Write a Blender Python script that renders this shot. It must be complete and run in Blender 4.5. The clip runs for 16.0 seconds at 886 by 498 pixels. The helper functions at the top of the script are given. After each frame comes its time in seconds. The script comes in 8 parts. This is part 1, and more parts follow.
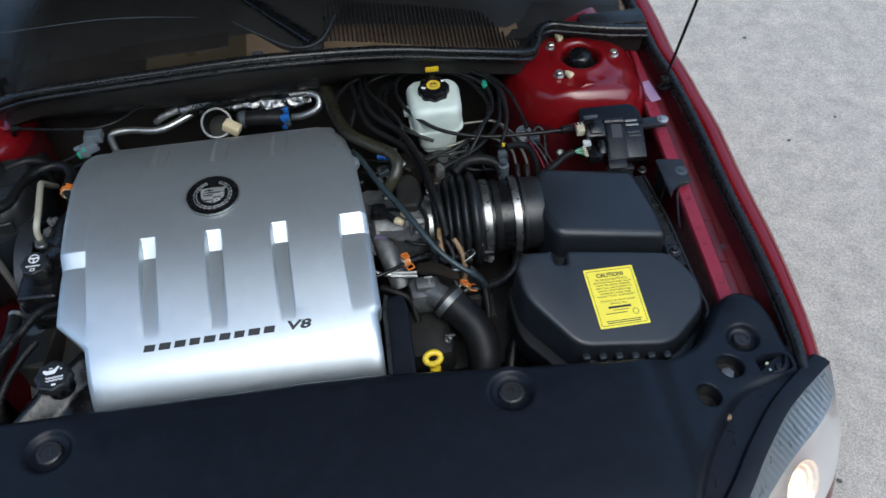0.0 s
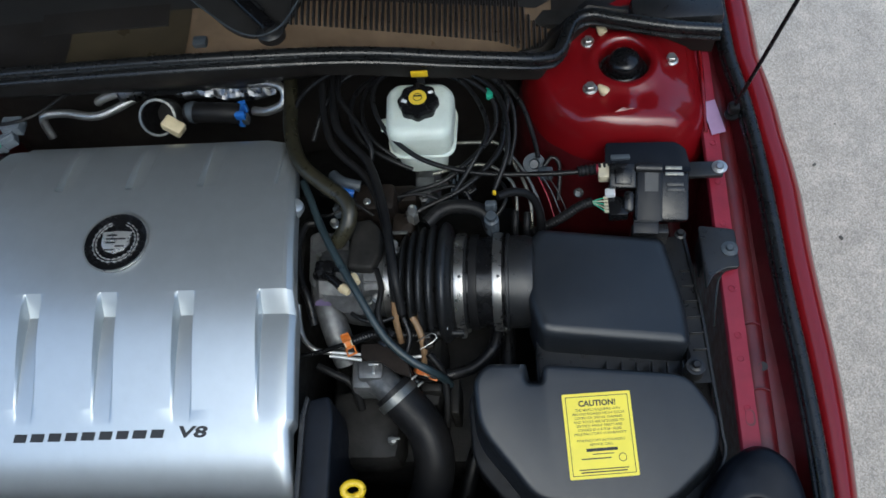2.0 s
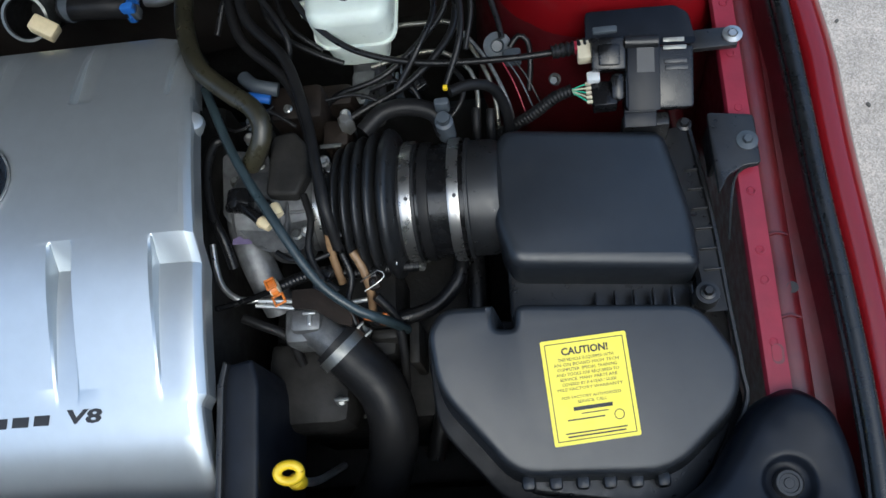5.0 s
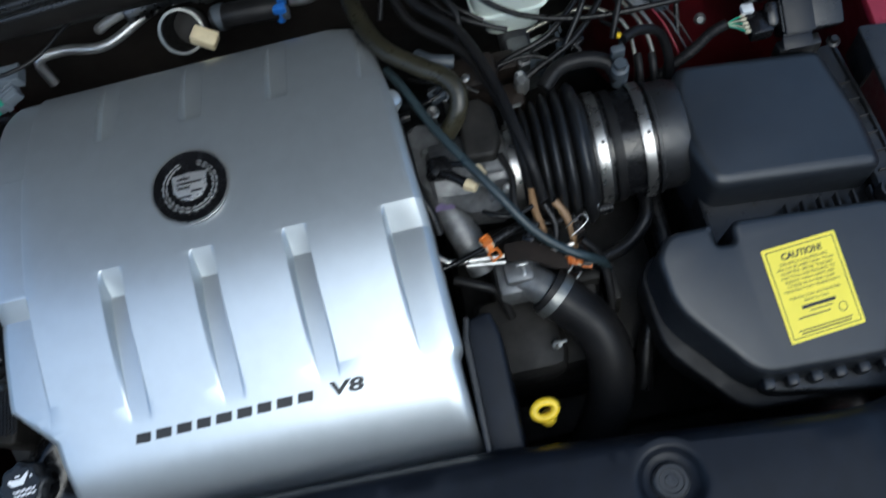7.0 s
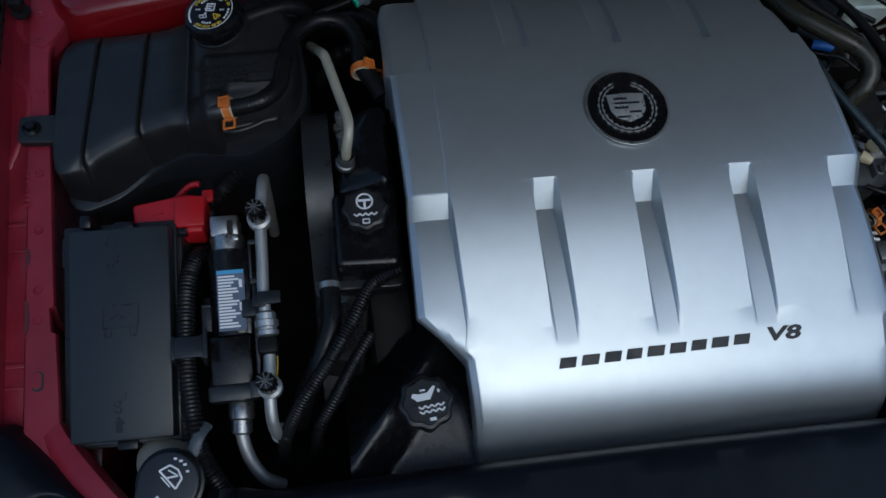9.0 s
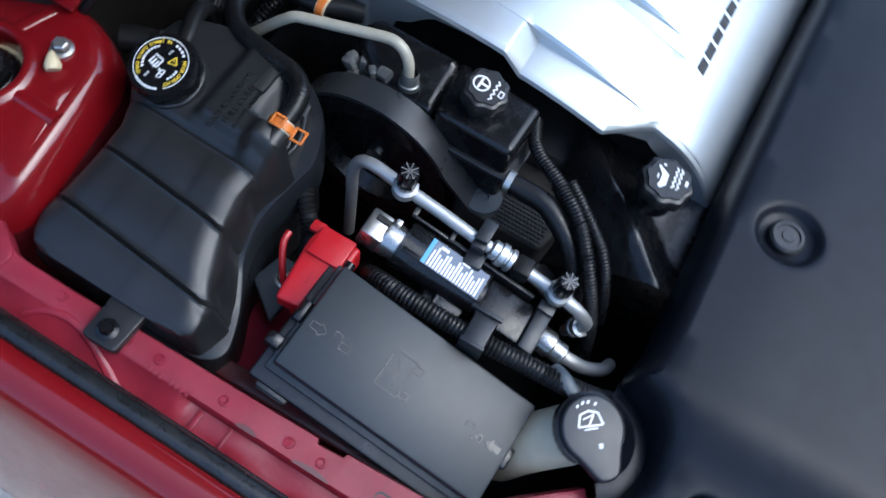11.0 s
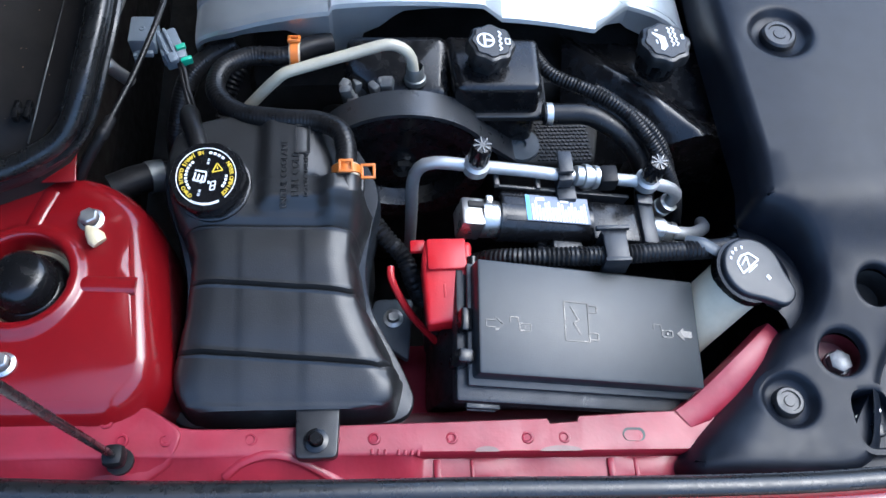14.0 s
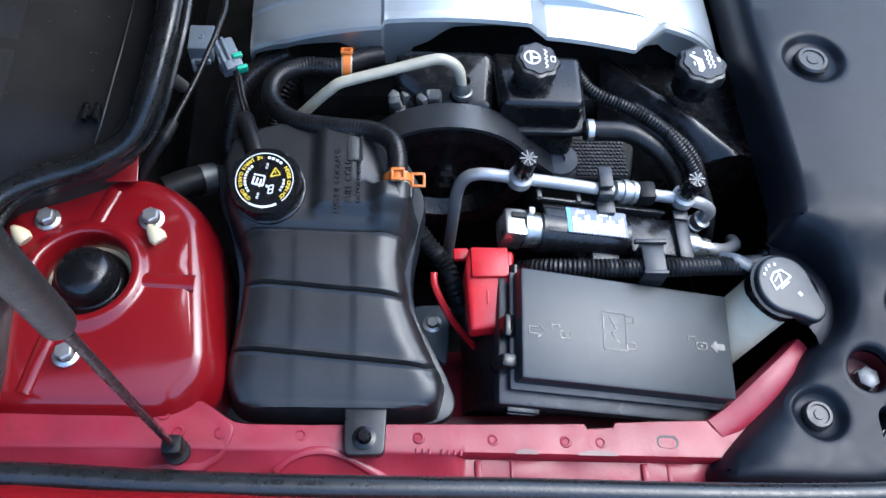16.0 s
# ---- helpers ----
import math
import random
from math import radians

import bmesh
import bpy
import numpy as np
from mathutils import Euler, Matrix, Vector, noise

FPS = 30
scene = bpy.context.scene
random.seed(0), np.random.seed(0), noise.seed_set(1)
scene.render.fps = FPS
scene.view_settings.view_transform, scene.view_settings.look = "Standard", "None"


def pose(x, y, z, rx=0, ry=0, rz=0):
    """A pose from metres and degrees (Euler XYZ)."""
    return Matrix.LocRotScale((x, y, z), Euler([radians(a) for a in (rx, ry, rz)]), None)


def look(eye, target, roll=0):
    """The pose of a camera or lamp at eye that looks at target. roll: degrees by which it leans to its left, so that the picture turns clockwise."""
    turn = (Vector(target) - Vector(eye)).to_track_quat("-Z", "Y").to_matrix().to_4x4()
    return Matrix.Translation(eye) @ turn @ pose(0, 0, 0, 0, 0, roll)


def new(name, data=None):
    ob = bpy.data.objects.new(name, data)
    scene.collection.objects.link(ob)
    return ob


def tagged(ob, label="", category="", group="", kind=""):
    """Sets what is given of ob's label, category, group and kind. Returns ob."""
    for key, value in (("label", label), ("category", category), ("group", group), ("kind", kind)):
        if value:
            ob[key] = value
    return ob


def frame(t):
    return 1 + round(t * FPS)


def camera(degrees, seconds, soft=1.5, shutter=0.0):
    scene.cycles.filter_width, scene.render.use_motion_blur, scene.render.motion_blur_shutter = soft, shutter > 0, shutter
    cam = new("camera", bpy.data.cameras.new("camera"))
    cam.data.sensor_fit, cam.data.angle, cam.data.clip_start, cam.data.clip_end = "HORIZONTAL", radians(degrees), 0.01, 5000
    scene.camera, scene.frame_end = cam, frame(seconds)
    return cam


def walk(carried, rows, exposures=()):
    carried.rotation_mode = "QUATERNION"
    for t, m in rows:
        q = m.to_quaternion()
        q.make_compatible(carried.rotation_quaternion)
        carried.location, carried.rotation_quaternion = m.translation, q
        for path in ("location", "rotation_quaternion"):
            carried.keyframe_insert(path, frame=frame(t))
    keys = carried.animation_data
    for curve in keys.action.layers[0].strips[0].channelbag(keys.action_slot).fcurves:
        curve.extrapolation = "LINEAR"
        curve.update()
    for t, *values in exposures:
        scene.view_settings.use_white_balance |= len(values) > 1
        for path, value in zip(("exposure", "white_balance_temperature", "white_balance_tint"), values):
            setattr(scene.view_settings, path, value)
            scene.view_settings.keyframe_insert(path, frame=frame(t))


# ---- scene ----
cam = camera(56.0, 16.0, shutter=0.3)
from mathutils.geometry import delaunay_2d_cdt

PATH = [
    (0, (0.18, -1.213, 1.948), (0.296, 0.059, 0.409), -3.2),
    (0.5, (0.168, -1.2, 1.942), (0.213, 0.066, 0.394), -3.1),
    (1, (0.198, -1.116, 1.962), (0.169, 0.055, 0.341), -5.1),
    (1.5, (0.338, -0.894, 1.933), (0.172, 0.172, 0.249), -9.8),
    (2, (0.432, -0.763, 1.887), (0.232, 0.188, 0.139), -12.0),
    (2.5, (0.443, -0.722, 1.831), (0.246, 0.122, 0.028), -14.1),
    (3, (0.455, -0.671, 1.729), (0.205, 0.093, -0.102), -18.7),
    (3.5, (0.47, -0.625, 1.696), (0.241, 0.125, -0.144), -19.8),
    (3.7, (0.48, -0.62, 1.692), (0.242, 0.119, -0.151), -20.7),
    (6, (0.456, -0.635, 1.719), (0.244, 0.063, -0.143), -22.3),
    (6.5, (0.358, -0.625, 1.747), (0.187, 0.108, -0.107), -25.5),
    (7, (0.209, -0.677, 1.759), (0.076, 0.03, -0.107), -22.9),
    (7.5, (0.028, -0.781, 1.729), (0.0, 0.004, -0.111), -11.3),
    (8, (-0.127, -0.757, 1.741), (-0.138, 0.0, -0.111), -8.5),
    (8.5, (-0.275, -0.675, 1.705), (-0.225, 0.064, -0.153), -4.2),
    (9, (-0.402, -0.686, 1.687), (-0.14, 0.089, -0.138), 12.3),
    (9.5, (-0.558, -0.696, 1.646), (-0.053, 0.115, -0.111), 23.3),
    (9.7, (-0.611, -0.671, 1.63), (-0.045, 0.083, -0.133), 27.0),
    (11.8, (-0.854, -0.317, 1.545), (0.044, -0.399, -0.24), 6.5),
    (12, (-0.866, -0.285, 1.539), (0.071, -0.408, -0.223), 5.3),
    (12.5, (-0.908, -0.248, 1.536), (0.085, -0.408, -0.192), 3.4),
    (13, (-0.891, -0.231, 1.539), (0.097, -0.413, -0.19), 6.9),
    (13.5, (-0.881, -0.232, 1.541), (0.083, -0.385, -0.205), 6.0),
    (14, (-0.882, -0.228, 1.538), (0.068, -0.386, -0.215), 6.8),
    (14.5, (-0.883, -0.219, 1.54), (0.064, -0.382, -0.214), 7.9),
    (15, (-0.886, -0.206, 1.551), (0.076, -0.359, -0.196), 7.7),
    (15.5, (-0.896, -0.189, 1.554), (0.09, -0.334, -0.18), 7.7),
    (16, (-0.897, -0.189, 1.555), (0.082, -0.342, -0.182), 8.0),
]
EXPOSURES = [(0.0, 0.25, 5600, 0), (1.0, 0.16, 5600, -1), (1.5, 0.11, 5600, -1), (2.5, 0.12, 5650, -1), (3.5, 0.17, 5650, 0), (6.0, 0.50, 5600, 0), (6.5, 0.32, 5550, 0), (7.0, 0.15, 5450, -1), (7.5, -0.42, 5300, -1), (8.0, -0.82, 5250, -1), (8.5, -1.02, 5150, -1), (9.0, -1.08, 5200, 0), (9.7, -0.90, 5250, 1), (11.8, 1.42, 5250, 5), (16.0, 1.50, 5250, 5)]
walk(cam, [(t, look(eye, target, roll)) for t, eye, target, roll in PATH], EXPOSURES)
SKY, SUN = 0.235, 0.42

# ---------------------------------------------------------------- world and sun
world = bpy.data.worlds.new("sky")
scene.world = world
world.use_nodes = True
wn = world.node_tree.nodes
sky = wn.new("ShaderNodeTexSky")
sky.sky_type, sky.sun_disc = "NISHITA", False
sky.sun_elevation, sky.sun_rotation = radians(54), radians(163)
sky.air_density, sky.dust_density, sky.ozone_density = 1.0, 3.5, 1.0
wn["Background"].inputs["Strength"].default_value = SKY
world.node_tree.links.new(sky.outputs[0], wn["Background"].inputs["Color"])
sun_data = bpy.data.lights.new("sun", "SUN")
sun_data.energy, sun_data.angle, sun_data.color = SUN, radians(60), (1.0, 0.97, 0.93)
sun = new("sun", sun_data)
sun.matrix_world = look((0.9, -3.0, 4.4), (0, 0, 0))


# ---------------------------------------------------------------- materials
def mat(name, color, rough=0.5, metal=0.0, var=0.25, scale=40.0, bump=0.15, bscale=500.0, coat=0.0, spec=0.5,
        dust=0.0, dust_color=(0.30, 0.27, 0.23), trans=0.0, sss=0.0, rvar=0.12, island=0.0):
    m = bpy.data.materials.new(name)
    m.use_nodes = True
    n, l = m.node_tree.nodes, m.node_tree.links
    b = n["Principled BSDF"]
    tc = n.new("ShaderNodeTexCoord")

    def noise_tex(sc, detail=4.0, rough_=0.6):
        t = n.new("ShaderNodeTexNoise")
        t.inputs["Scale"].default_value, t.inputs["Detail"].default_value = sc, detail
        t.inputs["Roughness"].default_value = rough_
        l.new(tc.outputs["Object"], t.inputs["Vector"])
        return t

    big, fine = noise_tex(scale), noise_tex(bscale, 2.0)
    ramp = n.new("ShaderNodeMapRange")
    ramp.inputs["From Min"].default_value, ramp.inputs["From Max"].default_value = 0.3, 0.7
    ramp.inputs["To Min"].default_value, ramp.inputs["To Max"].default_value = 1 - var, 1 + var
    l.new(big.outputs["Fac"], ramp.inputs["Value"])
    mul = n.new("ShaderNodeMix")
    mul.data_type, mul.blend_type = "RGBA", "MULTIPLY"
    mul.inputs["Factor"].default_value = 1.0
    mul.inputs["A"].default_value = (*color, 1)
    l.new(ramp.outputs["Result"], mul.inputs["B"])
    out = mul.outputs["Result"]
    if dust > 0:
        dn = noise_tex(scale * 0.35, 6.0, 0.7)
        dr = n.new("ShaderNodeMapRange")
        dr.inputs["From Min"].default_value, dr.inputs["From Max"].default_value = 0.42, 0.75
        dr.inputs["To Max"].default_value = dust
        l.new(dn.outputs["Fac"], dr.inputs["Value"])
        dm = n.new("ShaderNodeMix")
        dm.data_type = "RGBA"
        l.new(dr.outputs["Result"], dm.inputs["Factor"])
        l.new(out, dm.inputs["A"])
        dm.inputs["B"].default_value = (*dust_color, 1)
        out = dm.outputs["Result"]
    l.new(out, b.inputs["Base Color"])
    rr = n.new("ShaderNodeMapRange")
    rr.inputs["From Min"].default_value, rr.inputs["From Max"].default_value = 0.3, 0.7
    rr.inputs["To Min"].default_value, rr.inputs["To Max"].default_value = max(0.02, rough - rvar), min(1, rough + rvar)
    rn = noise_tex(scale * 2.3, 5.0)
    l.new(rn.outputs["Fac"], rr.inputs["Value"])
    l.new(rr.outputs["Result"], b.inputs["Roughness"])
    if bump > 0:
        bp = n.new("ShaderNodeBump")
        bp.inputs["Strength"].default_value, bp.inputs["Distance"].default_value = bump, 0.0006
        l.new(fine.outputs["Fac"], bp.inputs["Height"])
        l.new(bp.outputs["Normal"], b.inputs["Normal"])
    b.inputs["Metallic"].default_value = metal
    b.inputs["Specular IOR Level"].default_value = spec
    b.inputs["Coat Weight"].default_value, b.inputs["Coat Roughness"].default_value = coat, 0.10
    b.inputs["Transmission Weight"].default_value = trans
    if sss:
        b.inputs["Subsurface Weight"].default_value = sss
        b.inputs["Subsurface Radius"].default_value = (0.01, 0.01, 0.008)
    return m


BLACK = mat("black_plastic", (0.011, 0.0115, 0.0125), 0.36, bump=0.35, bscale=900, dust=0.03)
FUSELID = mat("grained_grey_black_plastic", (0.0160, 0.0200, 0.0226), 0.38, var=0.10, scale=70, bump=0.25, bscale=1300, dust=0.02, dust_color=(0.05, 0.05, 0.048), rvar=0.05)
LID = mat("grained_black_plastic", (0.0125, 0.0148, 0.0185), 0.36, var=0.12, bump=0.28, bscale=1300, dust=0.015, rvar=0.05)
GLOSS = mat("glossy_black_plastic", (0.006, 0.006, 0.0066), 0.24, bump=0.05, spec=0.4)
TANKBLACK = mat("worn_black_tank_plastic", (0.0135, 0.0140, 0.0146), 0.37, var=0.22, scale=30, bump=0.22, bscale=900, dust=0.06, dust_color=(0.06, 0.052, 0.045), rvar=0.05)
SYMBOL = mat("moulded_symbol_plastic", (0.0121, 0.0127, 0.0138), 0.3, bump=0.1)
COWLBLACK = mat("dusty_black_cowl_plastic", (0.0170, 0.0150, 0.0135), 0.46, spec=0.25, var=0.3, scale=15, bump=0.08, bscale=900, dust=0.08, dust_color=(0.05, 0.04, 0.03))
BADGE = mat("bright_badge_metal", (0.78, 0.77, 0.75), 0.30, metal=0.75, var=0.02, bump=0)
PANEL = mat("matt_black_panel", (0.0060, 0.0076, 0.0115), 0.38, spec=0.24, bump=0.25, bscale=1200, rvar=0.05)
BELLOWS = mat("bellows_rubber", (0.009, 0.0095, 0.0105), 0.36, spec=0.45, var=0.2, bump=0.2, bscale=300, dust=0.03)
BELT = mat("worn_belt_rubber", (0.020, 0.022, 0.025), 0.36, var=0.15, bump=0.2, bscale=600, dust=0.05)
RUBBER = mat("rubber", (0.0075, 0.0075, 0.008), 0.42, spec=0.18, bump=0.3, bscale=300, dust=0.03)
SEAL = mat("weather_seal_rubber", (0.008, 0.0085, 0.009), 0.30, bump=0.2, bscale=200, dust=0.02)
HOSE = mat("black_hose", (0.006, 0.006, 0.0065), 0.34, spec=0.3, bump=0.3, bscale=500, dust=0.02)
OLIVE = mat("dusty_olive_hose", (0.020, 0.0185, 0.011), 0.34, bump=0.5, bscale=160, dust=0.22, dust_color=(0.10, 0.085, 0.045))
BLUEGREY = mat("blue_grey_hose", (0.022, 0.034, 0.039), 0.36, bump=0.1)
SILVER = mat("satin_silver_paint", (0.555, 0.590, 0.606), 0.38, metal=0.80, var=0.03, rvar=0.02, bump=0.02, bscale=1500)
RED = mat("dark_red_car_paint", (0.150, 0.0026, 0.0050), 0.40, var=0.06, scale=8, bump=0.04, bscale=250, coat=1.0, spec=0.12, rvar=0.05)
DULLRED = mat("dull_red_overspray", (0.20, 0.014, 0.028), 0.40, spec=0.3, var=0.16, scale=25, bump=0.5, bscale=120, dust=0.20,
              dust_color=(0.25, 0.05, 0.08), coat=0.15)
# about half as bright as RED: shade put into the colour, plus patchy grime
DARKRED = mat("shaded_grimy_red_metal", (0.075, 0.004, 0.007), 0.42, var=0.3, scale=20, bump=0.3, bscale=150, dust=0.25,
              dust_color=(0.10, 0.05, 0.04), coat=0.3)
PUMPALLOY = mat("pale_cast_alloy", (0.120, 0.120, 0.115), 0.55, metal=0.1, var=0.4, scale=90, bump=0.8, bscale=220, dust=0.3, dust_color=(0.10, 0.095, 0.085))
ALLOY = mat("cast_alloy", (0.145, 0.148, 0.15), 0.48, metal=0.6, var=0.35, scale=60, bump=0.6, bscale=260, dust=0.35,
            dust_color=(0.10, 0.09, 0.08))
GRIME = mat("oily_dark_casting", (0.020, 0.0192, 0.0180), 0.58, metal=0.05, spec=0.2, var=0.5, scale=30, bump=0.9, bscale=140, dust=0.2,
            dust_color=(0.045, 0.04, 0.033))
ALU = mat("aluminium_tube", (0.44, 0.435, 0.415), 0.45, metal=0.7, var=0.08, bump=0.15, bscale=300, dust=0.06)
CHROME = mat("bright_steel", (0.42, 0.41, 0.39), 0.30, metal=0.95, var=0.08, bump=0.1, bscale=200, rvar=0.08)
STEEL = mat("zinc_plated_steel", (0.52, 0.52, 0.50), 0.38, metal=0.9, var=0.15, bump=0.3, bscale=400)
FOIL = mat("crinkled_heat_foil", (0.24, 0.24, 0.245), 0.32, metal=1.0, var=0.15, bump=2.5, bscale=70)
DULLSTEEL = mat("dulled_steel", (0.20, 0.205, 0.195), 0.42, metal=0.8, var=0.3, bump=0.3, bscale=300, dust=0.2, dust_color=(0.08, 0.075, 0.06))
RUST = mat("brown_sooty_steel", (0.013, 0.0095, 0.0075), 0.55, spec=0.25, metal=0.1, var=0.5, bump=0.8, bscale=180, dust=0.25, dust_color=(0.05, 0.035, 0.022))
BEZEL = mat("grey_lamp_bezel", (0.22, 0.25, 0.28), 0.34, metal=0.55, var=0.03, bump=0)
LILAC = mat("faded_lilac_sticker", (0.33, 0.21, 0.34), 0.5, var=0.1, bump=0)
CREAMPIPE = mat("yellowed_zinc_pipe", (0.42, 0.39, 0.30), 0.40, metal=0.15, var=0.12, bump=0.1)
LINEMETAL = mat("dull_zinc_line", (0.26, 0.25, 0.21), 0.36, metal=0.8, var=0.12, bump=0.1)
WHITE = mat("milky_white_plastic", (0.62, 0.68, 0.62), 0.35, var=0.05, bump=0.1, sss=0.25)
NATURAL = mat("natural_plastic", (0.52, 0.465, 0.335), 0.45, var=0.10, bump=0.1)
CREAM = mat("cream_plastic", (0.62, 0.52, 0.32), 0.5, var=0.15, bump=0.1)
ORANGE = mat("orange_plastic_clip", (0.52, 0.15, 0.02), 0.42, var=0.15, bump=0.1)
TAN = mat("tan_hose_end", (0.22, 0.135, 0.068), 0.5, var=0.2, bump=0.2)
YELLOW = mat("yellow_plastic", (0.72, 0.50, 0.015), 0.4, var=0.05, bump=0.1)
LABELYELLOW = mat("yellow_label_paper", (0.78, 0.66, 0.05), 0.45, var=0.04, bump=0.05)
REDCAP = mat("red_plastic", (0.40, 0.008, 0.013), 0.38, var=0.08, bump=0.15)
BLUE = mat("blue_plastic", (0.03, 0.13, 0.45), 0.4, var=0.1)
SLATELABEL = mat("slate_blue_label", (0.11, 0.135, 0.19), 0.22, var=0.05, bump=0)
GREEN = mat("green_plastic", (0.05, 0.36, 0.22), 0.4, var=0.1)
GREYCONN = mat("grey_plastic_connector", (0.055, 0.065, 0.075), 0.45, var=0.1)
INK = mat("dark_ink", (0.010, 0.010, 0.011), 0.5, var=0.0, bump=0)
WHITEINK = mat("white_print", (0.78, 0.78, 0.78), 0.5, var=0.0, bump=0)
YELLOWINK = mat("yellow_print", (0.70, 0.50, 0.04), 0.5, var=0.0, bump=0)
BLUELABEL = mat("blue_label_strip", (0.10, 0.35, 0.60), 0.4, var=0.0, bump=0)
PALELABEL = mat("pale_label_paper", (0.58, 0.60, 0.61), 0.4, var=0.05, bump=0)
COWLGLOSS = mat("smooth_black_cowl_plastic", (0.020, 0.0195, 0.019), 0.40, spec=0.35, var=0.2, scale=15, bump=0.06, bscale=900, dust=0.10, dust_color=(0.06, 0.055, 0.05))
BROWNCOWL = mat("sun_faded_brown_plastic", (0.150, 0.105, 0.066), 0.38, var=0.3, scale=12, bump=0.12, bscale=800, dust=0.4,
                dust_color=(0.25, 0.18, 0.115))
CONCRETE = mat("worn_concrete", (0.445, 0.396, 0.338), 0.9, var=0.16, scale=14, bump=1.2, bscale=260, dust=0.35,
               dust_color=(0.36, 0.335, 0.295))
COWLMID = mat("half_faded_cowl_plastic", (0.042, 0.034, 0.020), 0.36, var=0.35, scale=10, bump=0.12, bscale=800, dust=0.3, dust_color=(0.06, 0.043, 0.028))
ROCK = mat("dark_stone", (0.10, 0.092, 0.08), 0.8, var=0.4, scale=60, bump=0.5, bscale=300)
LENS = mat("clear_lamp_lens", (0.95, 0.95, 0.95), 0.04, var=0, bump=0, trans=1.0, rvar=0.01)
GLASS = mat("windscreen_glass", (0.02, 0.03, 0.035), 0.03, var=0, bump=0, rvar=0.01)
LIGHTCONN = mat("light_grey_connector", (0.13, 0.15, 0.17), 0.45, var=0.1)
REFLECTOR = mat("lamp_reflector", (0.86, 0.85, 0.83), 0.36, metal=0.55, var=0.02, bump=0, rvar=0.03)
AMBER = mat("amber_bulb", (0.9, 0.45, 0.12), 0.3, var=0, bump=0)
AMBER.node_tree.nodes["Principled BSDF"].inputs["Emission Color"].default_value = (1.0, 0.55, 0.22, 1)
AMBER.node_tree.nodes["Principled BSDF"].inputs["Emission Strength"].default_value = 9.0
SKYBLOCK = mat("dark_sky_block", (0.035, 0.045, 0.022), 0.8, var=0.6, scale=1.5, bump=0)
LINER = mat("dark_hood_liner", (0.05, 0.05, 0.052), 0.9, var=0.2, bump=1.0, bscale=200)

# concrete: pale and dark grit
cn, cl = CONCRETE.node_tree.nodes, CONCRETE.node_tree.links
vor = cn.new("ShaderNodeTexVoronoi")
vor.inputs["Scale"].default_value = 330
ctc = cn.new("ShaderNodeTexCoord")
cl.new(ctc.outputs["Object"], vor.inputs["Vector"])
cmr = cn.new("ShaderNodeMapRange")
cmr.inputs["From Max"].default_value = 1.0
cmr.inputs["To Min"].default_value, cmr.inputs["To Max"].default_value = 0.50, 1.42
cl.new(vor.outputs["Color"], cmr.inputs["Value"])
cmx = cn.new("ShaderNodeMix")
cmx.data_type, cmx.blend_type = "RGBA", "MULTIPLY"
cmx.inputs["Factor"].default_value = 0.8
src = cn["Principled BSDF"].inputs["Base Color"].links[0].from_socket
cl.new(src, cmx.inputs["A"])
cl.new(cmr.outputs["Result"], cmx.inputs["B"])
cl.new(cmx.outputs["Result"], cn["Principled BSDF"].inputs["Base Color"])


# ---------------------------------------------------------------- building helpers
def finish(name, bm, material, sharp=38):
    me = bpy.data.meshes.new(name)
    bmesh.ops.recalc_face_normals(bm, faces=bm.faces)
    bm.to_mesh(me)
    bm.free()
    me.materials.append(material)
    for p in me.polygons:
        p.use_smooth = True
    me.set_sharp_from_angle(angle=radians(sharp))
    return new(name, me)


def thing(name, at, label, category, group="", kind=""):
    e = new(name)
    e.location = at
    e.empty_display_size = 0.03
    return tagged(e, label, category, group, kind)


def part(name, bm, material, parent=None, label="", sharp=38):
    ob = finish(name, bm, material, sharp)
    if parent is not None:
        ob.parent = parent
        if parent.type == "EMPTY":
            ob.matrix_parent_inverse = Matrix.Translation(-Vector(parent.location))
    return tagged(ob, label)


def single(name, bm, material, label, category, group="", kind="", sharp=38):
    return tagged(finish(name, bm, material, sharp), label, category, group, kind)


def merge(*bms):
    out = bm_new()
    for b in bms:
        me = bpy.data.meshes.new("tmp")
        b.to_mesh(me)
        b.free()
        out.from_mesh(me)
        bpy.data.meshes.remove(me)
    return out


def bm_new():
    return bmesh.new()


def frame_at(at, ux=(1, 0, 0), uy=(0, 1, 0)):
    """A matrix with its x along ux and its z square to ux and uy."""
    x = Vector(ux).normalized()
    z = x.cross(Vector(uy)).normalized()
    y = z.cross(x)
    m = Matrix((x, y, z)).transposed().to_4x4()
    return Matrix.Translation(at) @ m


def along(a, b):
    """A matrix at a whose z points to b."""
    q = (Vector(b) - Vector(a)).to_track_quat("Z", "Y").to_matrix().to_4x4()
    return Matrix.Translation(a) @ q


def rbox(size, at=(0, 0, 0), m=None, b=0.003, seg=2):
    bm = bm_new()
    bmesh.ops.create_cube(bm, size=1.0, matrix=Matrix.Diagonal((*size, 1)))
    if b > 0:
        bmesh.ops.bevel(bm, geom=bm.edges[:], offset=b, segments=seg, affect="EDGES", profile=0.5)
    bm.transform((m if m is not None else Matrix()) @ Matrix.Translation(at))
    return bm


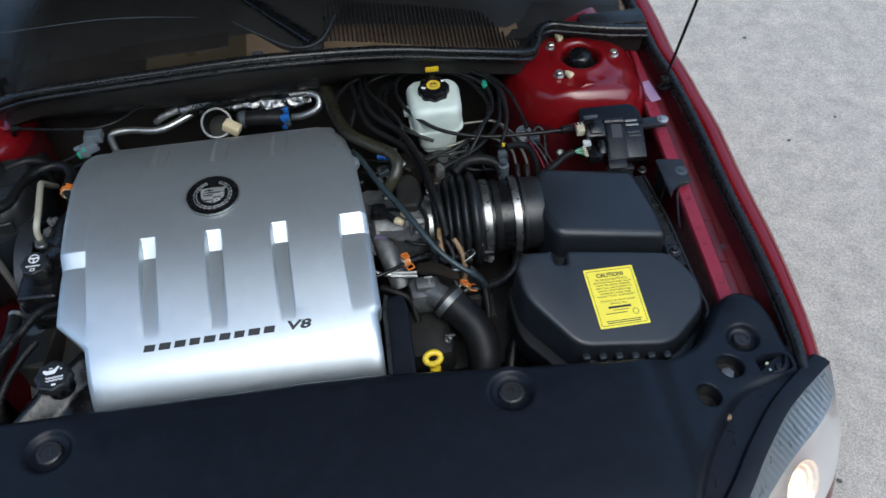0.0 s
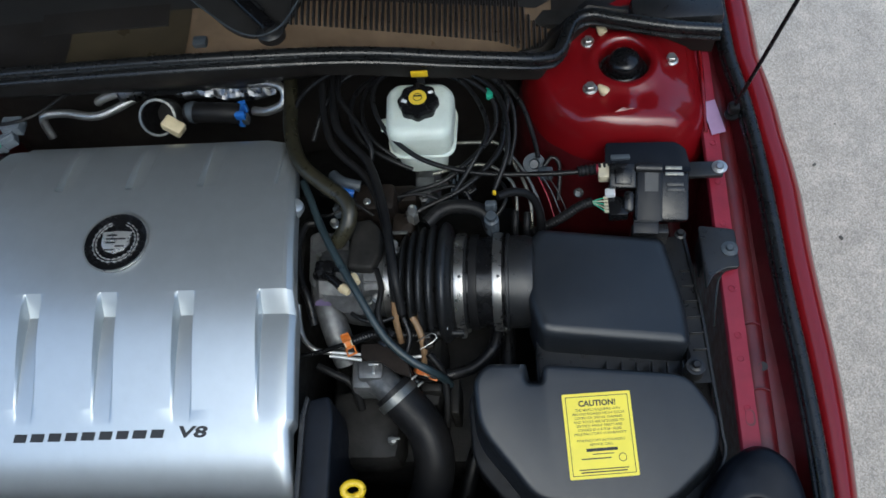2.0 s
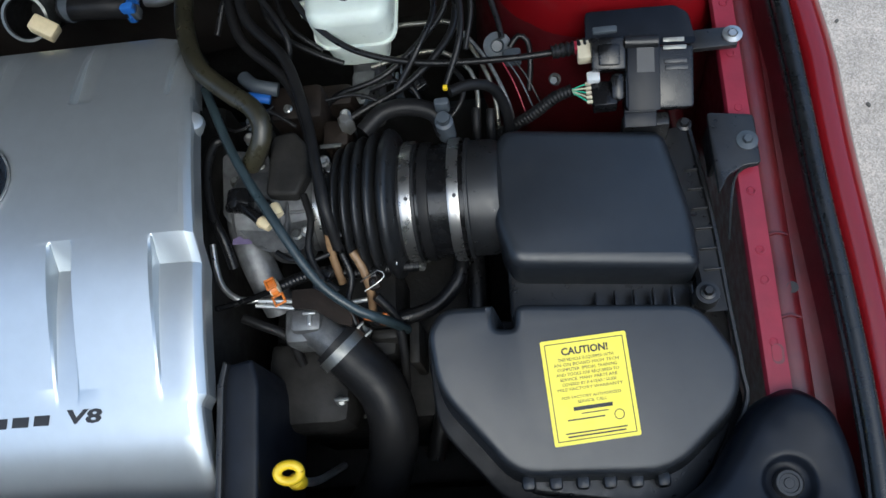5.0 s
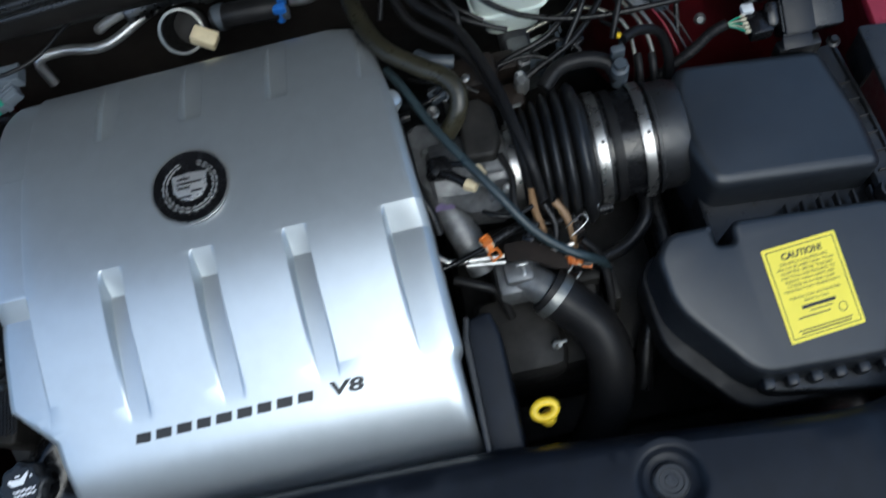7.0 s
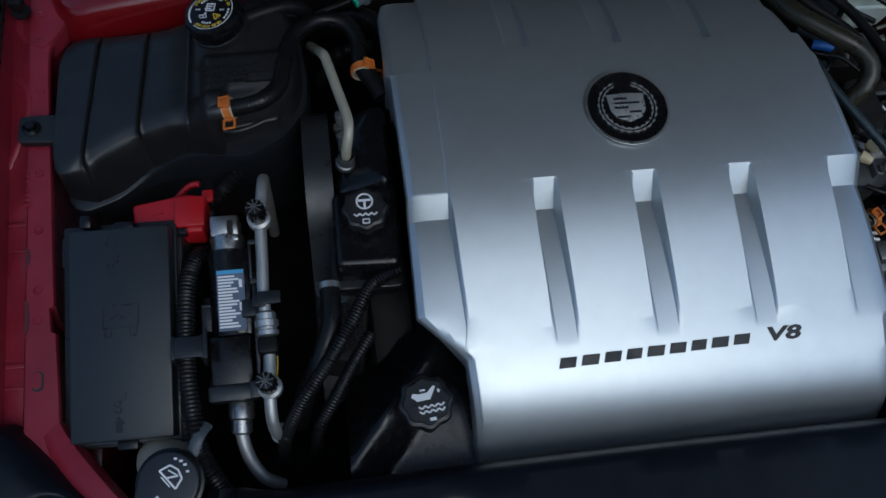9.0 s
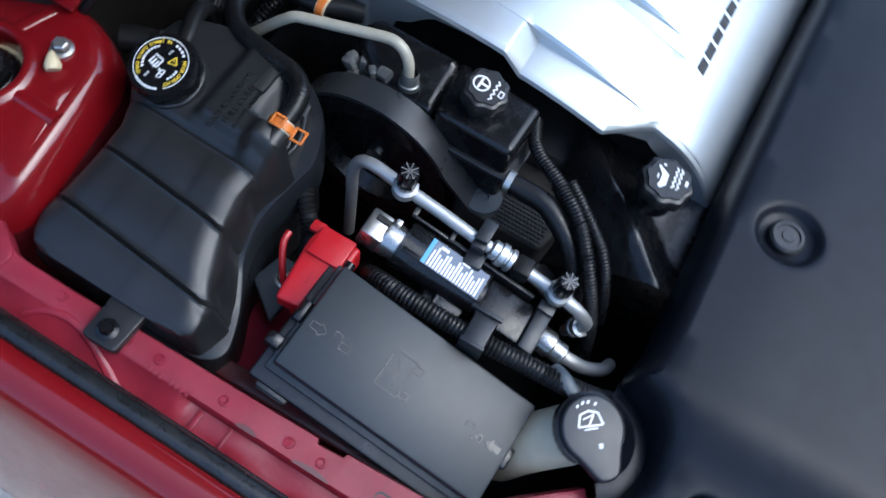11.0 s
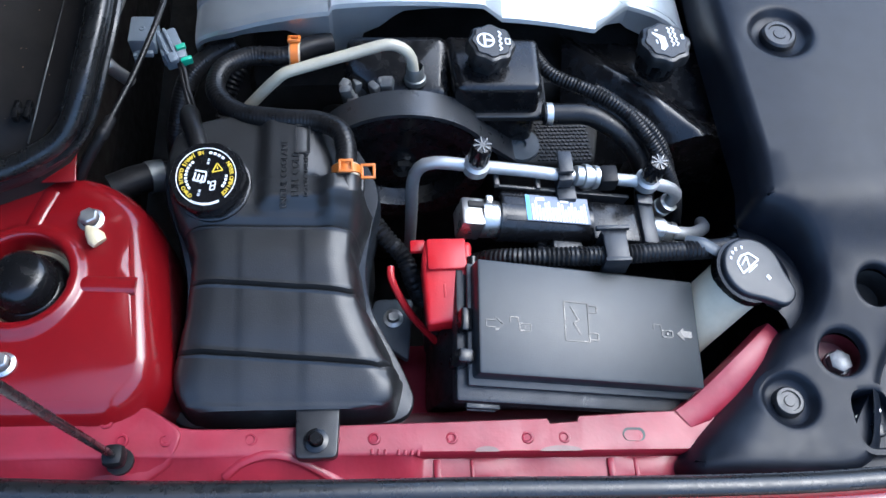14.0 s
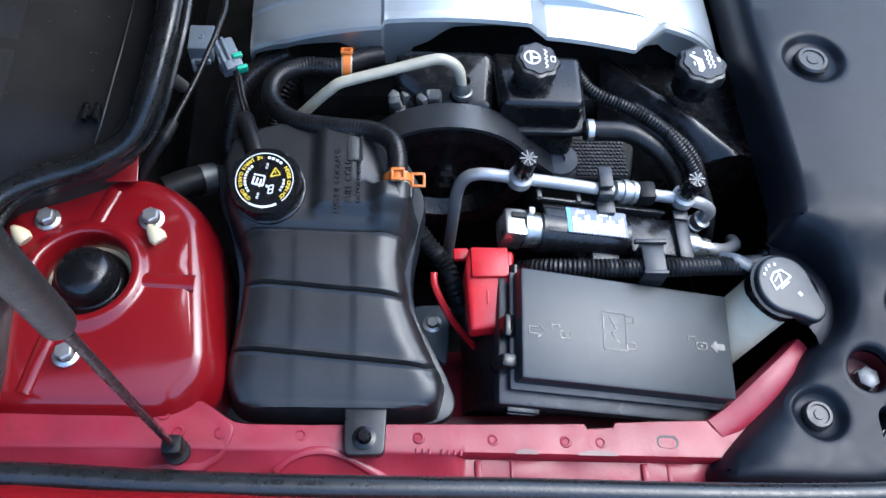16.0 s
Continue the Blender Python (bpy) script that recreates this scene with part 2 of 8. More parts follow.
def lathe(profile, n=32, m=None, lobes=0, depth=0.0):
    """Turns (radius, height) rows round z; lobes scallop the rim."""
    bm = bm_new()
    rings = []
    for r, z in profile:
        if r < 1e-6:
            rings.append([bm.verts.new((0, 0, z))])
        else:
            ring = []
            for i in range(n):
                a = 2 * math.pi * i / n
                rr = r * (1 - depth * (0.5 - 0.5 * math.cos(lobes * a))) if lobes else r
                ring.append(bm.verts.new((rr * math.cos(a), rr * math.sin(a), z)))
            rings.append(ring)
    for a, b in zip(rings, rings[1:]):
        for i in range(n):
            j = (i + 1) % n
            if len(a) == 1 and len(b) > 1:
                bm.faces.new((a[0], b[i], b[j]))
            elif len(b) == 1 and len(a) > 1:
                bm.faces.new((a[i], b[0], a[j]))
            elif len(a) > 1:
                bm.faces.new((a[i], b[i], b[j], a[j]))
    if m is not None:
        bm.transform(m)
    return bm


def catmull(pts, step):
    pts = [Vector(p) for p in pts]
    ext = [2 * pts[0] - pts[1]] + pts + [2 * pts[-1] - pts[-2]]
    out = []
    for i in range(len(pts) - 1):
        p0, p1, p2, p3 = ext[i:i + 4]
        k = max(2, int((p2 - p1).length / step))
        for s in range(k):
            t = s / k
            out.append(0.5 * ((2 * p1) + (p2 - p0) * t + (2 * p0 - 5 * p1 + 4 * p2 - p3) * t * t + (3 * p1 - p0 - 3 * p2 + p3) * t ** 3))
    out.append(pts[-1])
    return out


def tube(pts, r, n=10, step=0.008, ribs=0.0, pitch=0.005, flat=1.0, closed=False):
    """A round tube along a smooth line; with ribs it is corrugated; flat squeezes it upright."""
    if ribs:
        step = pitch / 4
    line = catmull(pts, step)
    bm = bm_new()
    rings = []
    up = None
    dist = 0.0
    for i, p in enumerate(line):
        t = (line[min(i + 1, len(line) - 1)] - line[max(i - 1, 0)]).normalized()
        if up is None:
            up = Vector((0, 0, 1)) if abs(t.z) < 0.9 else Vector((1, 0, 0))
        up = (up - t * up.dot(t)).normalized()
        side = t.cross(up)
        if i:
            dist += (p - line[i - 1]).length
        rr = r * (1 - ribs * (0.5 - 0.5 * math.cos(2 * math.pi * dist / pitch))) if ribs else r
        rings.append([bm.verts.new(p + side * rr * math.cos(a) + up * rr * flat * math.sin(a))
                      for a in (2 * math.pi * k / n for k in range(n))])
    for a, b in zip(rings, rings[1:]):
        for k in range(n):
            bm.faces.new((a[k], a[(k + 1) % n], b[(k + 1) % n], b[k]))
    bm.faces.new(rings[0][::-1])
    bm.faces.new(rings[-1])
    return bm


def round_poly(pts, r, n=4):
    """A polygon with its corners rounded off; r may be one radius or one for each corner."""
    out = []
    k = len(pts)
    for i in range(k):
        p, a, b = Vector(pts[i]), Vector(pts[i - 1]), Vector(pts[(i + 1) % k])
        ri = r[i] if isinstance(r, (list, tuple)) else r
        ri = min(ri, 0.45 * (a - p).length, 0.45 * (b - p).length)
        s, e = p + (a - p).normalized() * ri, p + (b - p).normalized() * ri
        for j in range(n + 1):
            t = j / n
            q = s * (1 - t) ** 2 + p * 2 * t * (1 - t) + e * t * t
            out.append((q.x, q.y))
    return out


def inset(pts, d):
    """The outline (counter-clockwise) moved inward by d."""
    out = []
    k = len(pts)
    for i in range(k):
        p, a, b = Vector(pts[i]), Vector(pts[i - 1]), Vector(pts[(i + 1) % k])
        e1, e2 = (p - a), (b - p)
        n1, n2 = Vector((-e1.y, e1.x)), Vector((-e2.y, e2.x))
        n1 = n1.normalized() if n1.length > 1e-9 else n2.normalized()
        n2 = n2.normalized() if n2.length > 1e-9 else n1
        m = n1 + n2
        m = m.normalized() if m.length > 1e-6 else n1
        out.append((p.x + m.x * d / max(0.5, m.dot(n1)), p.y + m.y * d / max(0.5, m.dot(n1))))
    return out


def prism(pts, z0, z1, b=0.004, seg=3, topf=None, cuts=(), draft=0.0, m=None, floor=True):
    """A rounded-edged solid over an outline; topf(x, y) is added to the top's height; cuts are (axis, value) lines."""
    bm = bm_new()
    levels = [(-draft, z0)]
    for i in range(seg + 1):
        a = math.pi / 2 * i / seg
        levels.append((b * (1 - math.cos(a)), z1 - b + b * math.sin(a)))
    rings = []
    for d, z in levels:
        rings.append([bm.verts.new((x, y, z)) for x, y in inset(pts, d)])
    k = len(pts)
    for a, c in zip(rings, rings[1:]):
        for i in range(k):
            bm.faces.new((a[i], a[(i + 1) % k], c[(i + 1) % k], c[i]))
    cap = [bm.edges.get((rings[-1][i], rings[-1][(i + 1) % k])) for i in range(k)]
    bmesh.ops.triangle_fill(bm, use_beauty=True, use_dissolve=False, edges=cap)
    if floor:
        bm.faces.new(rings[0][::-1])
    for axis, v in cuts:
        co, no = [0, 0, 0], [0, 0, 0]
        co[axis], no[axis] = v, 1
        bmesh.ops.bisect_plane(bm, geom=bm.verts[:] + bm.edges[:] + bm.faces[:], dist=1e-6, plane_co=co, plane_no=no)
    if topf:
        for v in bm.verts:
            v.co.z += topf(v.co.x, v.co.y) * (v.co.z - z0) / (z1 - z0)
    if m is not None:
        bm.transform(m)
    return bm


def loft(loops, cap_start=False, cap_end=False, closed=True):
    bm = bm_new()
    rings = [[bm.verts.new(p) for p in lp] for lp in loops]
    k = len(rings[0])
    for a, b in zip(rings, rings[1:]):
        for i in range(k if closed else k - 1):
            j = (i + 1) % k
            bm.faces.new((a[i], a[j], b[j], b[i]))
    if cap_start:
        bm.faces.new(rings[0][::-1])
    if cap_end:
        bm.faces.new(rings[-1])
    return bm


def text(body, size, m, material, parent, name="lettering", depth=0.0003, align="CENTER", width=1.0, bold=0.0):
    c = bpy.data.curves.new("txt", "FONT")
    c.body, c.size, c.align_x, c.align_y, c.extrude, c.resolution_u, c.offset = body, size, align, "CENTER", depth, 2, bold
    tmp = new("txt", c)
    me = bpy.data.meshes.new_from_object(tmp.evaluated_get(bpy.context.evaluated_depsgraph_get()))
    bpy.data.objects.remove(tmp)
    bpy.data.curves.remove(c)
    me.transform(m @ Matrix.Diagonal((width, 1, 1, 1)))
    me.materials.clear()
    me.materials.append(material)
    ob = new(name, me)
    me.name = name
    ob.parent = parent
    if parent.type == "EMPTY":
        ob.matrix_parent_inverse = Matrix.Translation(-Vector(parent.location))
    return ob


def plate(pts, m, h=0.0005):
    """A thin flat shape in the plane of m."""
    bm = bm_new()
    lo, hi = [bm.verts.new((x, y, 0)) for x, y in pts], [bm.verts.new((x, y, h)) for x, y in pts]
    k = len(pts)
    for i in range(k):
        bm.faces.new((lo[i], lo[(i + 1) % k], hi[(i + 1) % k], hi[i]))
    cap = [bm.edges.get((hi[i], hi[(i + 1) % k])) for i in range(k)]
    bmesh.ops.triangle_fill(bm, use_beauty=True, use_dissolve=False, edges=cap)
    bm.transform(m)
    return bm


def bar(x0, y0, x1, y1, w, m, h=0.0005):
    d = Vector((x1 - x0, y1 - y0))
    n = Vector((-d.y, d.x)).normalized() * w / 2
    return plate([(x0 - n.x, y0 - n.y), (x1 - n.x, y1 - n.y), (x1 + n.x, y1 + n.y), (x0 + n.x, y0 + n.y)], m, h)


def ring_flat(r0, r1, m, h=0.0005, n=28, a0=0.0, a1=360.0):
    bm = bm_new()
    full = a1 - a0 >= 360
    k = n if full else n + 1
    rows = []
    for i in range(k):
        a = radians(a0 + (a1 - a0) * i / n)
        c, s = math.cos(a), math.sin(a)
        rows.append([bm.verts.new((r * c, r * s, z)) for r, z in ((r0, 0), (r0, h), (r1, h), (r1, 0))])
    for i in range(n if full else n):
        a, b = rows[i], rows[(i + 1) % k]
        for j in range(3):
            bm.faces.new((a[j], b[j], b[j + 1], a[j + 1]))
    bm.transform(m)
    return bm


def smooth01(a, b, x):
    t = min(1.0, max(0.0, (x - a) / (b - a)))
    return t * t * (3 - 2 * t)


def interp(x, rows):
    if x <= rows[0][0]:
        return rows[0][1]
    for (x0, y0), (x1, y1) in zip(rows, rows[1:]):
        if x <= x1:
            return y0 + (y1 - y0) * (x - x0) / (x1 - x0)
    return rows[-1][1]


def hexbolt(parent, at, axis, r, material, name="bolt", h=0.007, flange=1.5):
    m = along(at, Vector(at) + Vector(axis))
    bm = merge(lathe([(0, 0), (r * flange, 0), (r * flange, 0.0015), (r * 1.05, 0.003)], 20, m),
               lathe([(r, 0.002), (r, h - 0.001), (r * 0.85, h), (0, h)], 6, m))
    return part(name, bm, material, parent)


# ---------------------------------------------------------------- ground
gb = bm_new()
bmesh.ops.create_grid(gb, x_segments=8, y_segments=8, size=400)
rs = random.Random(11)
stones = bm_new()
for k in range(46):
    r = rs.uniform(0.002, 0.007)
    m = Matrix.Translation((rs.uniform(0.86, 2.6), rs.uniform(-0.9, 1.8), r * 0.25)) @ Matrix.Rotation(rs.uniform(0, 6.28), 4, "Z") @ Matrix.Diagonal((r * rs.uniform(0.8, 1.6), r, r * 0.55, 1))
    bmesh.ops.create_icosphere(stones, subdivisions=1, radius=1.0, matrix=m)
single("ground_stones", stones, ROCK, "scattered small dark stones on the concrete ground", "stones", kind="stuff", sharp=20)
single("ground", gb, CONCRETE, "pale grey weathered concrete ground with fine grit", "ground", kind="structure")

# added unseen ring all round: keeps bright low sky out of reflections and the bay
tb = bm_new()
rows_ = []
for i in range(181):
    a = math.tau * i / 180
    h = 5.2 + 1.6 * math.sin(a * 3 + 1) + 1.5 * noise.noise((math.cos(a) * 9, math.sin(a) * 9, 0)) + 1.0 * noise.noise((math.cos(a) * 40, math.sin(a) * 40, 3))
    # taller towards -y, to darken what the cover's front roll reflects
    h *= 1 + 1.15 * max(0.0, -math.sin(a)) ** 1.5
    r = 17 + 1.5 * math.sin(a * 5)
    rows_.append([tb.verts.new((r * math.cos(a), r * math.sin(a), z)) for z in (-0.1, h * 0.5, h)])
for a, b in zip(rows_, rows_[1:]):
    for j in range(2):
        tb.faces.new((a[j], b[j], b[j + 1], a[j + 1]))
single("backdrop", tb, SKYBLOCK, "added unseen dark ring that blocks the low sky all round", "backdrop", kind="structure")

# ---------------------------------------------------------------- moulded sheets with wells
def fill_rings(bm, outer, wells, step):
    """Fills the flat face between an outline and its wells with even triangles."""
    verts = list(outer)
    edges = [(i, (i + 1) % len(outer)) for i in range(len(outer))]
    for ring, _x, _y, _r in wells:
        o = len(verts)
        verts += ring
        edges += [(o + i, o + (i + 1) % len(ring)) for i in range(len(ring))]
    flat = [Vector((v.co.x, v.co.y)) for v in verts]
    poly = flat[:len(outer)]

    def inside(q, loop):
        c = False
        for i in range(len(loop)):
            p, r = loop[i], loop[i - 1]
            if (p.y > q.y) != (r.y > q.y) and q.x < (r.x - p.x) * (q.y - p.y) / (r.y - p.y) + p.x:
                c = not c
        return c

    x0, x1 = min(p.x for p in poly), max(p.x for p in poly)
    y0, y1 = min(p.y for p in poly), max(p.y for p in poly)
    for i in range(int((x1 - x0) / step) + 1):
        for j in range(int((y1 - y0) / step) + 1):
            q = Vector((x0 + (i + 0.5 * (j % 2)) * step, y0 + j * step))
            if inside(q, poly) and min((q - p).length for p in poly) > step * 0.5 and all((q - Vector((x, y))).length > r + step * 0.4 for _, x, y, r in wells):
                flat.append(q)
                verts.append(bm.verts.new((q.x, q.y, 0)))
    co, _e, faces, origin, _oe, _of = delaunay_2d_cdt(flat, edges, [], 0, 1e-7)
    made = [verts[o[0]] if o else bm.verts.new((co[i].x, co[i].y, 0)) for i, o in enumerate(origin)]
    rims = [[Vector((v.co.x, v.co.y)) for v in ring] for ring, *_ in wells]
    for f in faces:
        c = sum((co[i] for i in f), Vector((0, 0))) / len(f)
        if inside(c, poly) and not any(inside(c, rim) for rim in rims):
            try:
                bm.faces.new([made[i] for i in f])
            except ValueError:
                pass


WELLS = {"dish": ((1.22, 0.0), (1.06, 0.0), (1.0, -0.0006), (0.93, -0.0024), (0.84, -0.0062), (0.76, -0.0085), (0.5, -0.0095)),
         "latch": ((1.22, 0.0), (1.04, 0.0), (0.98, -0.002), (0.95, -0.030)),
         "hex": ((1.22, 0.0), (1.04, 0.0), (0.96, -0.0015), (0.92, -0.008)), "open": ((1.22, 0.0), (1.04, 0.0), (0.96, -0.0015), (0.92, -0.008)),
         "collar": ((1.42, 0.0), (1.36, 0.0003), (1.30, 0.0016), (1.24, 0.0036), (1.17, 0.0048), (1.08, 0.0046), (1.02, 0.0030), (0.99, -0.001), (0.96, -0.010), (0.95, -0.035)),
         "bore": ((1.75, 0.0), (1.55, 0.0012), (1.40, 0.0050), (1.22, 0.0055), (1.08, 0.0030), (1.0, 0.0), (0.97, -0.006), (0.95, -0.035))}


def shell(outline_, rim, holes, zf, step):
    """A moulded sheet: rim rows of (inset, height), wells of (x, y, radius, kind), and zf(x, y) added to all heights."""
    bm = bm_new()
    rings = [[bm.verts.new((x, y, z)) for x, y in inset(outline_, d)] for d, z in rim]
    k = len(outline_)
    for a, c in zip(rings, rings[1:]):
        for i in range(k):
            bm.faces.new((a[i], a[(i + 1) % k], c[(i + 1) % k], c[i]))
    wells = []
    n = 36
    for hx, hy, r, kind in holes:
        loops = []
        for f, z in WELLS[kind]:
            ring = []
            for i in range(n):
                a = math.tau * i / n
                c, sn = math.cos(a), math.sin(a)
                if kind == "latch":
                    c, sn = math.copysign(abs(c) ** 0.6, c) * 1.2, math.copysign(abs(sn) ** 0.6, sn) * 0.78
                ring.append(bm.verts.new((hx + r * f * c, hy + r * f * sn, z)))
            loops.append(ring)
        wells.append((loops[0], hx, hy, r * WELLS[kind][0][0]))
        for a, c in zip(loops, loops[1:]):
            for i in range(n):
                bm.faces.new((a[i], c[i], c[(i + 1) % n], a[(i + 1) % n]))
        if kind in ("dish", "latch"):
            bm.faces.new(loops[-1][::-1])
    fill_rings(bm, rings[-1], wells, step)
    for v in bm.verts:
        v.co.z += zf(v.co.x, v.co.y)
    return bm


# ---------------------------------------------------------------- car body: sheet metal round the engine bay
car = thing("car_body", (0, 0.2, 0), "dark red saloon car body with its hood raised", "car", kind="structure")


def rail_z(y, s=1):
    if s > 0:
        return 0.903 + 0.09 * y
    return 0.9162 + (0.1277 if y < 0 else 0.07) * y


def edge_z(s, y):
    """Height of the hood seal's centre line."""
    return rail_z(y) + 0.026 if s > 0 else 0.936 + 0.0836 * y


def rail_in(y):
    """Inner edge of the rail beside the coolant tank; it widens round the strut tower."""
    return interp(y, [(-0.60, 0.668), (-0.50, 0.674), (-0.45, 0.676), (-0.397, 0.679), (-0.393, 0.679), (-0.391, 0.6835), (-0.367, 0.6855), (-0.365, 0.681), (-0.275, 0.684), (-0.20, 0.686), (-0.13, 0.6886), (-0.085, 0.689),
                      (-0.075, 0.6875), (-0.066, 0.682), (-0.056, 0.675), (-0.047, 0.670), (-0.036, 0.668), (-0.02, 0.667), (0.45, 0.660)])


SIDES = ((-1, 0.737, 0.684, "left"), (1, 0.743, 0.682, "right"))


def strip_at(s, strip_x, y):
    """The hood seal's line: it draws in towards the windscreen."""
    k = 1.0 if s > 0 else 0.35
    return strip_x + k * (0.012 * smooth01(-0.20, -0.50, y) - 0.008 * smooth01(-0.56, -0.64, y) - 0.012 * smooth01(-0.16, -0.02, y) - 0.014 * smooth01(-0.02, 0.08, y) - 0.03 * smooth01(0.1, 0.5, y))
for s, strip_x, rail_x, _ in SIDES:
    # fender skin: swept outline from the hood gap over the shoulder to the sill
    loops = []
    for i in range(40):
        y = -0.634 + 1.699 * i / 39
        z = edge_z(s, y) + (-0.002 if s > 0 else 0.010)
        nose = smooth01(-0.35, -0.65, y)
        f = strip_at(s, strip_x, y) + (0.016 if s > 0 else 0.0135)
        w = 1 - 0.25 * nose
        prof = [(f + 0.004, z - 0.05), (f + 0.002, z - 0.012), (f + 0.004, z - 0.003), (f + 0.012, z + 0.001), (f + 0.026 * w, z - 0.002),
                (f + 0.037 * w, z - 0.010), (f + 0.045 * w, z - 0.025), (f + 0.055 * w, z - 0.06), (f + 0.075 * w, z - 0.14),
                (f + 0.10 * w, z - 0.25), (f + 0.11 * w, z - 0.40), (f + 0.09 * w, 0.26)]
        loops.append([(s * a, y, b) for a, b in prof])
    part("fender", loft(loops, closed=False), RED, car, "glossy dark red fender", sharp=80)
    # pinkish flange rail, the stepped ledge outside it and the inner apron wall below
    if s > 0:
        loops, outer = [], []
        for i in range(60):
            y = -0.60 + 1.05 * i / 59
            z = rail_z(y)
            wav = 0.0012 * math.sin(y * 95)
            strip_y = strip_at(s, strip_x, y)
            prof = [(rail_x + 0.016, z - 0.34), (rail_x + 0.014, z - 0.05), (rail_x + 0.003, z - 0.016), (rail_x, z - 0.004),
                    (rail_x + 0.003, z + 0.0005), (rail_x + 0.021, z + wav * 0.4), (rail_x + 0.0245, z - 0.0006), (rail_x + 0.0265, z - 0.009)]
            loops.append([(a, y, b) for a, b in prof])
            outer.append([(a, y, b) for a, b in ((rail_x + 0.0240, z - 0.009), (rail_x + 0.0265, z - 0.0075), (rail_x + 0.040, z - 0.008 + wav), (rail_x + 0.0445, z - 0.010), (rail_x + 0.050, z - 0.020),
                                                 (strip_y - 0.006, z - 0.020), (strip_y + 0.002, z + 0.008), (strip_y + 0.022, z + 0.010))])
        rail = part("flange_rail", loft(loops, closed=False), DULLRED, car, "dull pinkish red flange rail with stamped dimples", sharp=50)
        # this ledge takes the darker red, the opposite one keeps the rail's colour
        part("outer_ledge", loft(outer, closed=False), DARKRED, car, "red outer ledge beside the fender", sharp=50)
    else:
        loops, outer = [], []
        ys_ = sorted({-0.60 + 1.05 * i / 130 for i in range(131)} | {-0.393, -0.391, -0.367, -0.365, -0.262, -0.258, -0.254, -0.25})
        for y in ys_:
            z, x0, ez = rail_z(y, s), rail_in(y), edge_z(s, y)
            k = smooth01(-0.250, -0.262, y)
            wav = 0.0010 * math.sin(y * 95) + 0.0008 * math.sin(y * 41 + 1)
            prof = [(x0 + 0.014, z - 0.34), (x0 + 0.010, z - 0.05), (x0 + 0.0015, z - 0.010), (x0, z - 0.003), (x0 + 0.0015, z), (x0 + 0.006, z + 0.0002), (0.702, z + wav * 0.4), (0.7085, z - 0.0004),
                    (0.7105, z - 0.0030 * k - 0.0010 * (1 - k)), (0.7114, z - 0.0125 * k - 0.0018 * (1 - k))]
            loops.append([(s * a, y, b) for a, b in prof])
            prof = [(0.7108, z - 0.0125 * k - 0.0018 * (1 - k)), (0.716, z - 0.0132 * k - 0.0060 * (1 - k) + wav), (0.727, z - 0.0138 * k - 0.0130 * (1 - k) + wav), (0.733, z - 0.016),
                    (0.738, ez - 0.016), (0.742, ez - 0.006), (0.764, ez - 0.004)]
            outer.append([(s * a, y, b) for a, b in prof])
        rail = part("flange_rail", loft(loops, closed=False), DULLRED, car, "dull pinkish red flange rail with stamped dimples", sharp=40)
        ledge = part("outer_ledge", loft(outer, closed=False), DULLRED, car, "dull red stepped ledge beside the fender", sharp=40)
        # embossed arch, short ribs, half-round reliefs and stamped marks on the ledge
        part("emboss", tube([(-0.724, -0.108, 0.892), (-0.7155, -0.119, 0.896), (-0.7105, -0.132, 0.897), (-0.709, -0.145, 0.8955), (-0.711, -0.158, 0.893), (-0.717, -0.173, 0.887), (-0.726, -0.190, 0.880), (-0.735, -0.206, 0.873)], 0.0042, 10, flat=0.6), DULLRED, ledge)
        for yk, w in ((-0.2715, 0.003), (-0.418, 0.003), (-0.300, 0.0016), (-0.440, 0.0022)):
            part("ledge_rib", rbox((0.020, w * 2, 0.004), (-0.722, yk, rail_z(yk, s) - 0.0128), b=0.0015), DULLRED, ledge)
        # flat darker plates paint the shade of the half-round reliefs
        for yk, w in ((-0.312, 0.020), (-0.374, 0.036)):
            part("relief", plate([(w / 2 * math.cos(a), 0.0045 * math.sin(a)) for a in (math.pi * i / 12 for i in range(13))], frame_at((-0.7095, yk, rail_z(yk, s) + 0.0004), (0, -1, -0.128), (1, 0, 0)), 0.0004), DARKRED, ledge, "half-round relief drawn as a flat plate in its shade colour")
        for k in range(8):
            if k != 3:
                yk = -0.220 - 0.0052 * k
                part("stamped_mark", rbox((0.0045, 0.0022, 0.0012), (-0.7085 - 0.0002 * k, yk, rail_z(yk, s) + 0.0002), b=0.0004), DULLRED, ledge)
    for k in range(9):
        y = -0.44 + 0.052 * k + 0.012 * math.sin(k * 2.1)
        part("dimple", lathe([(0.0055, -0.001), (0.0048, 0.0007), (0.0034, 0.0009), (0.0026, 0.0), (0, 0.0)], 14,
                             Matrix.Translation((s * (rail_x + 0.014), y, rail_z(y, s)))), DULLRED, rail)
    # slot drawn flat: floor set off-centre leaves a dark crescent as its shade
    slot = [(0.0055 * math.cos(a) + math.copysign(0.0045, math.cos(a)), 0.0058 * math.sin(a)) for a in (math.tau * i / 24 + 0.01 for i in range(24))]
    yz = -0.4388 if s < 0 else -0.452
    slot_m = frame_at((s * (0.6962 if s < 0 else rail_x + 0.016), yz, rail_z(yz, s) + 0.0003), (0, 1, 0.12), (-1, 0, 0))
    part("slot", plate(slot, slot_m, 0.0005), INK if s < 0 else DARKRED, rail, "dark oval slot")
    part("slot_floor", plate([(x * 0.82 + 0.0008, y * 0.78 + 0.0010) for x, y in slot], slot_m @ Matrix.Translation((0, 0, 0.0005)), 0.0003), DULLRED, rail)
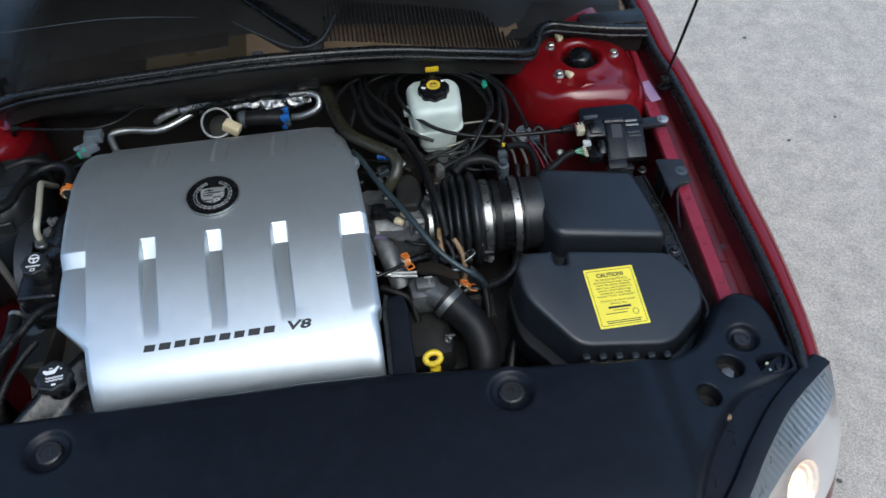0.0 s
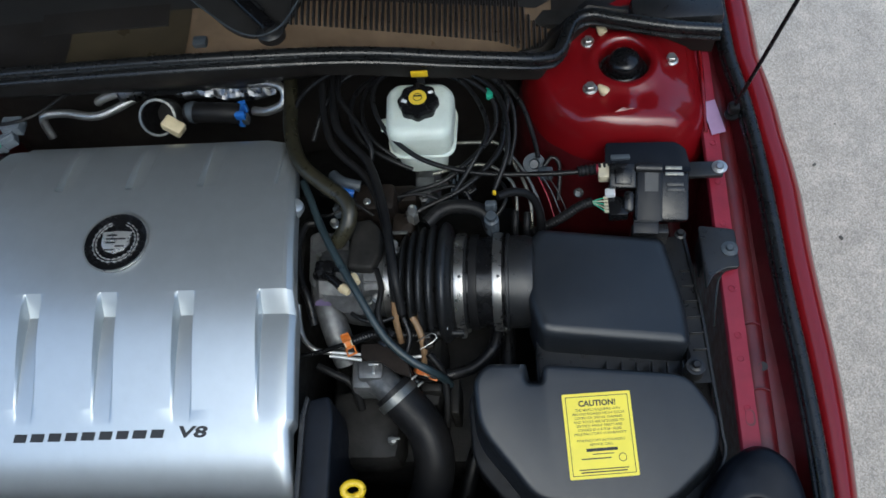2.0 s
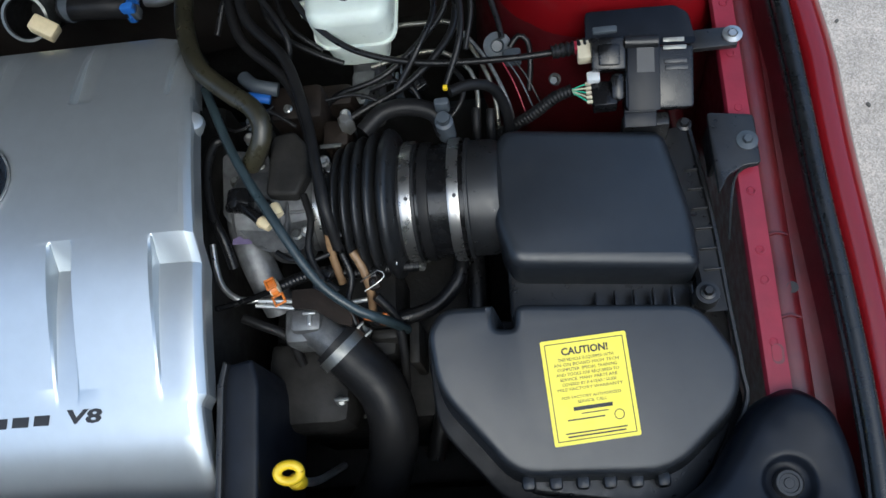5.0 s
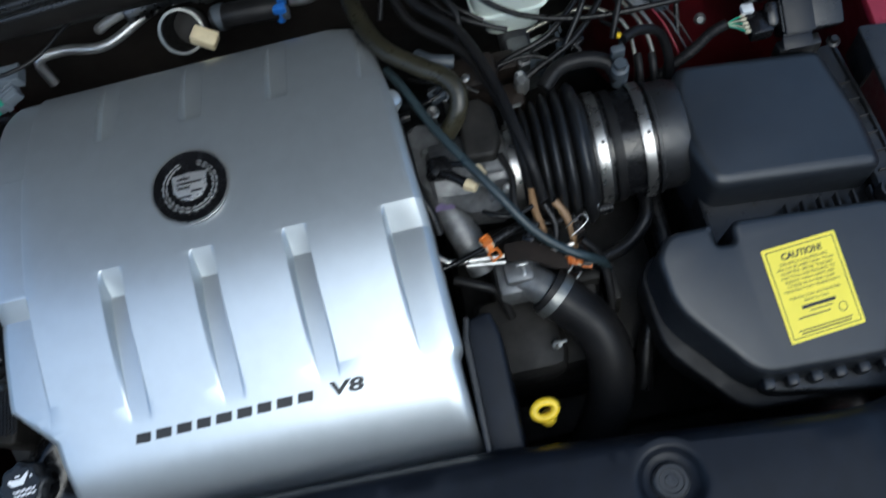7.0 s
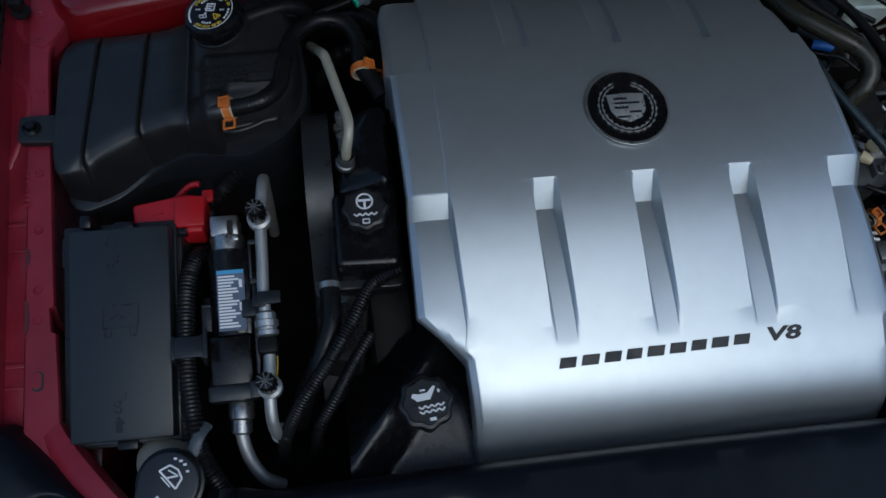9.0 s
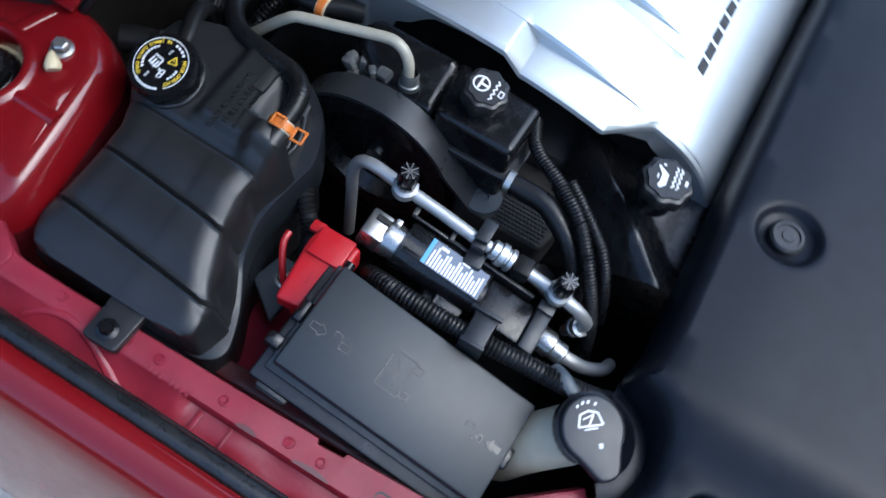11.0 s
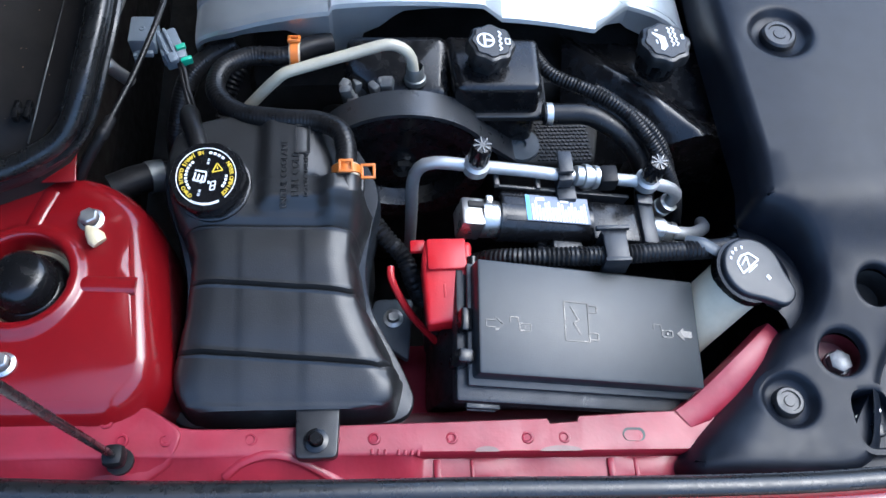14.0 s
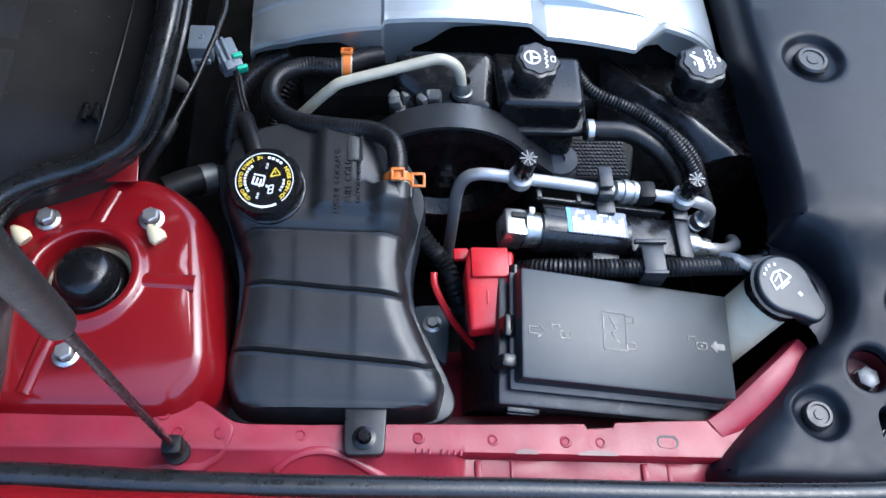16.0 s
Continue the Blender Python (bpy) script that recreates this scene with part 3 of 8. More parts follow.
    if s < 0:
        # folded sheet strap from the rail down to the front tie bar
        top = [(-0.676, -0.480, 0.8560), (-0.668, -0.494, 0.8570), (-0.655, -0.512, 0.8600), (-0.636, -0.536, 0.8640), (-0.620, -0.556, 0.8640), (-0.600, -0.580, 0.8600)]
        loops = []
        for p in catmull(top, 0.006):
            loops.append([(p.x + 0.004, p.y + 0.003, p.z - 0.020), (p.x + 0.0008, p.y + 0.0006, p.z - 0.002), (p.x, p.y, p.z), (p.x - 0.004, p.y - 0.003, p.z + 0.0004), (p.x - 0.014, p.y - 0.011, p.z - 0.002),
                          (p.x - 0.018, p.y - 0.014, p.z - 0.006), (p.x - 0.020, p.y - 0.016, p.z - 0.020)])
        part("tie_strap", loft(loops, closed=False), DULLRED, car, "narrow dull red folded sheet strap", sharp=40)
    # rubber hood seal on the fender edge
    part("hood_seal", tube([(s * (strip_at(s, strip_x, y) + 0.009), y, edge_z(s, y)) for y in
                            (-0.64, -0.58, -0.5, -0.4, -0.3, -0.2, -0.1, -0.02, 0.05, 0.1, 0.2, 0.3, 0.6)], 0.0090, 12, flat=0.85), SEAL, car, "black rubber hood seal")
    part("seal_lip", tube([(s * (strip_at(s, strip_x, y) + 0.002), y, edge_z(s, y) - 0.008) for y in
                           (-0.64, -0.58, -0.5, -0.4, -0.3, -0.2, -0.1, -0.02, 0.05, 0.1, 0.2, 0.3, 0.6)], 0.0050, 8), SEAL, car)

    # strut tower: flat crown with rolled edges, a raised collar and an open centre
    cx, cy = s * 0.578, 0.046
    fy = 0.003 if s < 0 else 0.0
    crown = [(s * x, y) for x, y in (((0.470, 0.115), (0.468, 0.040), (0.482, -0.010), (0.515, -0.045)) if s < 0 else ((0.449, 0.105), (0.449, 0.040), (0.476, -0.022), (0.525, -0.060))) + ( (0.660, -0.066 + fy), (0.690, -0.030), (0.690, 0.25 if s > 0 else 0.150))][::s]

    def crown_z(x, y, sd=s):
        ax = abs(x)
        if sd < 0:
            return 0.9465 - 0.022 * smooth01(0.60, 0.72, ax) - 0.004 * smooth01(0.52, 0.46, ax) - 0.004 * smooth01(0.012, -0.05, y) + 0.003 * smooth01(0.075, 0.095, y)
        z = 0.9465 - 0.030 * smooth01(0.62, 0.70, ax) - 0.006 * smooth01(0.52, 0.46, ax)
        z += 0.0055 * math.exp(-((ax - 0.574) / 0.007) ** 2) * smooth01(0.0, -0.02, y)
        z -= 0.0035 * smooth01(0.010, -0.012, y)
        z += 0.0035 * math.exp(-((y + 0.046 - 0.006 * math.cos((ax - 0.574) * 40)) / 0.008) ** 2)
        return z + 0.0030 * smooth01(0.075, 0.095, y)

    rim = ((-0.004, -0.038), (0.0, -0.018), (0.005, -0.0080), (0.009, -0.0035), (0.013, -0.0010), (0.018, 0.0)) if s < 0 else (
        (-0.018, -0.066), (-0.011, -0.038), (-0.003, -0.016), (0.004, -0.0065), (0.010, -0.0022), (0.016, 0.0))
    tower = part("strut_tower", shell(round_poly(crown, 0.04, 6), rim, [(cx, cy, 0.0365, "collar" if s < 0 else "bore")], crown_z, 0.010), RED, car, "glossy red strut tower with rolled edges", sharp=50)
    side = round_poly(crown, 0.04, 6)
    # lower part of the same sheet, its shade held in the darker red
    part("tower_wall", loft([[(x, y, crown_z(x, y) + z) for x, y in inset(side, d)] for d, z in (((-0.004, -0.038), (-0.006, -0.080), (-0.007, -0.17), (-0.008, -0.34)) if s < 0 else ((-0.018, -0.066), (-0.020, -0.080), (-0.032, -0.17), (-0.045, -0.34)))]), DARKRED, tower, "red side wall, coloured darker for the shade below the crown", sharp=60)
    if s < 0:
        for a, b in (((-0.583, 0.010), (-0.584, -0.040)), ((-0.539, 0.047), (-0.498, 0.035)), ((-0.628, 0.065), (-0.672, 0.080))):
            rib = [Vector(a).lerp(Vector(b), k / 6) for k in range(7)]
            part("tower_rib", tube([(p.x, p.y, crown_z(p.x, p.y) - 0.0022) for p in rib], 0.0075, 16, flat=0.62), RED, tower, "pressed stiffening rib")
        part("flange_tab", rbox((0.034, 0.040, 0.003), (0, 0, 0), Matrix.Translation((-0.478, 0.036, 0.956)) @ pose(0, 0, 0, 6, -8, 4), 0.001), RED, tower, "red flange tab")
    m = Matrix.Translation((cx, cy, 0.918))
    part("strut_mount", lathe([(0.031, 0), (0.0315, 0.010), (0.029, 0.016), (0.0255, 0.018), (0.0245, 0.026), (0.022, 0.034), (0.017, 0.0385), (0.009, 0.0395), (0.007, 0.0405), (0, 0.041)], 36, m),
         GLOSS, tower, "black rubber strut mount")
    part("mount_ring", lathe([(0.0375, -0.006), (0.0372, 0.010), (0.030, 0.009)], 32, m), CREAM if s < 0 else BLACK, tower, "dusty cream rim" if s < 0 else "dusty black rim")
    for bx, by in ((0.527, 0.0), (0.529, 0.083), (0.645, 0.050)):
        hexbolt(tower, (s * bx, by, crown_z(s * bx, by)), (0, 0, 1), 0.0072, STEEL, "tower_bolt", 0.010, 1.45)
    for bx, by, tx, ty in ((0.550, -0.011, 0.537, 0.000), (0.553, 0.093, 0.543, 0.104)):
        part("pull_tab", lathe([(0, 0), (0.0062, 0.0005), (0.0076, 0.005), (0.0052, 0.012), (0.002, 0.017), (0, 0.018)], 9, along((s * bx, by, crown_z(s * bx, by) + 0.004), (s * tx, ty, crown_z(s * tx, ty) + 0.010))),
             CREAM, tower, "cream plastic stud cap")
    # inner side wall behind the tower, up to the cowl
    # darker red stands in for the shade deep in the bay
    part("apron_wall", rbox((0.02, 0.62, 0.40), (s * 0.660, -0.27, 0.60 if s < 0 else 0.54), b=0.004), DARKRED, car, "patchy red inner apron, coloured darker for its deep shade")

# sloping inner apron between the tank and the fuse box
part("apron_slope", loft([[(-0.668, y, 0.80), (-0.640, y, 0.775), (-0.600, y, 0.765), (-0.560, y, 0.735), (-0.545, y, 0.66), (-0.540, y, 0.50)] for y in (-0.36, -0.30, -0.24, -0.18, -0.10)], closed=False), DULLRED, car, "dull red inner apron slope", sharp=50)
# doubler plate that carries the strut's foot
part("doubler_plate", prism(round_poly([(-0.728, 0.20), (-0.664, 0.20), (-0.6635, 0.010), (-0.667, -0.026), (-0.6695, -0.040), (-0.676, -0.056), (-0.686, -0.070), (-0.694, -0.078), (-0.716, -0.070), (-0.728, -0.050)][::-1], 0.006, 3), 0.885, 0.9150, 0.0018, 2,
                            topf=lambda x, y: 0.07 * y - 0.011 * smooth01(-0.700, -0.726, x)), DULLRED, car, "dull red doubler plate under the strut foot")
part("plate_dimple", lathe([(0.0055, -0.001), (0.0048, 0.0010), (0.0034, 0.0012), (0.0026, 0.0002), (0, 0.0002)], 14, Matrix.Translation((-0.684, -0.022, 0.9136))), DULLRED, car)
# pinched weld seams along the shelf at the tower's outer side
part("drain_hole", lathe([(0, 0), (0.0062, 0), (0.0060, 0.0006), (0, 0.0006)], 16, frame_at((0.7235, -0.385, rail_z(-0.385) - 0.0078), (1, 0, 0), (0, 1, 0.09))), INK, car, "dark drain hole")
for yk in (-0.33, -0.415):
    part("ledge_crease", tube([(0.708, yk, rail_z(yk) - 0.0070), (0.717, yk + 0.002, rail_z(yk) - 0.0060), (0.727, yk - 0.001, rail_z(yk) - 0.0075)], 0.0016, 6), DARKRED, car)
for s in (-1, 1):
    part("seam", tube([(s * 0.688, -0.05, 0.9), (s * 0.692, 0.05, 0.912), (s * 0.694, 0.16, 0.922)], 0.003, 6), RED, car)

# bay: floor, bulkhead, front wall, all dark
part("bay_floor", rbox((1.36, 0.95, 0.03), (0, -0.25, 0.40), b=0.0), GRIME, car, "dark grimy bay floor")
part("bulkhead", rbox((1.34, 0.03, 0.52), (0, 0.135, 0.69), b=0.0), GRIME, car, "dark bulkhead")
part("core_support", rbox((1.20, 0.03, 0.42), (0, -0.69, 0.64), b=0.004), BLACK, car, "black radiator core support")
part("subframe", rbox((1.10, 0.10, 0.08), (0, -0.48, 0.47), b=0.01), GRIME, car)

# front skin below the lamps closes the nose
loops = []
for i in range(41):
    u = -1 + 2 * i / 40
    x = 0.86 * u
    yb = -0.66 - 0.42 * (1 - abs(u) ** 2.4)
    loops.append([(x * 0.86, yb + 0.06, 0.64), (x * 0.95, yb + 0.01, 0.63), (x, yb - 0.03, 0.55), (x, yb - 0.03, 0.40), (x * 0.98, yb, 0.25)])
part("front_bumper", loft(loops, closed=False), RED, car, "dark red front bumper skin")

# ---------------------------------------------------------------- cowl, its seal, windscreen
cowl = thing("cowl", (0, 0.15, 0.98), "black and sun-faded brown plastic windscreen cowl with a slatted grille", "cowl", kind="structure")


COWL_Y = [(0, -0.024), (0.12, -0.012), (0.20, -0.004), (0.30, 0.002), (0.40, 0.010), (0.45, 0.018), (0.473, 0.026), (0.486, 0.038), (0.496, 0.066), (0.510, 0.096), (0.54, 0.102), (0.60, 0.080), (0.72, 0.070)]
COWL_Y_TANK = [(0, -0.024), (0.30, -0.024), (0.391, -0.023), (0.406, -0.022), (0.435, -0.017), (0.462, -0.010), (0.479, 0.000), (0.493, 0.0165), (0.502, 0.052), (0.512, 0.085), (0.527, 0.109), (0.55, 0.120), (0.60, 0.112), (0.72, 0.090)]
COWL_Z = [(0, 1.074), (0.12, 1.064), (0.20, 1.050), (0.30, 1.030), (0.40, 1.010), (0.45, 0.993), (0.486, 0.984), (0.51, 0.990), (0.60, 0.985), (0.72, 0.975)]
COWL_Z_TANK = [(0, 1.074), (0.20, 1.068), (0.30, 1.063), (0.391, 1.058), (0.406, 1.055), (0.435, 1.046), (0.462, 1.033), (0.479, 1.015), (0.493, 0.999), (0.502, 0.987), (0.512, 0.983), (0.54, 0.979), (0.72, 0.970)]


def cowl_edge(x):
    return interp(abs(x), COWL_Y if x > 0 else COWL_Y_TANK)


def seal_z(x):
    return interp(abs(x), COWL_Z if x > 0 else COWL_Z_TANK)


def cowl_z(x, y):
    d = y - cowl_edge(x)
    return seal_z(x) - 0.014 + interp(d, [(0, 0.0), (0.020, -0.022), (0.05, -0.034), (0.10, -0.032), (0.18, -0.016), (0.34, -0.004)])


loops = []
for i in range(71):
    x = -0.72 + 1.44 * i / 70
    e = cowl_edge(x)
    row = [(x, e + d, cowl_z(x, e + d)) for d in (0.0, 0.018, 0.035, 0.05, 0.065, 0.085, 0.11, 0.15, 0.20, 0.27, 0.34)]
    loops.append(row)
part("cowl_panel", loft(loops, closed=False), BROWNCOWL, cowl, "sun-faded brown-black cowl panel", sharp=55)
part("cowl_front", loft([[(x, cowl_edge(x) + 0.012, seal_z(x) - 0.010), (x, cowl_edge(x) + 0.010, seal_z(x) - 0.026), (x, cowl_edge(x) + 0.012, seal_z(x) - 0.060),
                          (x, cowl_edge(x) + 0.050, 0.955), (x, cowl_edge(x) + 0.100, 0.930), (x, cowl_edge(x) + 0.105, 0.70)] for x in (-0.71 + 0.0355 * i for i in range(41))], closed=False), COWLBLACK, cowl, "black cowl front wall")
part("cowl_cover", loft([[(x, cowl_edge(x) + d, cowl_z(x, cowl_edge(x) + d) + 0.004) for d in (0.13, 0.17, 0.22, 0.28, 0.36)]
                         for x in (-0.70 + 0.035 * i for i in range(41))], closed=False), COWLGLOSS, cowl, "black rear cowl strip")
part("cowl_baffle", loft([[(x, cowl_edge(x) + d, cowl_z(x, cowl_edge(x) + d) + 0.003) for d in (0.022, 0.05, 0.08, 0.12, 0.16)]
                          for x in (-0.71 + 0.0204 * i for i in range(25))], closed=False), COWLBLACK, cowl, "black plastic cowl baffle")
part("baffle_end", loft([[(x, cowl_edge(x) + d, cowl_z(x, cowl_edge(x) + d) + 0.002) for d in (0.024, 0.05, 0.08, 0.12, 0.16)]
                        for x in (-0.225 + 0.0185 * i for i in range(11))], closed=False), COWLMID, cowl, "half-faded brown cowl strip")
part("cowl_end_cover", loft([[(x, cowl_edge(x) + d, cowl_z(x, cowl_edge(x) + d) + 0.003) for d in (0.026, 0.05, 0.08, 0.12, 0.16)]
                             for x in (0.478 + 0.02 * i for i in range(12))], closed=False), COWLBLACK, cowl, "black cowl end cover")
# air grille: one slat after another
gx0, gx1 = 0.105, 0.468
for k in range(46):
    x = gx0 + (gx1 - gx0) * k / 45
    y0 = 0.080 - 0.012 * smooth01(0.38, 0.47, x)
    y1 = y0 + 0.098 - 0.05 * smooth01(0.40, 0.47, x)
    part("slat", tube([(x, y0, cowl_z(x, y0) + 0.001), (x, y0 + 0.02, cowl_z(x, y0 + 0.02) + 0.006), (x, y1, cowl_z(x, y1) + 0.004)], 0.0025, 6, step=0.02, flat=1.8),
         BLACK, cowl)
part("grille_bed", loft([[(x, 0.072 + d, cowl_z(x, 0.072 + d) + 0.0015) for d in (0.0, 0.03, 0.06, 0.11)]
                         for x in (0.10 + 0.0185 * i for i in range(21))], closed=False), BROWNCOWL, cowl, "sun-faded brown grille bed")
line = [(x, cowl_edge(x), seal_z(x)) for x in
        (-0.71, -0.64, -0.58, -0.55, -0.527, -0.512, -0.502, -0.4975, -0.489, -0.478, -0.461, -0.440, -0.41, -0.36, -0.28, -0.2, 0, 0.2, 0.34, 0.42, 0.46, 0.485, 0.505, 0.53, 0.57, 0.64, 0.71)]
seal = part("cowl_seal", tube(line, 0.0092, 14, flat=0.85), SEAL, cowl, "thick black rubber cowl seal")
part("seal_rib", tube([(x, y - 0.0105, z - 0.008) for x, y, z in line], 0.0030, 8), SEAL, seal)
part("seal_rib", tube([(x, y + 0.0095, z - 0.004) for x, y, z in line], 0.0030, 8), SEAL, seal)
part("seal_foot", tube([(x, y + 0.006, z - 0.014) for x, y, z in line], 0.008, 8, flat=1.4), BLACK, seal)
part("cowl_fold", loft([[(x, cowl_edge(x) + d, cowl_z(x, cowl_edge(x) + d) + h) for d, h in ((0.104, 0.001), (0.106, 0.005), (0.12, 0.006), (0.140, 0.005))] for x in (-0.27 + 0.018 * i for i in range(12))], closed=False), COWLBLACK, cowl, "black folded cowl strip")
part("wiper_well", shell(round_poly([(-0.075, 0.153), (-0.025, 0.108), (0.018, 0.068), (0.045, 0.054), (0.080, 0.056), (0.108, 0.088), (0.128, 0.140), (0.135, 0.35), (-0.11, 0.35)], 0.012, 3), ((0.0, -0.008), (0.0005, -0.001), (0.003, 0.0)), [], lambda x, y: cowl_z(x, y) + 0.0065, 0.012), COWLGLOSS, cowl, "smooth black surround of the wiper pivot")
for s in (-1, 1):
    part("end_trim", rbox((0.13, 0.045, 0.05), (s * 0.655, 0.115, 0.955), b=0.008), BLACK, cowl, "black cowl end trim")
part("baffle_strip", loft([[(x, cowl_edge(x) + d, cowl_z(x, cowl_edge(x) + d) + h) for d, h in ((0.014, 0.0040), (0.030, 0.0058), (0.0445 + 0.004 * smooth01(-0.34, -0.43, x), 0.0058), (0.0455 + 0.004 * smooth01(-0.34, -0.43, x), 0.0030))]
                           for x in (-0.484 + 0.0135 * i for i in range(17))], closed=False), COWLBLACK, cowl, "black strip clipped along the cowl baffle", sharp=30)
# thin pale tube draws the highlight on the strip's lit edge
part("strip_edge", tube([(x, cowl_edge(x) + 0.0450 + 0.004 * smooth01(-0.34, -0.43, x), cowl_z(x, cowl_edge(x) + 0.047) + 0.0056) for x in (-0.474, -0.463, -0.449, -0.431, -0.407, -0.38, -0.35, -0.31, -0.28)], 0.0008, 6), DULLSTEEL, cowl, "pale line drawn as the edge's highlight")
flecks = bm_new()
rnd = random.Random(5)
for _ in range(36):
    x = rnd.uniform(-0.56, -0.24)
    y = cowl_edge(x) + rnd.uniform(0.03, 0.16)
    r = rnd.uniform(0.0003, 0.0006)
    z = cowl_z(x, y) + 0.0062
    flecks.faces.new([flecks.verts.new((x + r * math.cos(a) * rnd.uniform(0.6, 1.3), y + r * math.sin(a) * rnd.uniform(0.6, 1.3), z)) for a in (math.tau * q / 5 for q in range(5))])
part("dust_flecks", flecks, TAN, cowl, "scattered pale dust flecks")
part("push_clip", rbox((0.02, 0.016, 0.014), (-0.02, 0.048, 1.028), b=0.003), GREYCONN, cowl)
part("push_clip", merge(rbox((0.018, 0.005, 0.008), (-0.455, 0.0425, 0.996), b=0.0015), rbox((0.018, 0.005, 0.008), (-0.455, 0.0515, 0.996), b=0.0015), rbox((0.006, 0.012, 0.005), (-0.455, 0.047, 0.995), b=0.001)), GLOSS, cowl)
glass = prism(round_poly([(-0.70, 0.36), (0.70, 0.36), (0.60, 1.10), (-0.60, 1.10)], 0.03), 0.0, 0.006, 0.001)
for v in glass.verts:
    v.co.z += 1.045 + (v.co.y - 0.36) * 0.62 - 0.12 * (v.co.x / 0.7) ** 2
    v.co.y += 0.14 * (v.co.x / 0.7) ** 2
single("windscreen", glass, GLASS, "dark tinted windscreen glass above the cowl", "windscreen", kind="structure")

wiper = thing("wiper_arm", (0.07, 0.08, 1.01), "black windscreen wiper arm lying on the cowl", "wiper")
part("arm", tube([(0.082, 0.060, 1.040), (0.035, 0.108, 1.050), (-0.030, 0.180, 1.060), (-0.14, 0.29, 1.085)], 0.0105, 12, flat=0.7), GLOSS, wiper)
part("arm_rib", tube([(0.070, 0.085, 1.046), (0.020, 0.138, 1.056), (-0.040, 0.205, 1.066), (-0.15, 0.31, 1.09)], 0.0045, 8), BLACK, wiper)
part("pivot", lathe([(0.020, 0), (0.020, 0.012), (0.013, 0.018), (0, 0.019)], 20, Matrix.Translation((0.080, 0.062, 1.018))), BLACK, wiper)
# grey line follows the cowl lip, paler than the plastic under it
part("lip_line", tube([(-0.50, 0.198, 1.034), (-0.40, 0.198, 1.038), (-0.294, 0.194, 1.042), (-0.18, 0.176, 1.043), (-0.081, 0.150, 1.042), (-0.025, 0.105, 1.040), (0.023, 0.064, 1.038), (0.060, 0.048, 1.036), (0.092, 0.058, 1.037), (0.112, 0.090, 1.040), (0.130, 0.135, 1.046)], 0.0015, 6), GREYCONN, wiper, "thin pale grey line along the cowl lip")

# ---------------------------------------------------------------- raised hood and its gas struts
hood = thing("hood", (0, 0.33, 1.02), "raised dark red hood with a dark lining, held on gas struts", "hood", kind="structure")
hm = Matrix.Translation((0, 0.335, 1.03)) @ pose(0, 0, 0, -49)
outline = round_poly([(-0.70, 0), (-0.73, -0.6), (-0.66, -0.95), (-0.45, -1.16), (0, -1.22), (0.45, -1.16), (0.66, -0.95), (0.73, -0.6), (0.70, 0)], 0.06)
part("skin", prism(outline, 0.012, 0.022, 0.004, m=hm), RED, hood)
part("lining", prism(inset(outline, 0.05), -0.006, 0.010, 0.003, m=hm), LINER, hood, "dark felt lining")
for s in (-1, 1):
    st = thing("gas_strut", (s * 0.716, -0.038, 0.93), "thin black gas strut standing on the flange rail", "strut", "hood struts")
    d = Vector((s * 0.1205, -0.0696, 0.990))
    a = Vector((-0.716, -0.038, 0.935)) if s < 0 else Vector((0.722, -0.034, 0.932))
    part("rod", tube([a, a + d * 0.15, a + d * 0.31], 0.0028, 10), GLOSS, st)
    part("cylinder", lathe([(0.003, 0), (0.0075, 0.004), (0.0078, 0.22), (0.005, 0.23), (0, 0.23)], 20, along(a + d * 0.30, a + d)), BLACK, st, "black gas cylinder")
    part("ball_socket", rbox((0.016, 0.016, 0.016), tuple(a), b=0.005), RUBBER, st)
    part("ball_stud", lathe([(0.010, 0), (0.010, 0.003), (0.004, 0.004), (0.004, 0.012), (0, 0.012)], 16, Matrix.Translation(a - Vector((0, 0, 0.016)))), RUBBER, st)

# ---------------------------------------------------------------- black panel over the radiator
PAN_L = [(-0.10, -0.574), (-0.28, -0.574), (-0.478, -0.576), (-0.508, -0.568), (-0.516, -0.590), (-0.540, -0.612), (-0.572, -0.618), (-0.602, -0.606),
         (-0.616, -0.578), (-0.645, -0.552), (-0.673, -0.524), (-0.700, -0.494), (-0.722, -0.474), (-0.737, -0.482), (-0.740, -0.55), (-0.742, -0.615), (-0.728, -0.642),
         (-0.695, -0.654), (-0.660, -0.662), (-0.629, -0.684), (-0.596, -0.718), (-0.566, -0.757), (-0.53, -0.82), (-0.50, -0.87), (-0.46, -0.95)]
PAN_R = [(0.46, -0.95), (0.50, -0.87), (0.535, -0.82), (0.571, -0.757), (0.601, -0.718), (0.634, -0.684), (0.665, -0.664), (0.70, -0.656), (0.735, -0.644), (0.750, -0.615), (0.748, -0.55), (0.735, -0.506),
         (0.703, -0.484), (0.668, -0.500), (0.645, -0.535), (0.620, -0.570), (0.567, -0.602), (0.50, -0.610), (0.30, -0.592), (0.15, -0.578), (0.0, -0.576)]
pan_outline = round_poly(PAN_L + [(-0.25, -1.02), (0, -1.04), (0.25, -1.02)] + PAN_R, 0.03, 4)


def pan_z(x, y):
    ax = abs(x)
    z = 0.932 - 0.022 * smooth01(0.500, 0.560, ax) - 0.030 * smooth01(0.52, 0.68, ax)
    z += 0.010 * smooth01(0.64, 0.72, ax) * smooth01(-0.60, -0.50, y)
    z -= 0.05 * smooth01(-0.80, -1.05, y)
    if x < -0.55:
        z -= 0.016 * smooth01(0.034, 0.0, (x + 0.73) * -0.657 + (y + 0.467) * -0.755) * smooth01(-0.59, -0.63, x)
    z -= 0.010 * smooth01(0.0, 0.12, abs(x - 0.05) - 0.0) * smooth01(-0.66, -0.56, y) * 0.5
    return z


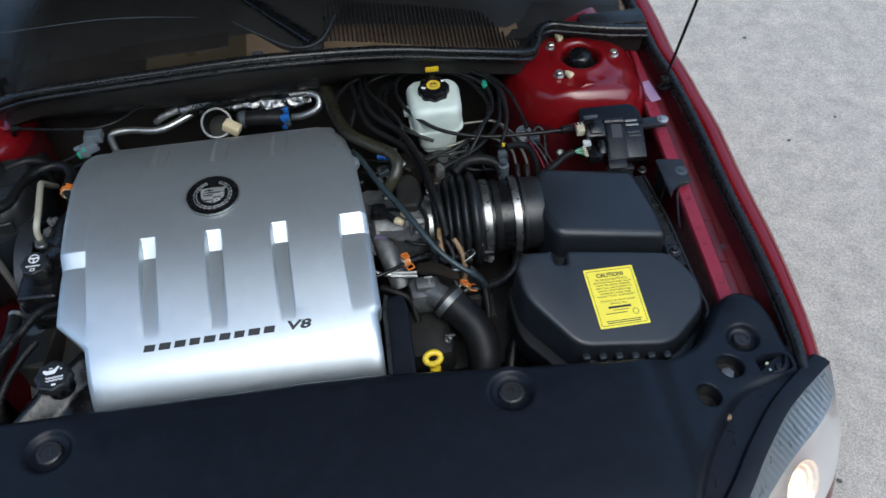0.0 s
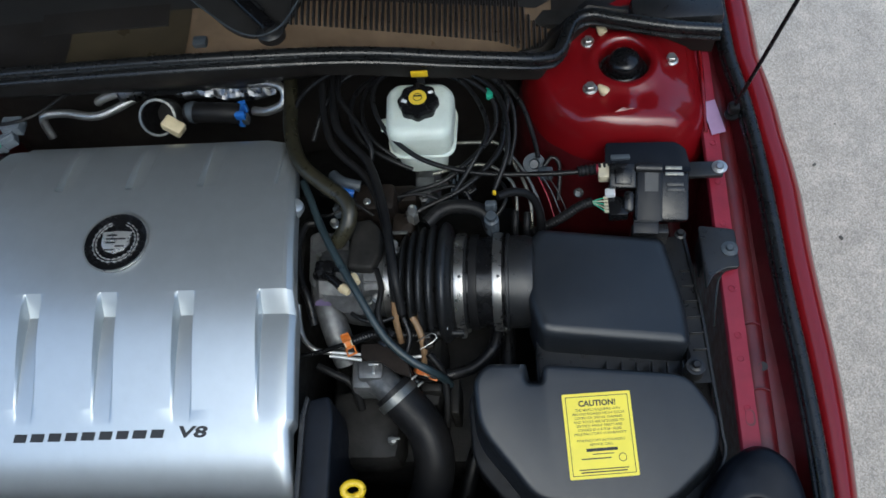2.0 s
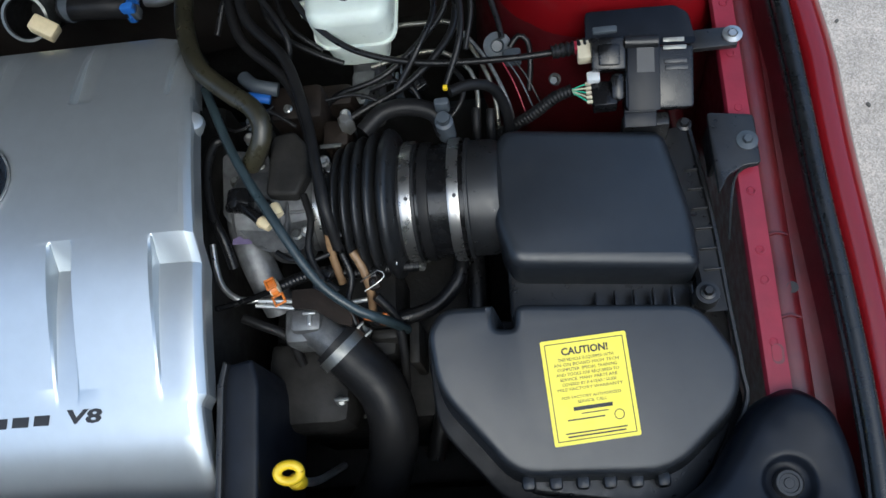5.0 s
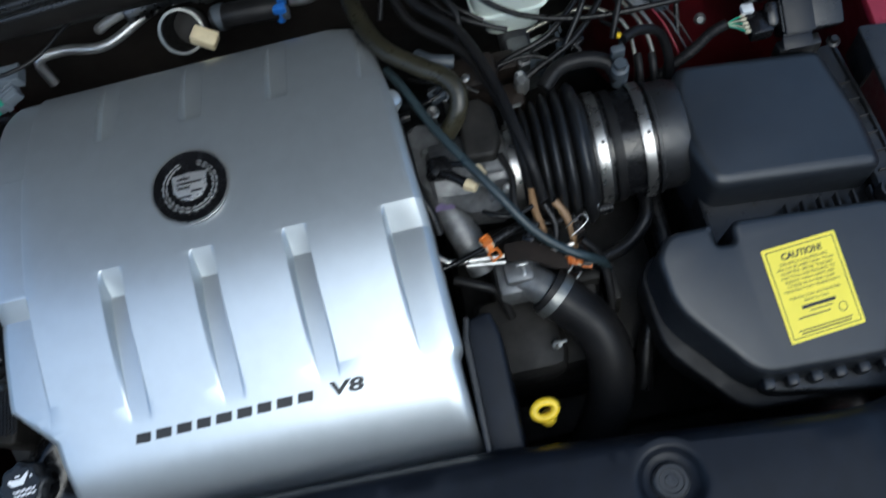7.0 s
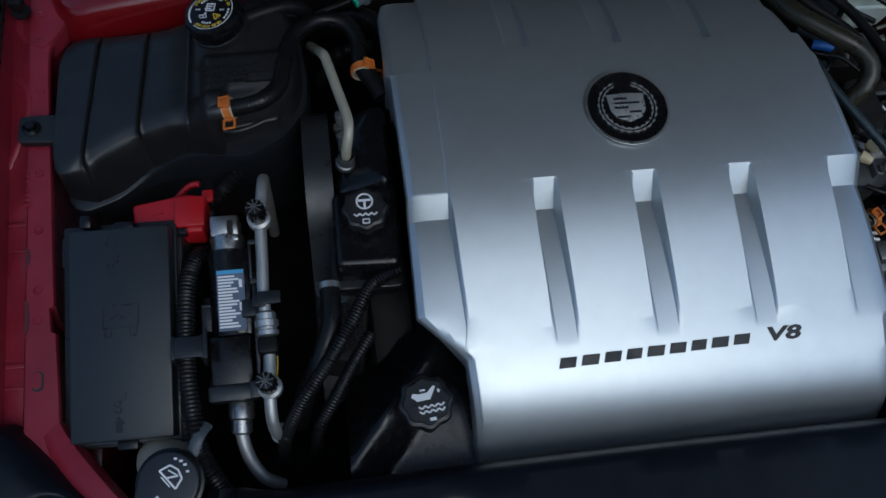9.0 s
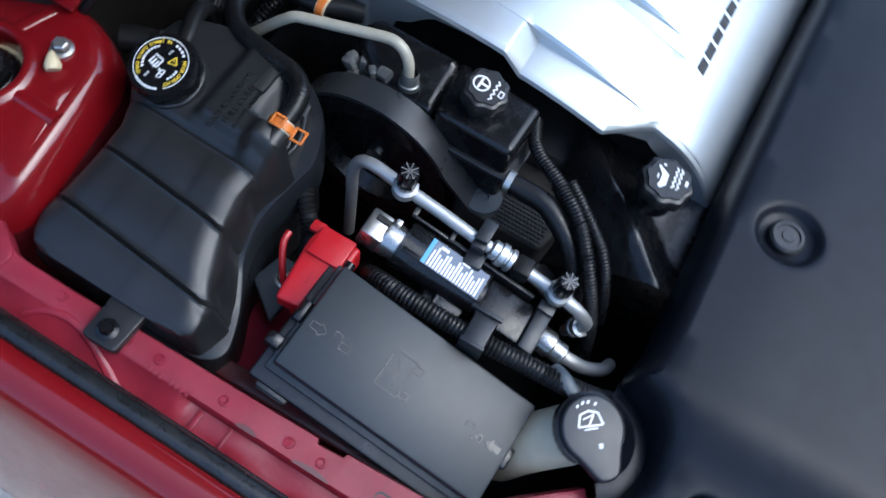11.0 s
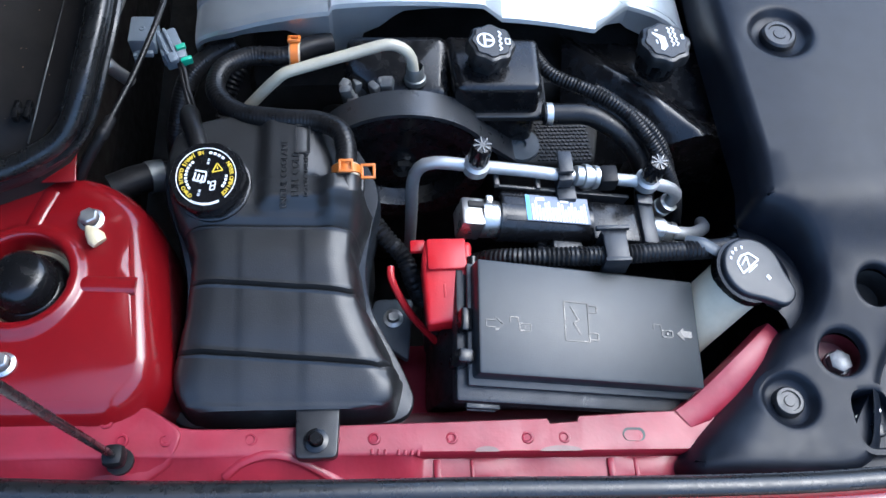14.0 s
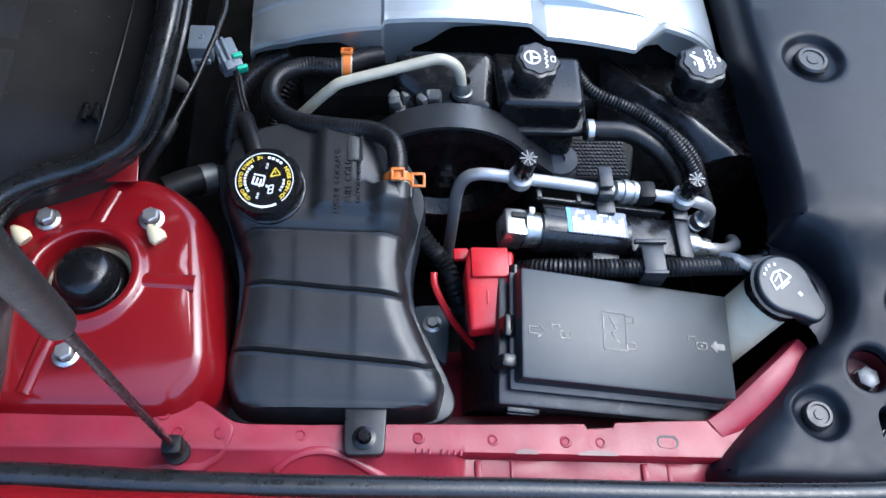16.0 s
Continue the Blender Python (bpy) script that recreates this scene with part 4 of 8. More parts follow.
HOLES = [(-0.316, -0.636, 0.033, "dish"), (0.317, -0.640, 0.033, "dish"), (-0.677, -0.574, 0.025, "dish"), (0.685, -0.574, 0.025, "dish"),
         (-0.639, -0.627, 0.021, "hex"), (0.648, -0.621, 0.021, "hex"), (-0.583, -0.668, 0.019, "open"), (0.596, -0.670, 0.019, "open"),
         (-0.697, -0.640, 0.021, "latch"), (0.714, -0.624, 0.021, "latch")]


panel = thing("radiator_cover", (0, -0.75, 0.90), "large satin black plastic panel over the radiator with round fastener wells", "radiator cover")
part("panel_sheet", shell(pan_outline, ((-0.004, -0.050), (-0.002, -0.022), (0.002, -0.010), (0.007, -0.003), (0.013, 0.0)), HOLES, pan_z, 0.015), PANEL, panel, sharp=50)
for hx, hy, r, kind in HOLES:
    z = pan_z(hx, hy)
    if kind == "dish":
        part("push_fastener", lathe([(0, -0.010), (r * 0.55, -0.010), (r * 0.53, -0.004), (r * 0.46, -0.002), (r * 0.36, -0.002), (r * 0.34, -0.0035), (r * 0.20, -0.0035), (r * 0.18, -0.0025), (0, -0.0025)],
                                    28, Matrix.Translation((hx, hy, z))), BLACK, panel, "round black push fastener")
    elif kind == "hex":
        hexbolt(panel, (hx - 0.003, hy - 0.004, z - 0.022), (0, 0, 1), 0.0105, ALLOY, "hex_bolt", 0.010, 1.1)
        part("well", lathe([(r * 0.95, -0.008), (r * 0.95, -0.026), (0, -0.028)], 24, Matrix.Translation((hx, hy, z))), DARKRED if hx < 0 else GRIME, panel, "metal under the hole")
    elif kind == "open":
        part("well", lathe([(r * 0.95, -0.008), (r * 0.9, -0.032), (0, -0.034)], 24, Matrix.Translation((hx, hy, z))), GRIME, panel)
    else:
        part("latch_pin", lathe([(0.0035, -0.030), (0.0035, -0.012), (0, -0.011)], 12, Matrix.Translation((hx - math.copysign(0.004, hx), hy + 0.006, z))), NATURAL, panel, "pale plastic pin")
        part("latch_post", lathe([(0.0022, -0.016), (0.0022, -0.004), (0, -0.003)], 8, Matrix.Translation((hx - math.copysign(0.008, hx), hy - 0.008, z))), STEEL, panel)
        part("latch_clip", rbox((0.012, 0.010, 0.010), (hx + math.copysign(0.008, hx), hy - 0.004, z - 0.010), b=0.002), GLOSS, panel)
# washer filler well: a curved shelf below the panel's edge
part("well_shelf", loft([[(-0.563 + r * math.cos(a), -0.561 + r * math.sin(a), z) for r, z in ((0.060, 0.872), (0.050, 0.879), (0.040, 0.880), (0.028, 0.872))] for a in (radians(d) for d in range(-4, -151, -6))], closed=False), PANEL, panel, "curved shelf round the filler neck")
for s in (-1, 1):
    part("adjuster_tip", lathe([(0.0045, -0.03), (0.0045, 0.0), (0.0055, 0.001), (0.0055, 0.004), (0.003, 0.006), (0, 0.006)], 14, Matrix.Translation((s * 0.617, -0.698, 0.874))), TAN, panel, "tan adjuster tip")
    part("lamp_carrier", prism(round_poly([(s * x, y) for x, y in ((0.47, -0.92), (0.58, -0.80), (0.66, -0.715), (0.735, -0.655), (0.75, -0.60), (0.60, -0.61), (0.47, -0.72))][::s], 0.01), 0.74, 0.832, 0.004), BLACK, panel, "black carrier below the panel edge")

# ---------------------------------------------------------------- headlamps
LENS_TOP = ((0.796, -0.633, 0.874), (0.772, -0.650, 0.875), (0.738, -0.674, 0.876), (0.703, -0.702, 0.876), (0.671, -0.735, 0.875), (0.641, -0.769, 0.873), (0.614, -0.803, 0.870), (0.560, -0.862, 0.86), (0.50, -0.93, 0.845))
LENS_MID = ((0.806, -0.650, 0.842), (0.792, -0.684, 0.840), (0.764, -0.713, 0.838), (0.738, -0.733, 0.836), (0.706, -0.757, 0.834), (0.672, -0.786, 0.832), (0.640, -0.816, 0.830), (0.58, -0.880, 0.82), (0.52, -0.955, 0.81))
LENS_LOW = ((0.830, -0.655, 0.780), (0.818, -0.698, 0.778), (0.795, -0.735, 0.776), (0.768, -0.764, 0.774), (0.736, -0.790, 0.772), (0.700, -0.820, 0.770), (0.665, -0.852, 0.768), (0.60, -0.915, 0.76), (0.54, -0.985, 0.75))
LENS_FOOT = ((0.850, -0.655, 0.69), (0.838, -0.712, 0.68), (0.812, -0.758, 0.67), (0.784, -0.792, 0.66), (0.75, -0.822, 0.65), (0.712, -0.855, 0.64), (0.675, -0.888, 0.63), (0.61, -0.95, 0.63), (0.55, -1.02, 0.62))


def lamp_row(s, row, dx=0.0, dy=0.0, dz=0.0):
    return [(s * (x + dx), y + dy, z + dz) for x, y, z in row]


for s in (-1, 1):
    lamp = thing("headlamp", (s * 0.72, -0.75, 0.65), "clear-lensed headlamp with a fluted reflector and a glowing amber bulb", "headlamp", "headlamps")
    rows = [catmull(lamp_row(s, r), 0.012) for r in (LENS_TOP, LENS_MID, LENS_LOW, LENS_FOOT)]
    n = min(len(r) for r in rows)
    rows = [[r[int(i * (len(r) - 1) / (n - 1))] for i in range(n)] for r in rows]
    lensob = part("lens", loft(rows, closed=False), LENS, lamp, "clear plastic lens", sharp=80)
    lensob.visible_shadow = False
    # fluted bezel strip below the lens's upper edge
    fl = []
    for i in range(241):
        u = i / 240 * (n - 1.001)
        k, t = int(u), u - int(u)
        pa, pm = rows[0][k].lerp(rows[0][k + 1], t), rows[1][k].lerp(rows[1][k + 1], t)
        inward = Vector((-s * 0.7, 0.7, -0.25)).normalized()
        ripple = 0.0011 * abs(math.sin(i / 240 * 46 * math.pi))
        fl.append([pa.lerp(pm, v) + inward * (0.007 + (ripple if 0.05 < v < 0.95 else 0)) for v in (0.0, 0.12, 0.35, 0.6, 0.85, 1.0)])
    part("fluted_bezel", loft(fl, closed=False), BEZEL, lamp, "grey fluted bezel strip", sharp=80)
    # bright bowl round the bulb
    deep = Vector((-s * 0.035, 0.040, -0.012))
    bowl = [[p + deep * 0.12 for p in rows[1]], [p.lerp(q, 0.3) + deep for p, q in zip(rows[1], rows[2])], [p + deep * 1.3 for p in rows[2]], [p + deep for p in rows[3]]]
    part("reflector", loft(bowl, closed=False), REFLECTOR, lamp, "bright reflector bowl", sharp=80)
    rim = rows[0]
    part("housing_rim", loft([[p + Vector((-s * 0.020, 0.017, -0.001)) for p in rim], [p + Vector((-s * 0.017, 0.015, 0.003)) for p in rim], [p + Vector((-s * 0.006, 0.006, 0.004)) for p in rim],
                              [p + Vector((s * 0.001, -0.001, 0.001)) for p in rim]], closed=False), PANEL, lamp, "dark grey lamp housing rim")
    part("housing_back", loft([[p + Vector((-s * 0.019, 0.016, -0.004)) for p in rim], [p + Vector((-s * 0.045, 0.042, -0.006)) for p in rim], [p + Vector((-s * 0.047, 0.044, -0.012)) for p in rim],
                               [p + Vector((-s * 0.052, 0.050, -0.06)) for p in rim], [p + Vector((-s * 0.10, 0.11, -0.20)) for p in rim]], closed=False), PANEL, lamp, "black lamp housing")
    # stepped facets of the bowl round each bulb
    for q0 in (0.42, 0.70):
        k = int(q0 * (n - 1))
        c0 = rows[2][k] + deep * 0.75
        ax = along(c0, c0 + Vector((s * 0.55, -0.62, 0.35)))
        part("bowl_step", lathe([(0.044, 0.010), (0.040, 0.004), (0.034, 0.000), (0.031, -0.006), (0.024, -0.009), (0.021, -0.016), (0.012, -0.020), (0.010, -0.030)], 14, ax), REFLECTOR, lamp, "bright faceted bowl", sharp=12)
        part("bulb", lathe([(0, -0.022), (0.008, -0.020), (0.010, -0.006), (0.007, 0.004), (0, 0.006)], 16, ax), AMBER, lamp, "lit amber bulb")
    # thin dark tubes draw hair-like cracks on the housing
    for q in (0.26, 0.46, 0.60):
        k = int(q * (n - 1))
        c0 = rim[k] + Vector((-s * 0.034, 0.033, -0.0055))
        part("crack_line", tube([c0 + Vector((-s * 0.004, 0.010, 0)), c0 + Vector((s * 0.003, 0.007, 0)), c0 + Vector((s * 0.004, 0.001, 0)), c0 + Vector((-s * 0.001, -0.006, 0)), c0 + Vector((-s * 0.0005, -0.013, 0))], 0.0013, 6), GLOSS, lamp, "thin dark hooked line like a hair crack")


# ---------------------------------------------------------------- engine block under the cover
engine = thing("engine", (-0.10, -0.32, 0.45), "dark grimy engine block and gearbox deep in the bay", "engine")
part("block", rbox((0.44, 0.44, 0.36), (-0.10, -0.32, 0.68), b=0.02), GRIME, engine)
part("gearbox", merge(rbox((0.26, 0.30, 0.24), (0.27, -0.33, 0.62), b=0.03), rbox((0.13, 0.12, 0.10), (0.25, -0.36, 0.76), b=0.02),
                      rbox((0.10, 0.10, 0.08), (0.21, -0.44, 0.77), b=0.02)), GRIME, engine)
part("front_case", rbox((0.05, 0.34, 0.28), (-0.345, -0.34, 0.70), b=0.015), GRIME, engine)

# ---------------------------------------------------------------- silver engine cover
GROOVES = [(-0.205, -0.183), (-0.105, -0.082), (-0.004, 0.019)]
LB, RB = -0.288, 0.1015
ZROWS = [(-0.590, 0.796), (-0.583, 0.827), (-0.575, 0.853), (-0.563, 0.879), (-0.547, 0.902), (-0.530, 0.918), (-0.510, 0.931), (-0.480, 0.943), (-0.44, 0.957), (-0.40, 0.970),
         (-0.36, 0.981), (-0.32, 0.988), (-0.26, 0.992), (-0.20, 0.990), (-0.15, 0.982), (-0.10, 0.966), (-0.075, 0.954), (-0.055, 0.935), (-0.045, 0.915)]


def cover_left(y):
    return interp(y, [(-0.59, -0.277), (-0.482, -0.286), (-0.441, -0.3285), (-0.33, -0.3275), (-0.194, -0.330), (-0.190, -0.3335), (-0.10, -0.332), (-0.06, -0.324)])


def cover_right(y):
    return interp(y, [(-0.59, 0.146), (-0.482, 0.143), (-0.474, 0.149), (-0.33, 0.143), (-0.20, 0.132), (-0.12, 0.118), (-0.06, 0.090)])


def base_z(y):
    # smooth the profile by weighted averaging, least at the front roll
    w = interp(y, [(-0.59, 0.010), (-0.54, 0.014), (-0.46, 0.042), (-0.14, 0.042), (-0.09, 0.020), (-0.06, 0.010)])
    return sum((7 - abs(k)) * interp(y + w * k / 6, ZROWS) for k in range(-6, 7)) / 49


def groove(y):
    if y > -0.322 or y < -0.480:
        return 0.0
    if y > -0.346:
        return 0.0185 * (-0.322 - y) / 0.024
    return 0.0185 * (1 - (-0.346 - y) / 0.134) ** 1.2


def side_groove(y):
    """The step in the band along the cover's left edge."""
    if y > -0.330 or y < -0.480:
        return 0.0
    if y > -0.350:
        return 0.0145 * (-0.330 - y) / 0.020
    return 0.0145 * (1 - (-0.350 - y) / 0.130) ** 1.2


def dent(y):
    if y > -0.068 or y < -0.166:
        return 0.0
    if y < -0.163:
        return 0.012 * (y + 0.166) / 0.003
    return 0.012 * (-0.068 - y) / 0.095


xs = {cover for cover in (-0.347, -0.3455, -0.342, -0.338, 0.143, 0.140, 0.136, 0.131)}
for a, b in GROOVES:
    xs |= {a - 0.0022, a, a + 0.0012, a + 0.003, (a + b) / 2, b - 0.003, b - 0.0012, b, b + 0.0022}
xs |= {LB + 0.0022, LB, LB - 0.0015, LB - 0.004, RB - 0.0022, RB, RB + 0.0015, RB + 0.004}
xs |= {-0.347 + 0.0245 * i for i in range(1, 20)}
xs = sorted(xs)
keep = [xs[0]]
for x in xs[1:]:
    if x - keep[-1] > 0.0009:
        keep.append(x)
xs = keep
ys = sorted({-0.585 + 0.0035 * i for i in range(152)} | {-0.320, -0.322, -0.324, -0.344, -0.346, -0.348, -0.350, -0.352, -0.328, -0.330, -0.332, -0.190, -0.1915, -0.193, -0.1665, -0.1645, -0.1625})
cv = bm_new()
rows = []
for y in ys:
    if y > -0.064:
        continue
    L, R = cover_left(y), cover_right(y)
    row = []
    for c in xs:
        x = c
        if c <= LB:
            hi = max(LB, L + 0.004)
            x = L + (c + 0.347) / (LB + 0.347) * (hi - L)
        elif c < -0.21:
            lo = max(LB, L + 0.004)
            x = lo + (c - LB) / (-0.21 - LB) * (-0.21 - lo)
        elif c >= RB:
            x = RB + (c - RB) / (0.143 - RB) * (R - RB)
        lean = 0.0045 * smooth01(-0.335, -0.480, y)
        x += lean * smooth01(L, L + 0.03, x) * smooth01(R, R - 0.03, x)
        g = 0.0
        for a, b in GROOVES:
            w = smooth01(a - 0.001, a + 0.0014, c) * (1 - smooth01(b - 0.0014, b + 0.001, c))
            g = max(g, w * groove(y), w * dent(y))
        if c < LB + 0.0022:
            w = 1 - smooth01(LB - 0.0016, LB + 0.0008, c)
            g = max(g, w * side_groove(y), w * 0.0050 * smooth01(-0.193, -0.190, y), w * 0.0010)
        if c > RB - 0.0022:
            w = smooth01(RB - 0.0008, RB + 0.0016, c)
            g = max(g, w * groove(y), w * 0.0065 * (y > -0.165))
        e = min(x - L, R - x)
        z = base_z(y) - g - (0.004 if x < 0 else 0.007) * max(0, 1 - e / 0.012) ** 2
        row.append((x, y, z))
    # turned-down skirt on both sides
    dl = interp(y, [(-0.59, 0.05), (-0.49, 0.030), (-0.455, 0.008), (-0.443, 0.0045), (-0.412, 0.0045), (-0.335, 0.006), (-0.296, 0.008), (-0.258, 0.0125), (-0.248, 0.020), (-0.236, 0.032), (-0.220, 0.040), (-0.217, 0.054), (-0.209, 0.061), (-0.181, 0.060),
                    (-0.172, 0.056), (-0.166, 0.036), (-0.159, 0.025), (-0.15, 0.018), (-0.11, 0.012), (-0.094, 0.013), (-0.068, 0.011)])
    lx, ly, lz = row[0]
    rx, ry, rz = row[-1]
    row = [(lx + 0.001, y, lz - dl), (lx - 0.0015, y, lz - 0.004)] + row + [(rx + 0.0012, y, rz - 0.004), (rx - 0.001, y, rz - 0.028)]
    rows.append([cv.verts.new(p) for p in row])
lastr = rows[-1]
rows.append([cv.verts.new((v.co.x, v.co.y + 0.004, v.co.z - 0.006)) for v in lastr])
rows.append([cv.verts.new((v.co.x, v.co.y + 0.004, v.co.z - 0.04)) for v in lastr])
for a, b in zip(rows, rows[1:]):
    for i in range(len(a) - 1):
        cv.faces.new((a[i], a[i + 1], b[i + 1], b[i]))
cover = thing("engine_cover", (-0.10, -0.32, 0.90), "satin silver plastic engine cover with stepped grooves and a round badge", "engine cover")
part("cover_shell", cv, SILVER, cover, sharp=16)
part("mount_knob", lathe([(0, -0.012), (0.012, -0.012), (0.013, 0), (0.010, 0.006), (0, 0.009)], 20, along((0.129, -0.196, 0.972), (0.141, -0.196, 0.997))), SILVER, cover, "small silver mounting knob")


def on_cover(x, y, up=0.0008):
    """A matrix lying on the cover's surface."""
    dy = (base_z(y + 0.004) - base_z(y - 0.004)) / 0.008
    return frame_at((x, y, base_z(y) + up), (1, 0, 0), (0, 1, dy))


# badge: black disc, bright rim, laurel and plain shield
bmx = on_cover(-0.096, -0.253, 0.0) @ Matrix.Diagonal((1.06, 1.06, 1, 1))
badge = part("badge", lathe([(0.0405, -0.003), (0.0405, 0.0022), (0.0385, 0.0030), (0.0365, 0.0022), (0, 0.0018)], 48, bmx), GLOSS, cover, "round gloss black badge")
part("badge_rim", ring_flat(0.0380, 0.0412, bmx @ Matrix.Translation((0, 0, 0.0012)), 0.0016, 48), STEEL, badge, "bright rim")
wreath = []
for side in (-1, 1):
    for k in range(11):
        a = radians(-90 + side * (8 + 14.5 * k))
        c = Vector((0.0262 * math.cos(a), 0.0262 * math.sin(a)))
        t = Vector((-math.sin(a), math.cos(a))) * side
        n = Vector((math.cos(a), math.sin(a)))
        w = 0.0026 if k < 9 else 0.0020
        for o in (-1, 1):
            p = c + n * o * 0.0013
            wreath.append(plate([tuple(p - t * 0.0034), tuple(p + n * o * w * 0.7 + t * 0.0005), tuple(p + t * 0.0038), tuple(p - n * o * w * 0.12)],
                                bmx @ Matrix.Translation((0, 0, 0.0018)), 0.0016))
part("wreath", merge(*wreath), BADGE, badge, "bright laurel wreath")
shield = [(-0.0185, 0.0135), (0, 0.0150), (0.0185, 0.0135), (0.0172, -0.004), (0.0120, -0.0120), (0, -0.0165), (-0.0120, -0.0120), (-0.0172, -0.004)]
part("shield", prism(shield[::-1], 0.0, 0.0016, 0.0006, 2, m=bmx @ Matrix.Translation((0, 0, 0.0017))), BADGE, badge, "plain bright shield shape")
for k in range(5):
    part("shield_bar", bar(-0.0125 + 0.013 * (k % 2) * (k > 1), 0.0085 - 0.0050 * k, 0.0125 - 0.012 * ((k + 1) % 2), 0.0085 - 0.0050 * k, 0.0022, bmx @ Matrix.Translation((0, 0, 0.0034)), 0.0003), INK, badge)

# dark marks: nine plain slanted bars, then the engine type in letters
x = -0.201
for w in (0.0195, 0.0205, 0.0195, 0.0185, 0.0205, 0.0195, 0.0185, 0.0205, 0.0195):
    m = on_cover(x + w / 2, -0.4945 + 0.0006 * (x + 0.201) / 0.0218, 0.0003) @ Matrix(((1, 0.25, 0, 0), (0, 1, 0, 0), (0, 0, 1, 0), (0, 0, 0, 1)))
    part("mark", bar(-w / 2 + 0.0018, 0, w / 2 - 0.0018, 0, 0.0100, m, 0.0004), INK, cover, "plain dark slanted bar")
    x += w + 0.0022
text("V8", 0.0185, on_cover(0.0275, -0.4885, 0.0004) @ Matrix(((1.75, 0.3, 0, 0), (0, 1, 0, 0), (0, 0, 1, 0), (0, 0, 0, 1))), INK, cover, "lettering", 0.0003, bold=0.0006)

# black end shield beside the cover
shieldb = thing("end_shield", (0.168, -0.51, 0.75), "black plastic shield beside the engine cover", "shield")
part("shield_body", prism(round_poly([(0.151, -0.585), (0.190, -0.585), (0.190, -0.46), (0.183, -0.434), (0.156, -0.440), (0.151, -0.462)], 0.006), 0.74, 0.905, 0.005,
                          topf=lambda x, y: 0.12 * (y + 0.5)), PANEL, shieldb)
part("shield_lip", prism(round_poly([(0.150, -0.585), (0.156, -0.585), (0.157, -0.462), (0.161, -0.440), (0.156, -0.437), (0.150, -0.462)], 0.002), 0.74, 0.913, 0.0015, topf=lambda x, y: 0.12 * (y + 0.5)), BLACK, shieldb)
part("shield_step", rbox((0.028, 0.040, 0.006), (0.174, -0.560, 0.893), b=0.002), PANEL, shieldb)

# yellow dipstick
dip = thing("dipstick", (0.217, -0.545, 0.70), "yellow plastic oil dipstick with a ring handle", "dipstick")
dm = Matrix.Translation((0.217, -0.545, 0.889)) @ pose(0, 0, 0, 28, 0, 8)
rg = [(0.0115 * math.cos(a), 0.0085 * math.sin(a), 0) for a in (math.tau * i / 16 for i in range(17))]
dh = tube(rg, 0.0048, 10, step=0.003)
dh.transform(dm)
part("ring_handle", dh, YELLOW, dip)
part("collar", lathe([(0.007, -0.03), (0.009, -0.012), (0.007, -0.008), (0, -0.008)], 16, Matrix.Translation((0.219, -0.551, 0.882))), YELLOW, dip)
part("dipstick_tube", tube([(0.219, -0.551, 0.856), (0.222, -0.545, 0.80), (0.225, -0.52, 0.70)], 0.0045, 8), STEEL, dip)

# ---------------------------------------------------------------- coolant tank
TANK = [(-0.431, -0.050), (-0.460, -0.042), (-0.488, -0.046), (-0.522, -0.059), (-0.553, -0.066), (-0.586, -0.064), (-0.617, -0.056), (-0.648, -0.052), (-0.668, -0.058), (-0.674, -0.072),
        (-0.675, -0.158), (-0.677, -0.236), (-0.670, -0.251), (-0.657, -0.256), (-0.628, -0.246), (-0.583, -0.222), (-0.553, -0.217), (-0.509, -0.226), (-0.487, -0.233), (-0.464, -0.226), (-0.438, -0.213), (-0.415, -0.183), (-0.413, -0.137), (-0.420, -0.085)]
tank_pts = round_poly(TANK, 0.014, 3)


# plan of the moulded top: the tower side and the engine side of each cross row
TANK_TOWER = [(-0.678, -0.088), (-0.674, -0.078), (-0.667, -0.0735), (-0.652, -0.075), (-0.628, -0.081), (-0.594, -0.085), (-0.56, -0.088), (-0.535, -0.080), (-0.51, -0.064), (-0.47, -0.058), (-0.446, -0.062), (-0.436, -0.072), (-0.431, -0.090)]
TANK_ENGINE = [(-0.678, -0.214), (-0.674, -0.229), (-0.668, -0.2355), (-0.660, -0.2375), (-0.651, -0.236), (-0.640, -0.228), (-0.618, -0.215), (-0.596, -0.2075), (-0.578, -0.2035), (-0.56, -0.2005), (-0.535, -0.2025), (-0.512, -0.2065), (-0.5035, -0.207),
               (-0.4995, -0.2045), (-0.4975, -0.196), (-0.4965, -0.187), (-0.494, -0.1815), (-0.489, -0.1795), (-0.470, -0.1785), (-0.448, -0.178), (-0.437, -0.174), (-0.432, -0.162), (-0.431, -0.150)]
TANK_GROOVES = (-0.5835, -0.6385)


def tank_slant(s_):
    """Lean of the cross rows: square at both ends, slanted along the two grooves."""
    return interp(s_, [(-0.678, 0.02), (-0.66, 0.08), (-0.6385, 0.098), (-0.5835, 0.090), (-0.545, 0.05), (-0.53, 0.03), (-0.50, 0.0)])


